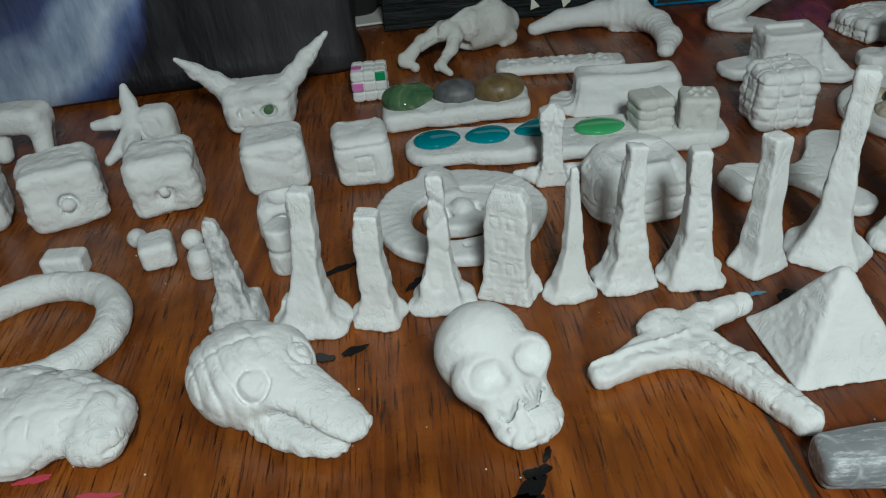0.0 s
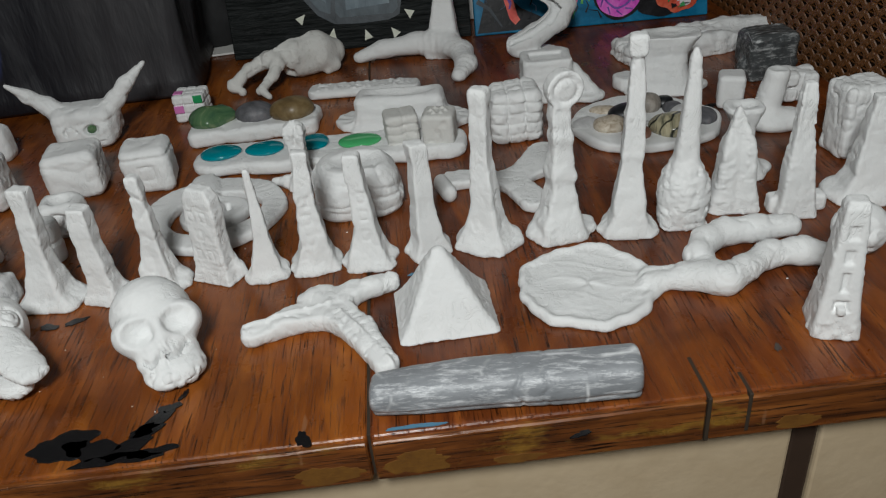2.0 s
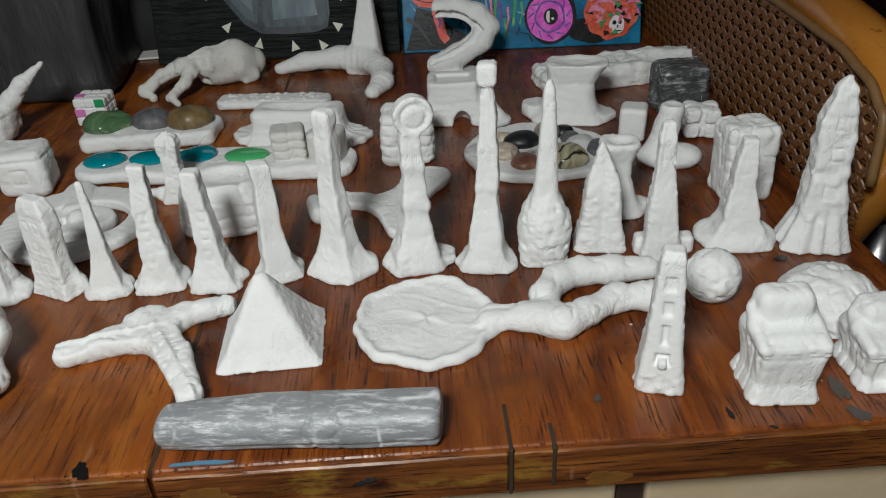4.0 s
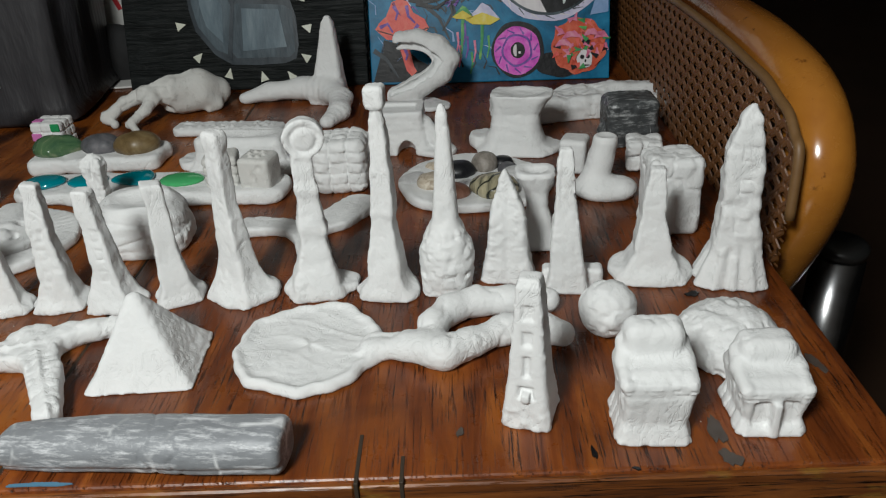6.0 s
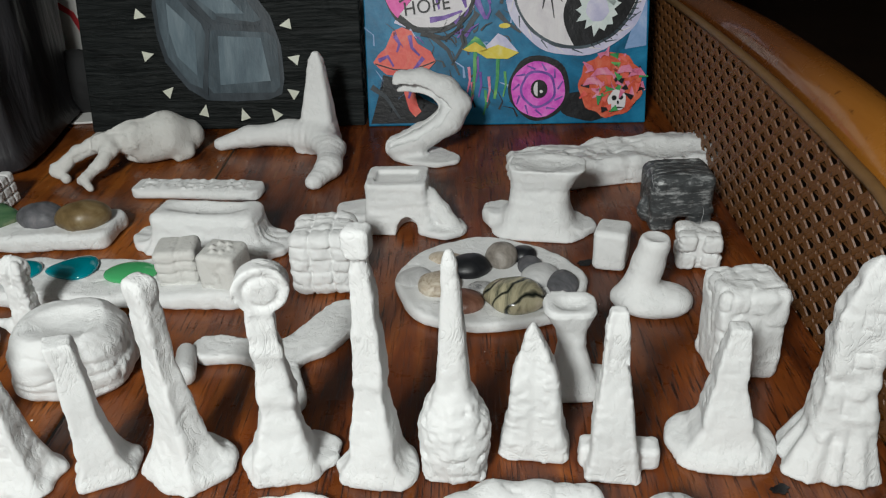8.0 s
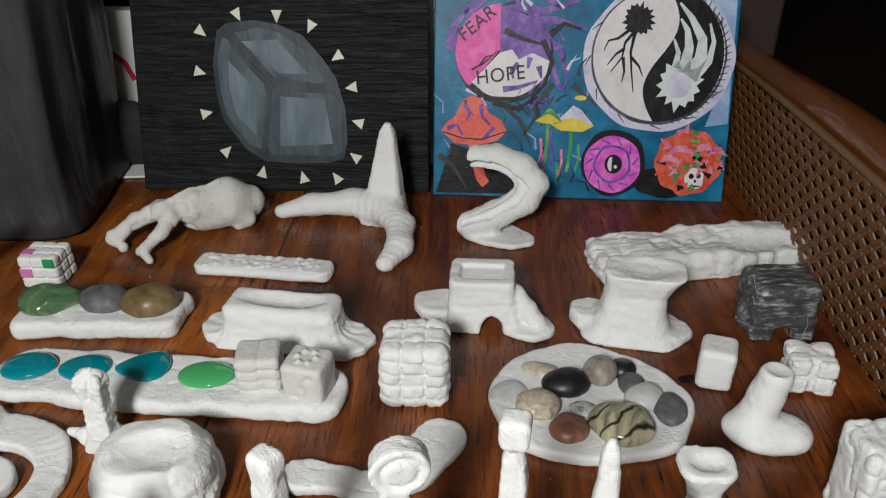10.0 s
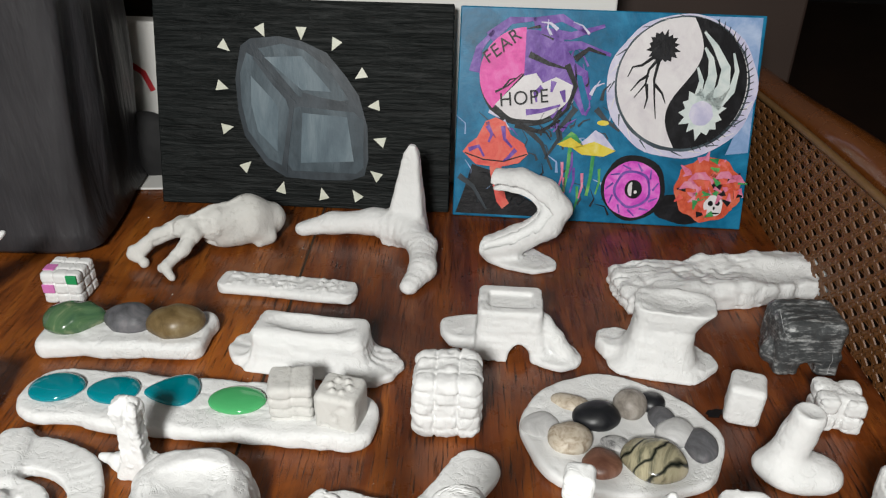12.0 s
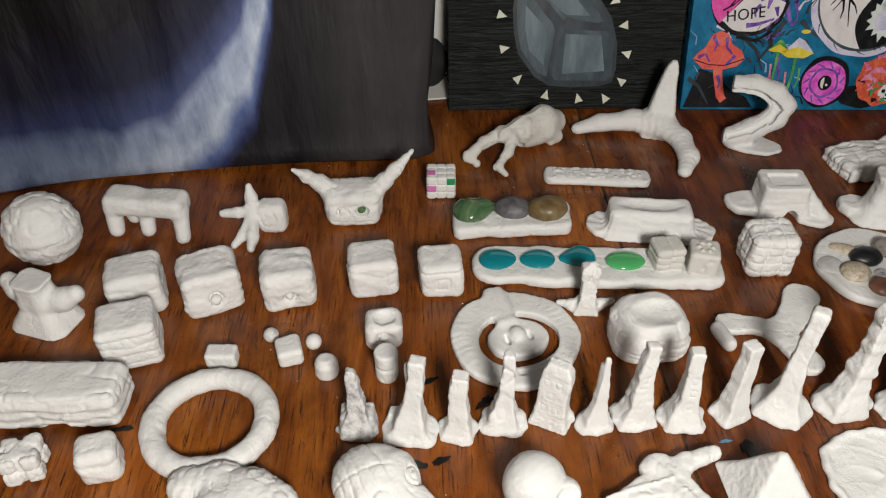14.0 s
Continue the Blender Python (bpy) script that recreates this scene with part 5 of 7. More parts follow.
def arch_stool(P):
    d = column(P, [0, 8, 26, 47, 49], [34, 31, 28, 27, 26], [26, 24, 22, 21, 20], [-4, -5, -7, -7, -7], [4, 4, 6, 6, 6], 0.3)
    d = ss(d, egg(P, (2, -22, 0), (10, 26, 17)), 3)
    d = ss(d, rbox(P, (-7, 6, 50), (19, 11, 5), 3), 2.0)
    d = su(d, disc(P, (-42, 12, 0), 26, 12, 4, 0.08, 0.8), 5)
    d = su(d, limb(P, [(22, -2, 34), (32, -8, 18), (42, -16, 6)], [6, 8, 8], 4), 5)
    d = su(d, disc(P, (34, -14, 0), 21, 7, 2.5, 0.06, 0.85, 4), 5)
    d = ss(d, egg(P, (2, -24, 0), (9, 26, 14)), 3)
    return d + 0.08 * np.sin(P[2] * 0.8 + 2 * grain(P, 22, 2)) + 0.5 * grain((P[0] * 0.4, P[1], P[2] * 2), 7, 3)


clay("clay_arch_stool", arch_stool, (-72, -36, 0), (60, 40, 62), 0.3231, 0.6516, 4.1, "white clay stool with a front arch and sunken tray top", step=1.4, rough=0.3, fit=(0.867, 0.818))


def stump(P):
    d = column(P, [0, 3, 9, 20, 34, 44, 50], [48, 45, 37, 31, 29, 34, 38], [31, 29, 24, 20, 18, 21, 23], [0, 0, 0, 0, 1, 5, 8], 0.0, 0.7)
    d = ss(d, egg(P, (10, 1, 54), (31, 18, 7)), 4)
    d = su(d, disc(P, (-38, 12, 0), 22, 11, 4, 0.08, 0.9), 6)
    d = su(d, disc(P, (30, 4, 0), 28, 6, 2, 0.07, 0.8, 3), 6)
    return d + 0.08 * np.sin(P[2] * 0.8 + 2 * grain(P, 22, 5)) + 0.5 * grain((P[0] * 0.4, P[1], P[2] * 2), 7, 5)


clay("clay_pedestal", stump, (-58, -40, 0), (56, 40, 68), 0.4260, 0.6498, -3.6, "white clay pedestal with a dished top and spreading foot", step=1.4, rough=0.3, fit=(0.752, 1.104))


def stubby(P):
    d = rbox(P, (0, 0, 31), (27, 22, 20), 8)
    for x, y in ((-16, -12), (17, -12), (-16, 12), (17, 12)):
        d = su(d, rbox(P, (x, y, 9), (9, 9, 12), 4), 4)
    d = su(d, egg(P, (-28, -6, 14), (6, 6, 10)), 4)
    return d + 1.0 * np.abs(grain(P, 10, 4)) - 0.5


clay("charcoal_elephant_block", stubby, (-38, -28, 0), (34, 28, 56), 0.5302, 0.6715, 7.2, "charcoal-painted clay block on stubby legs with white scuffs", "clay block", material=CHARCOAL, step=1.15, rough=0.5, fit=(0.881, 0.855))

clay("clay_die", lambda P: rbox(P, (0, 0, 17), (11.5, 12.5, 17), 4), (-16, -17, 0), (16, 17, 38), 0.4783, 0.6012, -11.8, "small plain white clay block with rounded corners", "clay cube", step=1.0, rough=0.3, fit=(0.982, 0.878))


def boot(P):
    d = limb(P, [(4, 2, 48), (1, 2, 32), (-3, 0, 14)], [10.5, 10, 13], 6)
    d = su(d, egg(P, (4, -2, 6), (27, 20, 11)), 6)
    d = su(d, egg(P, (20, -4, 8), (13, 15, 9)), 4)
    d = np.maximum(d, P[2] - 54)
    return ss(d, egg(P, (5, 2, 57), (10, 9, 5)), 2)


clay("clay_boot", boot, (-34, -28, 0), (40, 28, 60), 0.4959, 0.5518, -6.5, "smooth white clay boot shape with an open top", step=1.2, rough=0.25, fit=(0.931, 0.915))


def four_lobes(P):
    d = rbox(P, (0, 0, 16), (12, 11, 15), 4)
    for x in (-9, 9):
        for y in (-8, 8):
            for z in (9, 24):
                d = su(d, rbox(P, (x * 0.95, y * 0.95, z), (7.2, 7, 7.4), 4), 0.8)
    return d + 0.8 * crease(P, 7, 4, 0.12)


clay("clay_knuckle_cube", four_lobes, (-22, -20, 0), (22, 20, 37), 0.5364, 0.6040, -1.4, "small white clay cube made of rounded lobes", "clay cube", step=1.05, rough=0.4, fit=(0.947, 0.888))


def crag_block(P):
    d = rbox(P, (0, 0, 29), (20.5, 18, 29), 5)
    d = d - 1.4 * np.abs(grain((P[0], P[1], P[2] * 0.45), 9, 3)) + 1.2 * crease(P, 11, 6, 0.14) - 0.5 * grain(P, 5, 6)
    return su(d, cap(P, (-6, -17, 4), (-4, -17, 36), 5, 3), 3)


clay("clay_cliff_block", crag_block, (-32, -30, 0), (32, 28, 72), 0.5421, 0.4941, 9.6, "tall craggy white clay block carved like a cliff face", "clay block", step=1.2, rough=0.5, fit=(0.905, 0.989))


def hourglass(P):
    d = column(P, [0, 4, 14, 30, 42, 54, 57], [19, 18, 12.5, 8.5, 9.5, 16, 15], [16, 15, 11, 8, 9, 13, 12], [0, 0, 0, -1, -2, -3, -3], 0.0, 0.7)
    d = ss(d, egg(P, (-3, 0, 59), (11, 8, 5)), 2)
    return su(d, egg(P, (14, 4, 4), (14, 12, 5)), 5)


clay("clay_goblet", hourglass, (-26, -22, 0), (34, 22, 64), 0.4492, 0.4644, 6.5, "white clay goblet with a narrow waist and flared lip", step=1.15, rough=0.3, fit=(0.883, 1.010))


def flat_figure(P):
    d = limb(P, [(-46, 4, 6), (-20, 4, 5), (0, -2, 6), (18, -40, 5)], [13, 9, 12, 13], 6)
    d = su(d, limb(P, [(0, -2, 6), (20, 20, 7), (32, 48, 8)], [13, 15, 18], 6), 8)
    return -su(-d, -(P[2] - 8), 2) + 0.5 * crease(P, 12, 4, 0.1)


clay("clay_flat_figure", flat_figure, (-64, -60, 0), (56, 72, 16), 0.2755, 0.4723, -0.5, "flat three-lobed white clay figure lying down", step=1.3, rough=0.35, fit=(0.932, 1.026))
clay("clay_peg", lambda P: cap(P, (0, -12, 8), (0, 14, 8), 8, 8), (-12, -24, 0), (12, 26, 20), 0.2241, 0.4576, 21.3, "short white clay peg lying on its side", step=1.0, rough=0.3, fit=(0.758, 0.913))


def fat_armchair(P):
    d = column(P, [0, 4, 16, 34, 46, 50], [33, 36, 36.5, 34, 28, 24], [28, 30, 31, 30, 26, 22], [0, 0, 0, -1, -2, -2], 0.0, 0.75)
    d = su(d, egg(P, (-2, 6, 33), (33, 24, 19)), 6)
    d = ss(d, egg(P, (4, -4, 52), (24, 15, 7)), 4)
    front = (P[1] < 2)
    d = d + 1.1 * np.exp(-((P[2] - 19 - 0.12 * P[0] - 3 * grain(P, 20, 2)) / 1.5) ** 2) * front
    d = d + 1.0 * np.exp(-((P[2] - 35 + 0.3 * P[0] - 2 * grain(P, 16, 5)) / 1.4) ** 2) * (P[1] < -6) * (P[0] > -18)
    d = d + 0.9 * np.exp(-((P[0] - 20 + 0.3 * (P[2] - 30)) / 1.3) ** 2) * front * (P[2] > 20)
    d = d + 0.8 * np.exp(-((P[2] - 10 + 0.08 * P[0]) / 1.2) ** 2) * front * (np.abs(P[0]) < 26)
    side = np.clip((np.abs(P[0]) - 27) / 4, 0, 1)
    return d + side * 1.2 * crease((P[0], P[1], P[2] * 0.5), 9, 3, 0.15) + 0.5 * grain(P, 9, 5)


clay("clay_fat_armchair", fat_armchair, (-42, -38, 0), (42, 38, 62), 0.1576, 0.4544, 12.3, "plump white clay armchair with rounded back and folds", "clay chair", step=1.4, fit=(0.932, 0.780))


def throne(P):
    d = column(P, [0, 6, 18, 44, 56, 62, 66], [15, 13, 9, 8.5, 11, 9, 2], [11, 10, 8, 7, 8, 6, 2], 0.0, 0.0, 0.25)
    d = su(d, limb(P, [(0, 2, 4), (-18, 2, 6), (-33, 4, 7)], [8, 6, 3], 4), 5)
    d = su(d, limb(P, [(0, 2, 4), (18, 4, 7), (32, 8, 9)], [8, 6, 3.5], 4), 5)
    d = d + 1.2 * np.exp(-((P[0] - 0.3 * (P[2] - 50)) / 1.2) ** 2) * (P[1] < 0) * (P[2] > 44)
    return d - 1.2 * np.abs(grain(P, 5, 7)) * (P[2] > 12)


clay("clay_shrine", throne, (-36, -18, 0), (34, 18, 68), 0.1061, 0.4887, 1.2, "small white clay shrine tower with outspread wings", "clay tower", step=1.1, rough=0.5, fit=(0.752, 0.888))


def maze_disc(P):
    d = disc(P, (0, 0, 0), 61, 9, 3, 0.03, 0.98, 1)
    d = ss(d, disc(P, (2, -4, -4), 38, 30, 2, 0.02, 0.9, 2), 2)
    d = su(d, disc(P, (2, -3, 0), 29, 10, 3, 0.02, 0.8, 3), 2)
    d = su(d, rbox(P, (-2, 40, 6), (10, 26, 7), 5), 7)
    for s in (-1, 1):
        d = ss(d, egg(P, (2 + 11 * s, -4, 10), (3, 7, 7)), 1.5)
    d = su(d, egg(P, (2, 0, 10), (7, 9, 6)), 3)
    d = ss(d, rbox(P, (2, -44, 10), (14, 3, 4), 1), 1.5)
    return d + 0.2 * np.sin(np.arctan2(P[1], P[0]) * 40 + 4 * grain(P, 12, 3)) * (np.sqrt(P[0] ** 2 + P[1] ** 2) > 42) * (P[2] > 5)


clay("clay_maze_disc", maze_disc, (-68, -66, 0), (68, 74, 20), 0.0419, 0.4448, 20.1, "round white clay disc with a crescent slot and inner face", "clay disc", step=1.4, rough=0.3, fit=(0.939, 0.914))

clay("clay_stub", lambda P: column(P, [0, 3, 15, 18, 21, 33, 35], [13, 14, 14, 12, 14, 14.5, 13], [13, 14, 14, 12, 14, 14.5, 13], 0, 0, 1.0), (-18, -18, 0), (18, 18, 39), -0.0653, 0.3971, -1.6, "short white clay cylinder with a waist groove", step=1.05, rough=0.3, fit=(0.689, 0.910))
clay("clay_bead", lambda P: ball(P, (0, 0, 6), 6.5), (-9, -9, 0), (9, 9, 15), -0.1734, 0.4310, 0.2, "tiny grey-white clay bead", "clay bead", "tiny clay beads", CLAY_SMUDGED, 0.8, 0.2, fit=(1.032, 1.017))
clay("clay_bead", lambda P: ball(P, (0, 0, 6), 6.8), (-9, -9, 0), (9, 9, 15), -0.1340, 0.4257, -0.2, "tiny white clay bead with a pink spot", "clay bead", "tiny clay beads", None, 0.8, 0.2, fit=(1.017, 1.007))
clay("clay_bead", lambda P: rbox(P, (0, 0, 9), (11, 12, 9), 4), (-15, -16, 0), (15, 16, 22), -0.1526, 0.4112, 23.1, "tiny white clay block bead", "clay bead", "tiny clay beads", None, 0.9, 0.3, fit=(0.974, 0.966))
clay("clay_bead", lambda P: column(P, [0, 3, 14, 18, 20], [10, 10.5, 10, 8, 5], [10, 10.5, 10, 8, 5], 0, 0, 1.0), (-14, -14, 0), (14, 14, 24), -0.1168, 0.3972, 0.0, "tiny white clay dome", "clay bead", "tiny clay beads", None, 0.9, 0.3, fit=(0.989, 0.942))
clay("clay_brick", lambda P: rbox(P, (0, 0, 9), (14.5, 9, 9), 3.5), (-18, -13, 0), (18, 13, 22), -0.2080, 0.4009, 4.3, "small white clay brick beside the ring", "clay block", step=1.0, rough=0.3, fit=(0.906, 0.937))


def big_ring(P):
    q = np.arctan2(P[1], P[0])
    d = hoop(P, (0, 0, 8), 49, 10.5, 0.9, 0.98)
    return d + 0.09 * np.sin(q * 40 + 5 * grain(P, 15, 2)) + 0.9 * grain(P, 9, 4)


clay("clay_ring", big_ring, (-66, -64, 0), (66, 64, 24), -0.1973, 0.3333, 12.8, "large ribbed white clay ring lying flat", "clay ring", step=1.3, fit=(0.913, 1.009))


def cross_vase(P):
    d = column(P, [0, 5, 22, 44, 50], [32, 29, 15, 15, 17], [24, 22, 14, 14, 15], 0.0, 0.0, 0.6)
    d = su(d, limb(P, [(8, 0, 26), (26, 4, 30), (38, 8, 36)], [12, 10, 8], 5), 6)
    return su(d, limb(P, [(-8, 0, 26), (-26, 4, 30), (-36, 6, 34)], [12, 10, 8], 5), 6)


clay("clay_winged_vase", cross_vase, (-50, -32, 0), (52, 34, 56), -0.3829, 0.4385, -13.0, "white clay vase form with two stubby wings", step=1.4, rough=0.3, fit=(0.946, 1.038))


def long_block(P):
    d = rbox(P, (0, 0, 20), (58, 24, 20), 8)
    d = ss(d, egg(P, (14, -24, 0), (20, 12, 8)), 4)
    return d + 1.2 * crease((P[0] * 0.5, P[1], P[2]), 11, 3, 0.12) + 0.6 * np.sin(P[2] * 0.6 + 2 * grain(P, 20, 5))


clay("clay_long_block", long_block, (-66, -32, 0), (66, 32, 46), -0.3239, 0.3427, 6.0, "long white clay block with rounded worn ends", "clay block", step=1.4, rough=0.5, fit=(0.937, 0.935))
clay("clay_knuckle_cube", lambda P: four_lobes((P[0] * 0.85, P[1] * 0.85, P[2] * 0.9)), (-26, -24, 0), (26, 24, 41), -0.3229, 0.2840, 18.9, "white clay cube made of rounded lobes", "clay cube", step=1.2, rough=0.5, fit=(0.784, 0.842))

# ---- painted canvases leaning at the back ----


def paint(name, a, b, c, scale=40, stretch=(1, 1, 1), rough=0.38):
    n = Nodes(name).put(Roughness=rough, Specular_IOR_Level=0.2)
    n.colour(n.ramp(n.noise(scale, 6, 0.65, n.scaled(stretch), 0.6), (0.3, a), (0.5, b), (0.7, c)))
    weave = n.noise(900, 2, 0.5, n.scaled((1, 1, 1)))
    n.bump((weave, 0.0003, 0.3), (n.noise(scale * 3, 5, 0.6, n.scaled(stretch)), 0.0008, 0.4))
    return n.mat


def ridged_paint(m):
    """Adds dry ridges of thick paint that run across."""
    t = m.node_tree
    b = t.nodes['Principled BSDF']
    co, mp, no, bu = (t.nodes.new(k) for k in ('ShaderNodeTexCoord', 'ShaderNodeMapping', 'ShaderNodeTexNoise', 'ShaderNodeBump'))
    mp.inputs['Scale'].default_value = (7, 1, 70)
    no.inputs['Scale'].default_value, no.inputs['Detail'].default_value, no.inputs['Distortion'].default_value = 3.0, 6, 1.5
    bu.inputs['Strength'].default_value, bu.inputs['Distance'].default_value = 0.8, 0.004
    t.links.new(co.outputs['Object'], mp.inputs[0])
    t.links.new(mp.outputs[0], no.inputs['Vector'])
    t.links.new(no.outputs[0], bu.inputs['Height'])
    t.links.new(b.inputs['Normal'].links[0].from_socket, bu.inputs['Normal'])
    t.links.new(bu.outputs[0], b.inputs['Normal'])
    return m


BLACK_CANVAS = paint("black_ridged_canvas_paint", (0.003, 0.004, 0.004), (0.007, 0.009, 0.009), (0.018, 0.021, 0.021), 30, (0.5, 1, 7), 0.55)
STONE_DARK = paint("dark_slate_paint", (0.018, 0.024, 0.03), (0.035, 0.045, 0.055), (0.06, 0.075, 0.09), 30, (1, 1, 0.5))
STONE_MID = paint("mid_slate_blue_paint", (0.03, 0.043, 0.055), (0.06, 0.083, 0.10), (0.11, 0.145, 0.17), 26, (1.4, 1, 0.5))
STONE_PALE = paint("pale_slate_blue_paint", (0.07, 0.10, 0.125), (0.12, 0.165, 0.195), (0.19, 0.24, 0.27), 26, (1.6, 1, 0.4))
CREAM = paint("cream_acrylic", (0.55, 0.56, 0.46), (0.66, 0.67, 0.57), (0.72, 0.73, 0.65), 60)
BLUE = paint("turquoise_blue_acrylic", (0.0, 0.065, 0.13), (0.004, 0.135, 0.27), (0.02, 0.22, 0.40), 28, (1, 1, 1))
BLUE_PALE = paint("pale_sky_blue_acrylic", (0.14, 0.27, 0.48), (0.26, 0.38, 0.62), (0.45, 0.55, 0.75), 30)
LILAC = paint("pale_lilac_acrylic", (0.42, 0.42, 0.62), (0.60, 0.58, 0.74), (0.72, 0.70, 0.80), 35)
OFFWHITE = paint("off_white_acrylic", (0.62, 0.58, 0.62), (0.72, 0.69, 0.71), (0.78, 0.76, 0.77), 40)
ICE = paint("icy_white_acrylic", (0.45, 0.54, 0.54), (0.62, 0.69, 0.68), (0.75, 0.79, 0.78), 50)
INK = paint("black_acrylic", (0.004, 0.004, 0.005), (0.008, 0.008, 0.01), (0.02, 0.02, 0.024), 60)
PINK = paint("hot_pink_acrylic", (0.55, 0.04, 0.28), (0.75, 0.09, 0.40), (0.80, 0.2, 0.52), 50)
PURPLE = paint("purple_acrylic", (0.07, 0.02, 0.20), (0.16, 0.07, 0.36), (0.30, 0.19, 0.52), 60)
MAGENTA = paint("magenta_acrylic", (0.45, 0.03, 0.42), (0.70, 0.11, 0.58), (0.78, 0.26, 0.68), 70)
CORAL = paint("coral_red_acrylic", (0.62, 0.06, 0.06), (0.75, 0.13, 0.10), (0.72, 0.22, 0.16), 60)
YELLOW = paint("yellow_acrylic", (0.6, 0.44, 0.03), (0.72, 0.58, 0.06), (0.75, 0.66, 0.2), 60)
GREENP = paint("green_acrylic", (0.02, 0.18, 0.06), (0.06, 0.32, 0.10), (0.25, 0.5, 0.12), 60)
LEAF_RED = paint("rust_red_acrylic", (0.42, 0.045, 0.025), (0.62, 0.10, 0.05), (0.70, 0.2, 0.12), 90)
ROSE = paint("rose_pink_acrylic", (0.52, 0.10, 0.20), (0.68, 0.2, 0.33), (0.75, 0.36, 0.45), 90)
CANVAS_SIDE = plain("raw_canvas_edge", (0.5, 0.49, 0.46), 0.8)


def flat_shape(parent, name, points, layer, material, label="", lift=0.00035):
    """A patch of paint: a thin outline laid on the canvas, layer by layer."""
    bm = bmesh.new()
    y = -layer * lift
    top = [bm.verts.new((x, y, z)) for x, z in points]
    low = [bm.verts.new((x, y + lift * 1.4, z)) for x, z in points]
    bm.faces.new(top)
    for i in range(len(top)):
        j = (i + 1) % len(top)
        bm.faces.new((top[i], low[i], low[j], top[j]))
    bmesh.ops.recalc_face_normals(bm, faces=bm.faces[:])
    return part(name, bm, material, parent, label)


def oval(cx, cz, rx, rz, n=36, wave=0.0, k=7, q0=0.0, q1=2 * math.pi, turn=0.0):
    out = []
    for i in range(n):
        q = q0 + (q1 - q0) * i / (n if q1 - q0 > 6.2 else n - 1)
        s = 1 + wave * math.sin(k * q + cx * 90) * (0.7 + 0.3 * math.sin(3.3 * q))
        x, z = rx * s * math.cos(q), rz * s * math.sin(q)
        out.append((cx + x * math.cos(turn) - z * math.sin(turn), cz + x * math.sin(turn) + z * math.cos(turn)))
    return out


def burst(cx, cz, r0, r1, n, seed=0):
    rnd = random.Random(seed)
    out = []
    for i in range(2 * n):
        q = math.pi * i / n
        r = (r1 if i % 2 else r0) * rnd.uniform(0.88, 1.12)
        out.append((cx + r * math.cos(q), cz + r * math.sin(q)))
    return out


def stroke(points, w0, w1):
    """The outline of a brush stroke that thins from w0 to w1."""
    left, right = [], []
    n = len(points)
    for i, (x, z) in enumerate(points):
        a, b = points[max(i - 1, 0)], points[min(i + 1, n - 1)]
        dx, dz = b[0] - a[0], b[1] - a[1]
        s = math.hypot(dx, dz) or 1
        w = (w0 + (w1 - w0) * i / (n - 1)) / 2
        left.append((x - dz / s * w, z + dx / s * w))
        right.append((x + dz / s * w, z - dx / s * w))
    return left + right[::-1]


def canvas(x, y, wide, high, lean, yaw, material, label):
    root = empty("painted_canvas", pose(x, y, 0.001, 0, 0, yaw) @ pose(0, 0, 0, -lean, 0, 0), label, "painting")
    part("panel", block(0, wide, 0.0004, 0.017, 0, high, 0.0012, 2), material, root, "stretched canvas panel")
    return root


ridged_paint(BLACK_CANVAS)
dark = canvas(-0.047, 0.8345, 0.302, 0.2, 16, 5.5, BLACK_CANVAS, "black ridged canvas with a painted grey stone ringed by cream triangles")
dark.matrix_basis = dark.matrix_basis @ Matrix.Diagonal((0.960, 1, 1, 1))
stone = flat_shape(dark, "stone_outline", [(0.088, 0.156), (0.098, 0.163), (0.127, 0.166), (0.150, 0.162), (0.175, 0.152), (0.195, 0.13), (0.208, 0.112), (0.217, 0.082), (0.218, 0.05), (0.214, 0.034), (0.2, 0.029), (0.165, 0.028), (0.132, 0.030), (0.112, 0.042), (0.09, 0.070), (0.084, 0.095), (0.082, 0.125)], 1, STONE_DARK, "dark slate outline of a stone")
flat_shape(stone, "stone_face", [(0.094, 0.150), (0.101, 0.146), (0.133, 0.107), (0.137, 0.096), (0.128, 0.042), (0.114, 0.048), (0.094, 0.075), (0.088, 0.10), (0.087, 0.13)], 2, STONE_MID)
flat_shape(stone, "stone_face", [(0.106, 0.154), (0.13, 0.159), (0.152, 0.154), (0.176, 0.138), (0.198, 0.108), (0.178, 0.104), (0.146, 0.110)], 2, STONE_MID)
flat_shape(stone, "stone_face", [(0.141, 0.098), (0.146, 0.100), (0.203, 0.096), (0.213, 0.088), (0.213, 0.042), (0.206, 0.036), (0.139, 0.037), (0.134, 0.044)], 2, STONE_MID)
flat_shape(stone, "highlight", [(0.150, 0.094), (0.196, 0.091), (0.203, 0.048), (0.148, 0.045)], 3, STONE_PALE)
flat_shape(stone, "highlight", [(0.112, 0.146), (0.150, 0.148), (0.18, 0.115), (0.15, 0.116)], 3, STONE_PALE)
flat_shape(stone, "highlight", [(0.098, 0.128), (0.118, 0.108), (0.126, 0.098), (0.124, 0.055), (0.104, 0.075), (0.098, 0.1)], 3, STONE_PALE)
flat_shape(stone, "shadow_stroke", stroke([(0.150, 0.111), (0.17, 0.107), (0.196, 0.104)], 0.006, 0.003), 4, STONE_DARK)
flat_shape(stone, "shadow_stroke", stroke([(0.14, 0.10), (0.135, 0.07), (0.131, 0.036)], 0.004, 0.005), 4, STONE_DARK)
flat_shape(stone, "shadow_stroke", stroke([(0.102, 0.146), (0.122, 0.122), (0.142, 0.102)], 0.004, 0.006), 4, STONE_DARK)
CX, CZ = 0.149, 0.093
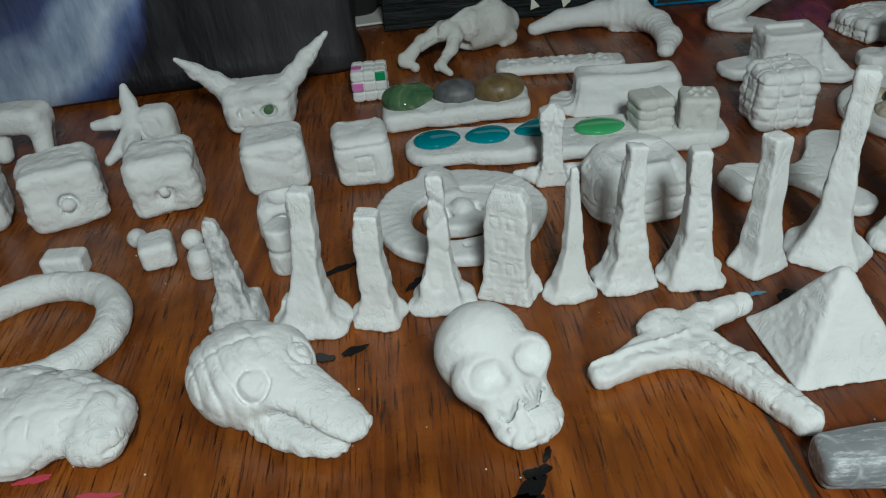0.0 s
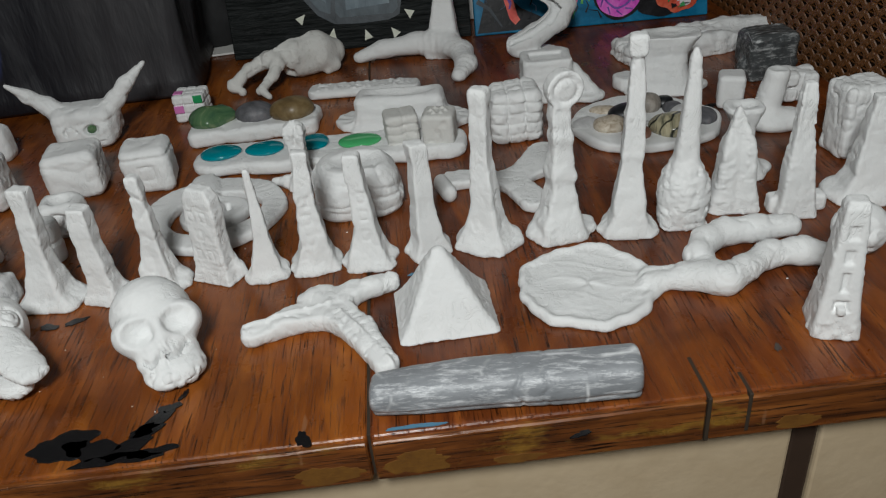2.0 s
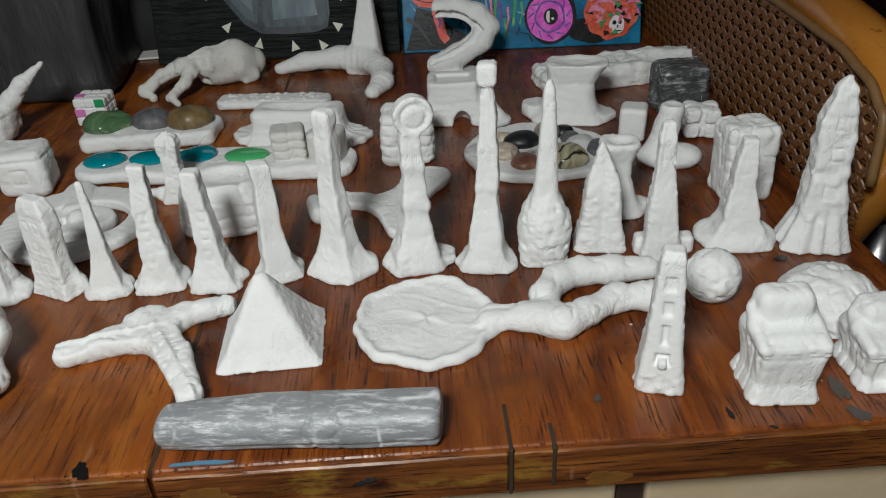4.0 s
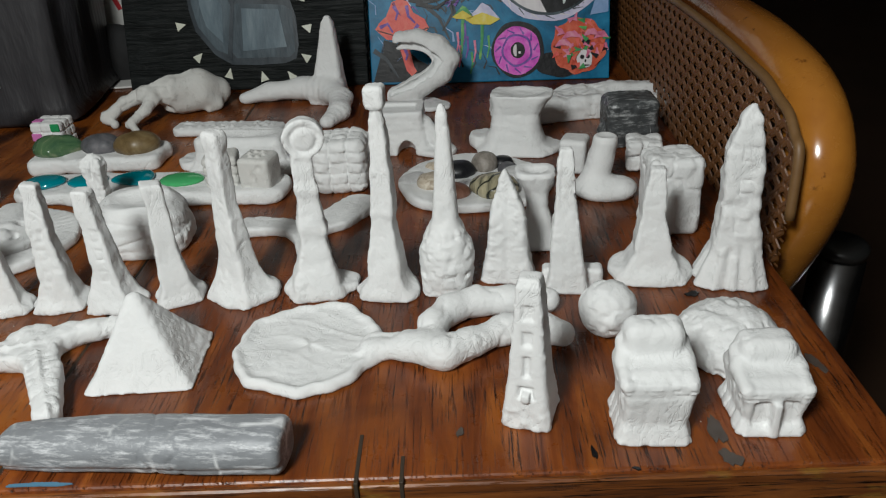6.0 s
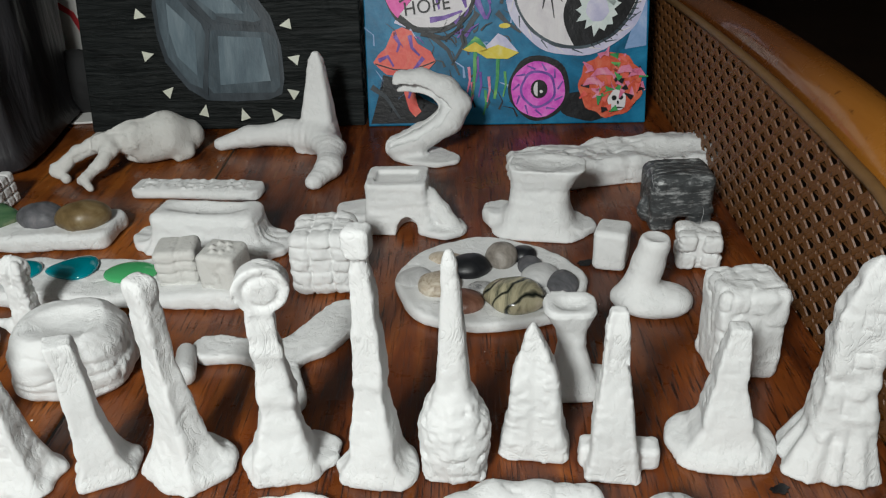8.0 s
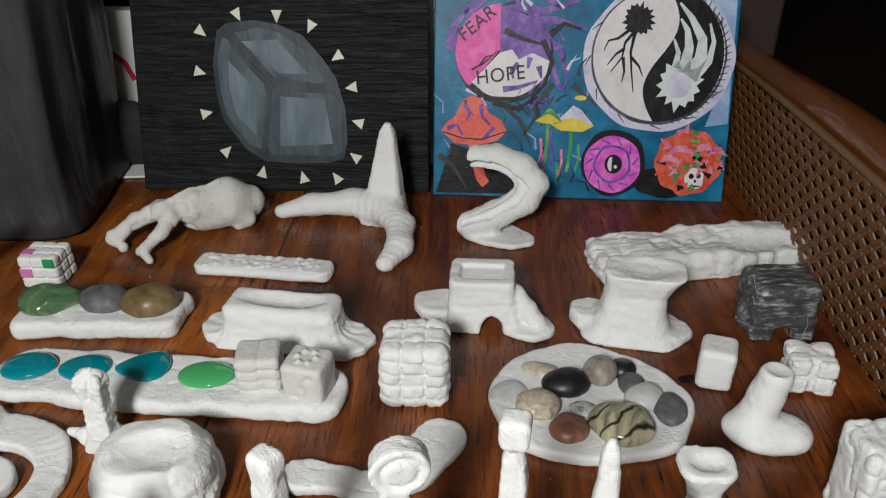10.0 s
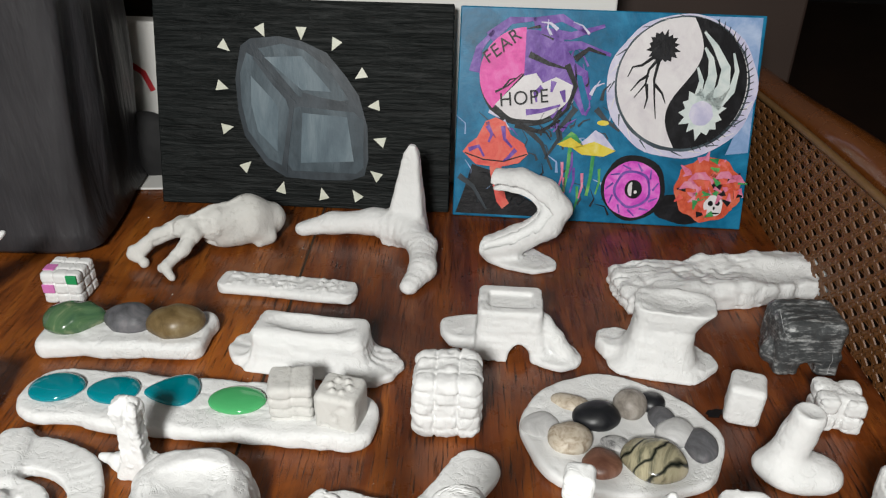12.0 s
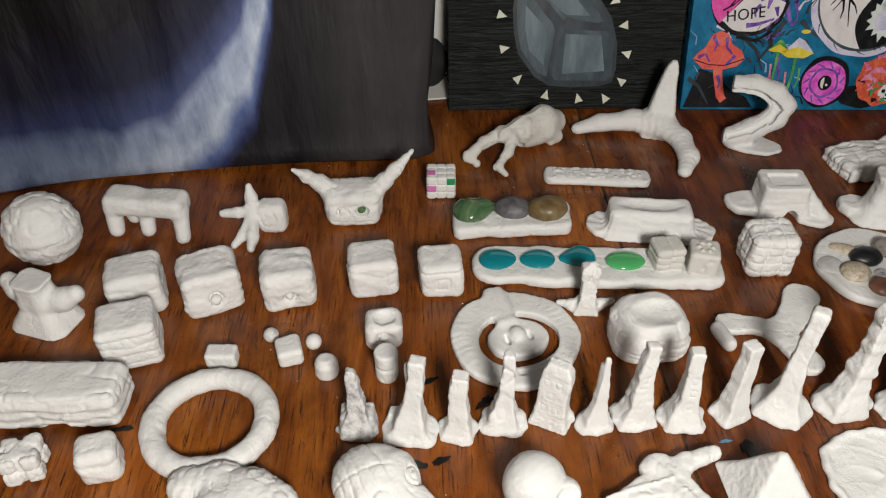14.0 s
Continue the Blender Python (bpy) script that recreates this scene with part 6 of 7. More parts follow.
for i, (x, z) in enumerate([(0.072, 0.155), (0.11, 0.171), (0.15, 0.17), (0.184, 0.16), (0.21, 0.132), (0.224, 0.103), (0.23, 0.069), (0.226, 0.035), (0.206, 0.014), (0.171, 0.014), (0.128, 0.019), (0.091, 0.04), (0.072, 0.077), (0.068, 0.117)]):
    q = math.atan2(CZ - z, CX - x)
    c, s = math.cos(q), math.sin(q)
    tri = [(x + c * 0.0072, z + s * 0.0072), (x - c * 0.005 - s * 0.0055, z - s * 0.005 + c * 0.0055), (x - c * 0.005 + s * 0.0055, z - s * 0.005 - c * 0.0055)]
    flat_shape(dark, "triangle", tri, 2, CREAM, "cream painted triangle", 0.0006)

art = canvas(0.2465, 0.8580, 0.296, 0.2, 16, 3.7, BLUE, "bright blue canvas painted with circles, mushrooms and a yin-yang")
art.matrix_basis = art.matrix_basis @ Matrix.Diagonal((0.948, 1, 1, 1))
# pale glow and the large yin-yang
flat_shape(art, "pale_corner", [(0.205, 0.198), (0.292, 0.198), (0.294, 0.075), (0.272, 0.072), (0.285, 0.11), (0.28, 0.17), (0.25, 0.195)], 1, BLUE_PALE)
flat_shape(art, "lilac_halo", oval(0.2215, 0.133, 0.0735, 0.0665, 60, 0.014, 9), 2, LILAC, "lilac halo")
flat_shape(art, "grey_ring", oval(0.2215, 0.1355, 0.0655, 0.0625, 60, 0.006, 13), 3, STONE_MID, "grey ring round the yin-yang")
flat_shape(art, "white_half", oval(0.2215, 0.1365, 0.0635, 0.060, 60), 4, OFFWHITE, "off-white yin half")
R, TX = 0.0605, -0.06
half = [(R * math.cos(q), R * math.sin(q)) for q in np.linspace(math.pi / 2, -math.pi / 2, 30)]
half += [(0.22 * R * math.sin(math.pi * s), R * s) for s in np.linspace(-1, 1, 26)][1:-1]
half = [(0.2235 + x * math.cos(TX) - z * math.sin(TX), 0.1365 + x * math.sin(TX) + z * math.cos(TX)) for x, z in half]
flat_shape(art, "black_half", half, 5, INK, "black yang half")
flat_shape(art, "black_sun", burst(0.200, 0.169, 0.0115, 0.0155, 16, 3), 6, INK, "spiky black dot")
for pts in ([(0.196, 0.158), (0.188, 0.148), (0.186, 0.135), (0.176, 0.122)], [(0.197, 0.157), (0.194, 0.14), (0.196, 0.122), (0.199, 0.103)], [(0.192, 0.16), (0.181, 0.152), (0.172, 0.15), (0.168, 0.141)],
            [(0.188, 0.143), (0.180, 0.138), (0.172, 0.128)], [(0.195, 0.135), (0.203, 0.127), (0.207, 0.118)], [(0.187, 0.135), (0.189, 0.122), (0.187, 0.112)]):
    flat_shape(art, "root", stroke(pts, 0.0032, 0.0008), 6, INK)
white_sun = flat_shape(art, "white_sun", burst(0.243, 0.110, 0.0165, 0.0235, 13, 5), 6, ICE, "icy white sun")
flat_shape(white_sun, "sun_disc", oval(0.243, 0.110, 0.0115, 0.0115, 26, 0.04), 7, LILAC)
for pts, w in (([(0.252, 0.118), (0.262, 0.135), (0.262, 0.152), (0.25, 0.171), (0.238, 0.184)], 0.016), ([(0.246, 0.122), (0.25, 0.145), (0.247, 0.16), (0.24, 0.17)], 0.012),
               ([(0.256, 0.116), (0.270, 0.132), (0.273, 0.15), (0.268, 0.166)], 0.009), ([(0.238, 0.126), (0.24, 0.14), (0.235, 0.152)], 0.007)):
    flat_shape(art, "feather", stroke(pts, w, 0.002), 6, ICE)
for i in range(26):
    q = -1.35 + i * 0.098
    a = (0.2225 + 0.0615 * math.cos(q), 0.1365 + 0.0585 * math.sin(q))
    b = (0.2225 + 0.0680 * math.cos(q + 0.05), 0.1365 + 0.0650 * math.sin(q + 0.05))
    flat_shape(art, "lash", stroke([a, b], 0.0011, 0.0005), 7, INK)
# fear and hope circle
flat_shape(art, "black_rim", oval(0.070, 0.135, 0.0485, 0.0445, 44, 0.02, 5), 2, INK, "black rim")
flat_shape(art, "purple_quarter", oval(0.070, 0.1375, 0.0465, 0.043, 30, 0.0, 5, -0.25, 1.75) + [(0.066, 0.137)], 3, PURPLE)
flat_shape(art, "pink_quarter", oval(0.068, 0.1385, 0.0465, 0.044, 24, 0.0, 5, 1.62, 3.95) + [(0.066, 0.141)], 4, PINK, "pink sector")
flat_shape(art, "white_sector", oval(0.072, 0.136, 0.0445, 0.0395, 24, 0.02, 9, 3.85, 6.15) + [(0.098, 0.138), (0.085, 0.132), (0.078, 0.141), (0.066, 0.138)], 5, OFFWHITE, "white sector")
for pts in ([(0.073, 0.186), (0.100, 0.192), (0.128, 0.178)], [(0.080, 0.178), (0.110, 0.176), (0.142, 0.186)], [(0.095, 0.165), (0.12, 0.168), (0.15, 0.160)], [(0.108, 0.150), (0.126, 0.142), (0.133, 0.118)],
            [(0.112, 0.140), (0.120, 0.120), (0.128, 0.104)], [(0.030, 0.172), (0.050, 0.188), (0.075, 0.190)], [(0.016, 0.14), (0.02, 0.162), (0.034, 0.178)]):
    flat_shape(art, "purple_swirl", stroke(pts, 0.011, 0.003), 2, PURPLE)
for pts in ([(0.108, 0.150), (0.118, 0.130), (0.112, 0.110), (0.095, 0.092)], [(0.07, 0.158), (0.09, 0.150), (0.108, 0.146)], [(0.115, 0.155), (0.128, 0.165), (0.145, 0.16)], [(0.06, 0.092), (0.085, 0.086), (0.105, 0.098)]):
    flat_shape(art, "black_branch", stroke(pts, 0.006, 0.0015), 6, INK)
for pts in ([(0.038, 0.122), (0.05, 0.128), (0.064, 0.140)], [(0.046, 0.126), (0.052, 0.134), (0.060, 0.136)]):
    flat_shape(art, "crack", stroke(pts, 0.0022, 0.0008), 6, INK)
for pts in ([(0.085, 0.128), (0.078, 0.122), (0.08, 0.114)], [(0.105, 0.126), (0.108, 0.115)], [(0.096, 0.134), (0.094, 0.124)], [(0.07, 0.104), (0.085, 0.106), (0.104, 0.112)]):
    flat_shape(art, "purple_drip", stroke(pts, 0.006, 0.002), 6, PURPLE)


def lettering(text, x, z, size, turn, root):
    data = bpy.data.curves.new("lettering", "FONT")
    data.body, data.size, data.extrude = text, size, 0.0003
    data.space_character = 1.08
    ob = new("lettering", data)
    bpy.context.view_layer.update()
    mesh = bpy.data.meshes.new_from_object(ob.evaluated_get(bpy.context.evaluated_depsgraph_get()))
    bpy.data.objects.remove(ob)
    mesh.materials.clear()
    mesh.materials.append(INK)
    word = new("lettering", mesh)
    word.parent = root
    word.matrix_basis = pose(x, -0.0030, z, 90, 0, 0) @ pose(0, 0, 0, 0, 0, turn)
    word["label"] = "black hand-painted word " + text
    return word


lettering("FEAR", 0.0295, 0.1475, 0.0175, 38, art)
lettering("HOPE", 0.043, 0.1085, 0.0185, 7, art)
# dark folds at the lower left, and the mushrooms
flat_shape(art, "dark_patch", [(0.003, 0.003), (0.095, 0.003), (0.085, 0.016), (0.06, 0.028), (0.04, 0.046), (0.018, 0.052), (0.012, 0.03)], 1, INK, "black painted ground")
for pts in ([(0.005, 0.04), (0.02, 0.03), (0.035, 0.008)], [(0.07, 0.09), (0.088, 0.075), (0.10, 0.05)], [(0.10, 0.10), (0.105, 0.08), (0.092, 0.06)], [(0.12, 0.11), (0.105, 0.09), (0.11, 0.07)], [(0.14, 0.11), (0.15, 0.10), (0.165, 0.09)]):
    flat_shape(art, "dark_fold", stroke(pts, 0.006, 0.002), 2, STONE_DARK)
flat_shape(art, "mushroom_stem", stroke([(0.041, 0.068), (0.043, 0.045), (0.050, 0.018), (0.055, 0.012)], 0.013, 0.009), 3, CORAL, "coral mushroom stem")
mushroom = flat_shape(art, "mushroom_cap", [(0.008, 0.064), (0.014, 0.072), (0.022, 0.078), (0.030, 0.094), (0.040, 0.098), (0.050, 0.094), (0.056, 0.082), (0.070, 0.074), (0.075, 0.064), (0.066, 0.055), (0.045, 0.050), (0.022, 0.052)], 4, CORAL, "coral mushroom cap")
for pts in ([(0.014, 0.066), (0.024, 0.070), (0.03, 0.06)], [(0.032, 0.09), (0.037, 0.082), (0.034, 0.074)], [(0.048, 0.09), (0.05, 0.078), (0.058, 0.07)], [(0.062, 0.068), (0.055, 0.06), (0.05, 0.056)], [(0.043, 0.044), (0.047, 0.034), (0.045, 0.028)]):
    flat_shape(mushroom, "violet_streak", stroke(pts, 0.0045, 0.002), 5, PURPLE)
flat_shape(mushroom, "cap_line", stroke([(0.010, 0.063), (0.03, 0.057), (0.05, 0.056), (0.074, 0.064)], 0.0012, 0.0012), 5, INK)
for cx, cz, s, m, m2 in ((0.141, 0.076, 1.0, LILAC, YELLOW), (0.117, 0.079, 0.62, GREENP, YELLOW)):
    flat_shape(art, "small_cap", [(cx - 0.020 * s, cz - 0.004), (cx - 0.008 * s, cz + 0.006 * s), (cx, cz + 0.014 * s), (cx + 0.008 * s, cz + 0.010 * s), (cx + 0.021 * s, cz - 0.004)], 3, m)
    flat_shape(art, "small_mushroom", [(cx - 0.022 * s, cz - 0.004), (cx, cz + 0.003), (cx + 0.022 * s, cz - 0.005), (cx + 0.01 * s, cz - 0.011 * s), (cx - 0.012 * s, cz - 0.010 * s)], 4, m2, "yellow mushroom gills")
    flat_shape(art, "small_stem", stroke([(cx, cz - 0.006), (cx - 0.001, cz - 0.03), (cx - 0.004, cz - 0.05)], 0.004, 0.003), 2, GREENP)
flat_shape(art, "yellow_dab", oval(0.148, 0.097, 0.006, 0.0025, 14), 3, YELLOW)
for x, z, m in ((0.110, 0.045, ROSE), (0.113, 0.03, ROSE), (0.122, 0.04, PURPLE), (0.131, 0.035, ROSE), (0.127, 0.022, GREENP), (0.148, 0.04, GREENP), (0.119, 0.055, PURPLE)):
    flat_shape(art, "paint_drip", stroke([(x, z + 0.013), (x + 0.001, z), (x - 0.002, z - 0.012)], 0.003, 0.0015), 2, m)
# loose brush marks round the circles
rnd = random.Random(23)
for i in range(46):
    q = rnd.uniform(-2.4, 1.5)
    r = rnd.uniform(0.050, 0.082)
    x, z = 0.068 + r * math.cos(q), 0.135 + r * 0.8 * math.sin(q)
    if not (0.012 < x < 0.148 and 0.085 < z < 0.192):
        continue
    a = q + 1.57 + rnd.uniform(-0.6, 0.6)
    n = rnd.uniform(0.008, 0.02)
    b = a + rnd.uniform(-0.9, 0.9)
    pts = [(x, z), (x + n * 0.5 * math.cos(a), z + n * 0.5 * math.sin(a)), (x + n * 0.5 * (math.cos(a) + math.cos(b)), z + n * 0.5 * (math.sin(a) + math.sin(b)))]
    pts = [(min(max(u, 0.004), 0.29), min(max(v, 0.004), 0.196)) for u, v in pts]
    flat_shape(art, "brush_mark", stroke(pts, rnd.uniform(0.0015, 0.004), 0.0006), 3 + i % 3, (PURPLE, INK, STONE_DARK, PURPLE, LILAC)[i % 5])
for i in range(40):
    x, z = rnd.uniform(0.006, 0.165), rnd.uniform(0.008, 0.10)
    a = rnd.uniform(0.5, 2.4)
    n = rnd.uniform(0.008, 0.022)
    pts = [(x, z), (x + n * 0.5 * math.cos(a), z + n * 0.5 * math.sin(a)), (x + n * math.cos(a + 0.5), z + n * math.sin(a + 0.5))]
    flat_shape(art, "brush_mark", stroke(pts, rnd.uniform(0.0012, 0.003), 0.0005), 1, (STONE_DARK, BLUE_PALE, INK)[i % 3])
for i in range(22):
    q = 0.5 + i * 0.26
    flat_shape(art, "halo_hatch", stroke([(0.2215 + 0.066 * math.cos(q), 0.134 + 0.061 * math.sin(q)), (0.2215 + 0.072 * math.cos(q + 0.16), 0.134 + 0.0655 * math.sin(q + 0.16))], 0.0016, 0.0005), 3, (STONE_MID, OFFWHITE)[i % 2])
# pink rose of rings
flat_shape(art, "black_rim", oval(0.184, 0.036, 0.0325, 0.032, 40, 0.03, 5), 3, INK)
rosette = flat_shape(art, "magenta_disc", oval(0.183, 0.0345, 0.0285, 0.0275, 40, 0.02, 6), 4, MAGENTA, "magenta rosette")
flat_shape(rosette, "purple_ring", oval(0.183, 0.035, 0.019, 0.0185, 34, 0.05, 5), 5, PURPLE)
flat_shape(rosette, "pink_ring", oval(0.183, 0.035, 0.0165, 0.016, 34, 0.04, 5), 6, MAGENTA)
flat_shape(rosette, "black_core", oval(0.184, 0.035, 0.0088, 0.0092, 24), 7, INK)
flat_shape(rosette, "white_comma", oval(0.1818, 0.035, 0.0036, 0.0068, 16, 0, 5, 1.4, 4.9), 8, OFFWHITE)
flat_shape(rosette, "white_dot", oval(0.1862, 0.0325, 0.0017, 0.0017, 10), 8, OFFWHITE)
for i in range(11):
    q = i * 0.571
    flat_shape(rosette, "petal_line", stroke([(0.183 + 0.0205 * math.cos(q), 0.0345 + 0.02 * math.sin(q)), (0.183 + 0.027 * math.cos(q + 0.3), 0.0345 + 0.026 * math.sin(q + 0.3))], 0.0022, 0.001), 6, PURPLE)
# flower cluster with a pale bony shape
flat_shape(art, "black_ground", oval(0.236, 0.018, 0.030, 0.015, 26, 0.06, 5), 2, INK)
flowers = flat_shape(art, "flower_mass", oval(0.2585, 0.038, 0.033, 0.0315, 44, 0.06, 9), 3, LEAF_RED, "rust-red flower cluster")
rnd = random.Random(11)
for i in range(64):
    q, r = rnd.uniform(0, 6.28), rnd.uniform(0.006, 0.031)
    x, z = 0.2585 + r * math.cos(q), 0.040 + r * 0.92 * math.sin(q)
    a = rnd.uniform(0, 6.28)
    flat_shape(flowers, "petal", stroke([(x, z), (x + 0.004 * math.cos(a), z + 0.004 * math.sin(a)), (x + 0.009 * math.cos(a), z + 0.009 * math.sin(a))], 0.006, 0.0012), 4 + i % 3 + (6 if i > 44 else 0), (ROSE, LEAF_RED, CORAL, ROSE, INK, GREENP)[i % 6])
for x, z, s in ((0.249, 0.049, 1.2), (0.273, 0.051, 1.0), (0.285, 0.048, 0.9), (0.238, 0.04, 0.9)):
    flat_shape(flowers, "pink_cap", [(x - 0.010 * s, z - 0.003), (x - 0.004 * s, z + 0.005), (x + 0.004 * s, z + 0.006), (x + 0.011 * s, z - 0.002), (x, z - 0.001)], 8, ROSE)
flat_shape(flowers, "pale_bone_shape", oval(0.2655, 0.0225, 0.0095, 0.0105, 22, 0.08, 5), 8, OFFWHITE, "small off-white painted bone shape")
for x, z, rx, rz in ((0.2625, 0.025, 0.0026, 0.0026), (0.2695, 0.0255, 0.0024, 0.0025), (0.2665, 0.0205, 0.0011, 0.0018), (0.2665, 0.0155, 0.006, 0.0008)):
    flat_shape(flowers, "ink_mark", oval(x, z, rx, rz, 12), 9, INK)

# ---- behind the canvases ----
WHITE_CARD = plain("white_card", (0.74, 0.73, 0.71), 0.6, (0.68, 0.67, 0.64), 12)
board = tagged(link_mesh("white_board", block(0, 0.425, 0, 0.02, 0, 0.34, 0.002), WHITE_CARD), "plain white board standing behind the canvases", "board")
board.matrix_basis = pose(-0.035, 0.925, 0.001, -6, 0, 1.5)
RED = plain("red_print", (0.6, 0.03, 0.04), 0.5)
carton = empty("white_carton", pose(-0.128, 0.925, 0.001, -4, 0, 4), "white printed carton with a red arc", "carton")
carton_box = part("box", block(0, 0.072, 0, 0.03, 0, 0.155, 0.002), WHITE_CARD, carton)
flat_shape(carton_box, "red_arc", stroke([(0.002, 0.112), (0.016, 0.110), (0.029, 0.101), (0.037, 0.082)], 0.007, 0.006), 1, RED, "red printed arc")
pouch = clay("black_pouch", lambda P: egg(P, (0, 0, 34), (34, 16, 38)) + 1.5 * grain(P, 14, 3), (-40, -22, 0), (40, 22, 78), -0.086, 0.897, 8, "soft black fabric pouch slumped beside the canvas", "pouch", material=plain("black_cloth", (0.012, 0.012, 0.013), 0.8, None, 200, 0.0005), step=2.0)
paper = tagged(link_mesh("paper_sheet", block(-0.05, 0.05, -0.03, 0.03, 0, 0.0025, 0.0008, 1), WHITE_CARD), "white folded paper lying on the bench", "paper")
paper.matrix_basis = pose(-0.095, 0.885, 0.0005, 0, 0, 12)
BROWN = plain("brown_backrest_wood", (0.05, 0.03, 0.022), 0.6, (0.025, 0.015, 0.012), 8)
back = tagged(link_mesh("bench_back", block(-1.1, 0.62, 0, 0.03, -0.05, 0.62, 0.004), BROWN), "dim brown wooden bench backrest", "bench back", kind="structure")
back.matrix_basis = pose(0.0, 1.06, 0, 0, 0, TURN_BENCH)

# ---- dark cloth bag with a blue printed streak ----


def bag_material():
    n = Nodes("dark_sheen_cloth_with_blue_print").put(Roughness=0.5, Specular_IOR_Level=0.45)
    split = n.t.nodes.new("ShaderNodeSeparateXYZ")
    n.link(n.co, split.inputs[0])
    stretch = n.t.nodes.new("ShaderNodeMapRange")
    stretch.inputs[1].default_value, stretch.inputs[2].default_value = -0.62, -0.06
    n.link(split.outputs[0], stretch.inputs[0])
    # height of the streak's middle along the bag's width, tenths of a metre
    rise = n.ramp(stretch.outputs[0], (0.0, (0.0,) * 3), (0.40, (0.0,) * 3), (0.50, (0.02,) * 3), (0.575, (0.09,) * 3), (0.66, (0.20,) * 3), (0.715, (0.40,) * 3), (0.775, (0.8,) * 3))
    scale = n.t.nodes.new("ShaderNodeMath")
    scale.operation, scale.inputs[1].default_value = "MULTIPLY", 0.5
    n.link(rise, scale.inputs[0])
    off = n.t.nodes.new("ShaderNodeMath")
    off.operation = "SUBTRACT"
    n.link(split.outputs[2], off.inputs[0])
    n.link(scale.outputs[0], off.inputs[1])
    wob = n.t.nodes.new("ShaderNodeMath")
    wob.operation, wob.inputs[1].default_value = "MULTIPLY_ADD", 0.05
    n.link(n.noise(9, 4, 0.6), wob.inputs[0])
    n.link(off.outputs[0], wob.inputs[2])
    place = n.t.nodes.new("ShaderNodeMapRange")
    place.inputs[1].default_value, place.inputs[2].default_value = -0.06, 0.24
    n.link(wob.outputs[0], place.inputs[0])
    night = n.mix(n.noise(14, 4, 0.6), (0.017, 0.017, 0.019), (0.050, 0.048, 0.053))
    streak = n.ramp(place.outputs[0], (0.10, (0.010, 0.010, 0.014)), (0.15, (0.03, 0.04, 0.12)), (0.22, (0.14, 0.20, 0.42)), (0.30, (0.62, 0.70, 0.84)), (0.46, (0.42, 0.50, 0.68)), (0.52, (0.10, 0.13, 0.29)), (0.66, (0.025, 0.03, 0.07)), (0.88, (0.014, 0.013, 0.017)))
    fade = n.ramp(stretch.outputs[0], (0.30, (0.24, 0.26, 0.32)), (0.62, (1, 1, 1)))
    cloudy = n.ramp(n.noise(22, 5, 0.65, n.scaled((1.6, 1.6, 0.6))), (0.3, (0.45, 0.5, 0.6)), (0.6, (1, 1, 1)))
    streak = n.mix(1.0, n.mix(1.0, streak, fade, "MULTIPLY"), cloudy, "MULTIPLY")
    edge = n.ramp(stretch.outputs[0], (0.73, (1, 1, 1)), (0.85, (0, 0, 0)))
    n.colour(n.mix(edge, night, streak))
    n.bump((n.noise(700, 2), 0.0002, 0.3), (n.noise(16, 4, 0.5, n.scaled((2.2, 2.2, 0.5))), 0.02, 0.35))
    return n.mat


def cloth_bag():
    bm = bmesh.new()
    plan = smooth_line([(-0.72, 0.95, 0), (-0.74, 0.78, 0), (-0.70, 0.57, 0), (-0.56, 0.608, 0), (-0.43, 0.655, 0), (-0.223, 0.700, 0), (-0.12, 0.714, 0), (-0.070, 0.724, 0), (-0.062, 0.752, 0), (-0.084, 0.838, 0), (-0.104, 0.90, 0), (-0.17, 0.95, 0)], 150)
    heights = [0.0, 0.006, 0.02, 0.045, 0.08, 0.12, 0.17, 0.23, 0.30, 0.38, 0.46, 0.52]
    rings = []
    mid = Vector((-0.38, 0.83, 0))
    for z in heights:
        ring = []
        for i, p in enumerate(plan):
            q = p + Vector((0, 0, z))
            out = (p - mid).normalized()
            fold = 0.024 * min(1, z / 0.1) * noise.noise(Vector((p.x * 14 + z * 2.2, p.y * 14, z * 1.2))) + 0.011 * min(1, z / 0.06) * noise.noise(Vector((p.x * 34 - z * 5, p.y * 30, 4 + z * 2)))
            q += out * fold
            q.x += 0.05 * z * min(1, max(0, (p.x + 0.35) / 0.3))
            q.y += 0.02 * z
            q += out * (0.006 if z == 0.006 else 0) - out * 0.004 * (z == 0)
            ring.append(bm.verts.new(q))
        rings.append(ring)
    n = len(plan)
    for r, s in zip(rings, rings[1:]):
        for k in range(n):
            bm.faces.new((r[k], r[(k + 1) % n], s[(k + 1) % n], s[k]))
    bm.faces.new(rings[0][::-1])
    bm.faces.new(rings[-1])
    bmesh.ops.recalc_face_normals(bm, faces=bm.faces[:])
    return bm


bag = empty("cloth_bag", pose(0, 0, 0.001), "dark glossy cloth bag with a pale blue printed streak", "bag")
part("body", cloth_bag(), bag_material(), bag, "", True)

# ---- marks on the planks ----


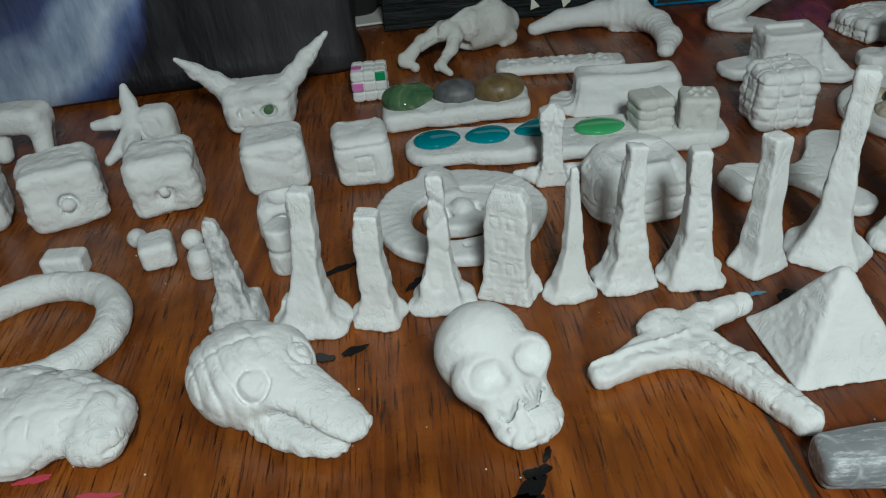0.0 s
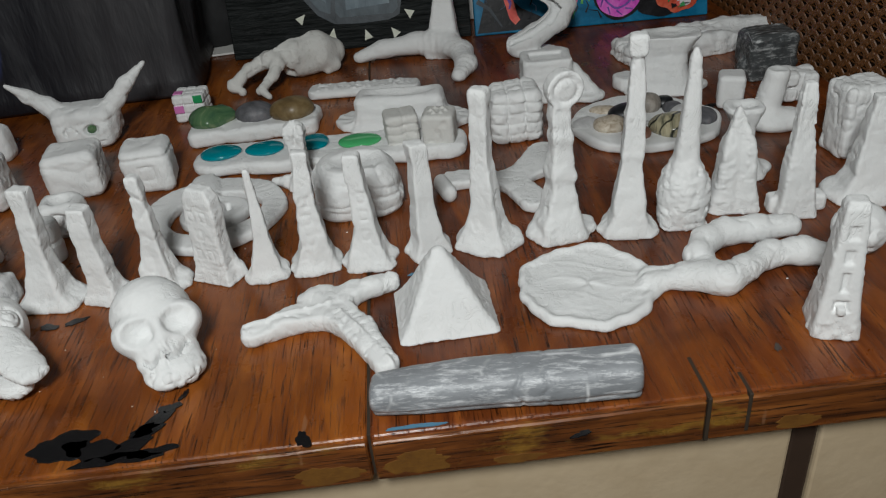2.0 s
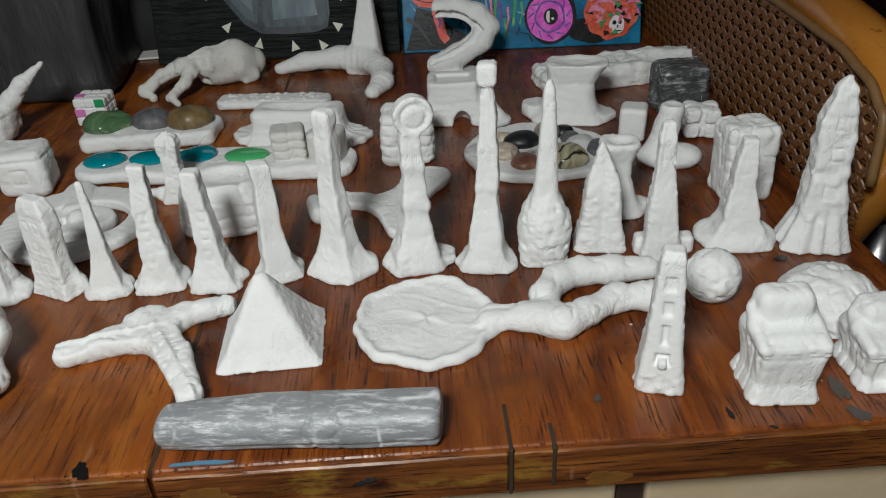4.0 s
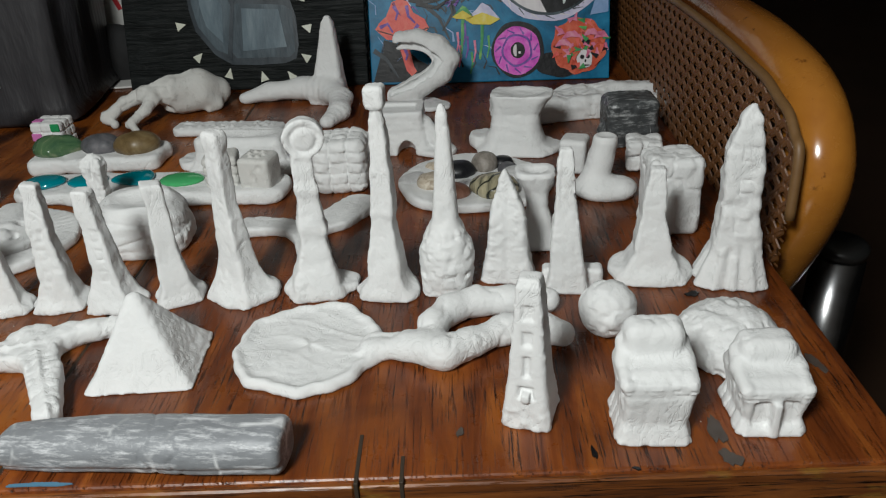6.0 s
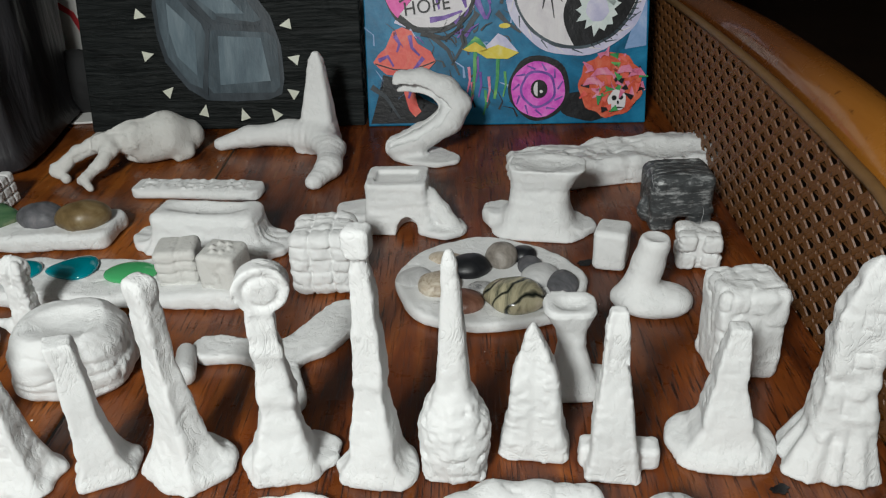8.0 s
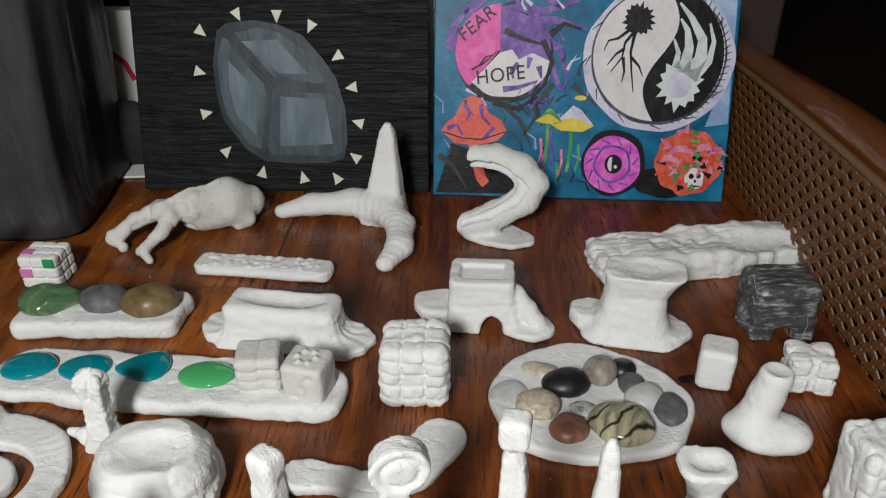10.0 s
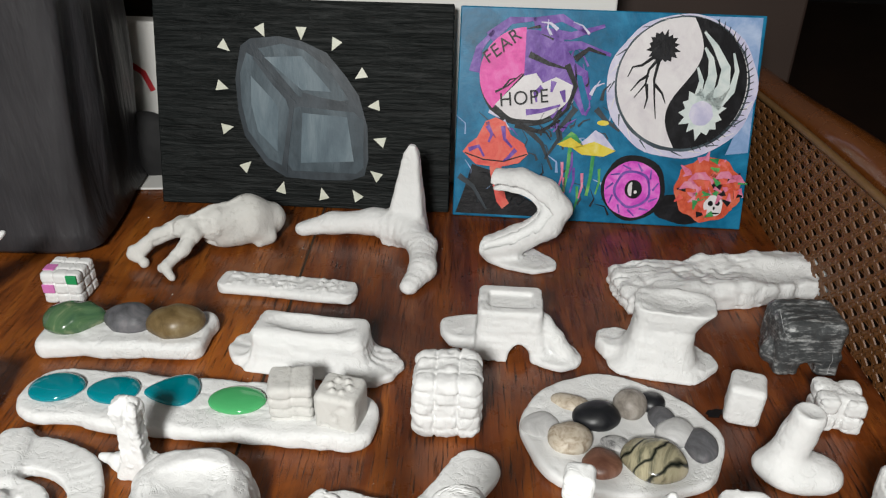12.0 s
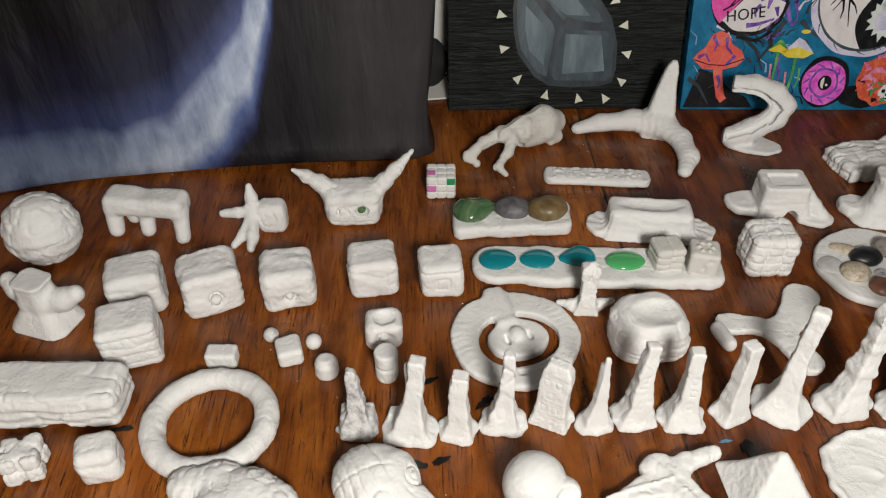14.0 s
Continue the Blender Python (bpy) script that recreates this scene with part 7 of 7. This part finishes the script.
def blot(name, x, y, rx, ry, yaw, material, label, seed, category="paint stain"):
    rnd = random.Random(seed)
    bm = bmesh.new()
    ph = [rnd.uniform(0, 6.28) for _ in range(4)]
    verts = []
    for i in range(40):
        q = i * 2 * math.pi / 40
        s = 0.9 + 0.2 * math.sin(2 * q + ph[0]) + 0.13 * math.sin(3 * q + ph[1]) + 0.09 * math.sin(7 * q + ph[2]) + rnd.uniform(-0.05, 0.05)
        verts.append(bm.verts.new((rx * s * math.cos(q), ry * s * math.sin(q), 0.0006)))
    low = [bm.verts.new((v.co.x * 1.03, v.co.y * 1.03, 0)) for v in verts]
    bm.faces.new(verts)
    for i in range(40):
        bm.faces.new((verts[i], low[i], low[(i + 1) % 40], verts[(i + 1) % 40]))
    ob = link_mesh(name, bm, material)
    ob.matrix_basis = pose(x, y, 0.0002, 0, 0, yaw)
    return tagged(ob, label, category, "stains on the bench")


B = "dried black paint blot on the bench planks"
for i, (x, y, rx, ry, yaw) in enumerate(((0.030, 0.207, 0.020, 0.010, 5), (0.046, 0.204, 0.014, 0.009, -12), (0.068, 0.207, 0.018, 0.006, 42), (0.064, 0.197, 0.020, 0.005, 8), (0.080, 0.201, 0.012, 0.004, 15), (0.074, 0.222, 0.014, 0.004, 58), (0.070, 0.216, 0.008, 0.004, 30), (0.079, 0.233, 0.006, 0.004, 30), (0.084, 0.243, 0.004, 0.002, 70), (-0.029, 0.312, 0.006, 0.004, 10), (-0.013, 0.317, 0.008, 0.003, 40),
                                         (0.159, 0.206, 0.004, 0.006, 10), (-0.033, 0.392, 0.012, 0.003, 40), (0.018, 0.376, 0.008, 0.004, 50), (0.309, 0.512, 0.004, 0.002, 0), (0.461, 0.600, 0.007, 0.004, 10), (0.478, 0.252, 0.0012, 0.005, 10), (0.497, 0.243, 0.002, 0.001, 0), (-0.268, 0.327, 0.008, 0.003, 10), (0.224, 0.346, 0.007, 0.008, 10), (0.546, 0.398, 0.005, 0.003, 0), (0.30, 0.203, 0.005, 0.002, 20))):
    blot("paint_blot", x, y, rx, ry, yaw, BLACK_PAINT, B, i)
for i, (x, y, rx, ry, yaw) in enumerate(((-0.152, 0.236, 0.008, 0.0022, 20), (-0.118, 0.226, 0.009, 0.002, 5))):
    blot("paint_blot", x, y, rx, ry, yaw, PINK_PAINT, "dried pink paint mark on the bench planks", 40 + i)
for i, (x, y, rx, ry, yaw) in enumerate(((0.217, 0.2125, 0.014, 0.0016, 7), (0.207, 0.352, 0.005, 0.0016, 20))):
    blot("paint_blot", x, y, rx, ry, yaw, BLUE_PAINT, "faint smear of light blue paint on the planks", 60 + i)
for i, (x, y, rx, ry, yaw) in enumerate(((0.5375, 0.272, 0.0035, 0.012, 5), (0.541, 0.253, 0.0045, 0.006, 20), (0.413, 0.262, 0.0016, 0.004, 0), (0.60, 0.33, 0.003, 0.009, 15))):
    blot("paint_blot", x, y, rx, ry, yaw, GREY_PAINT, "dull grey smear rubbed into the varnish", 80 + i)
# crumbs of dry clay
rnd = random.Random(4)
bm = bmesh.new()
for i in range(150):
    u, v = rnd.uniform(-0.45, 0.58), rnd.uniform(0.02, 0.62)
    r = rnd.choice((0.0003, 0.0003, 0.0004, 0.0006))
    m = Matrix.Translation((u, v, r * 0.5)) @ Matrix.Diagonal((r * rnd.uniform(0.7, 1.6), r, r * 0.7, 1))
    bmesh.ops.create_icosphere(bm, subdivisions=1, radius=1, matrix=m)
crumbs = tagged(link_mesh("clay_crumbs", bm, CLAY), "tiny white crumbs of dry clay scattered on the bench", "crumbs", kind="stuff")
crumbs.matrix_basis = BENCH
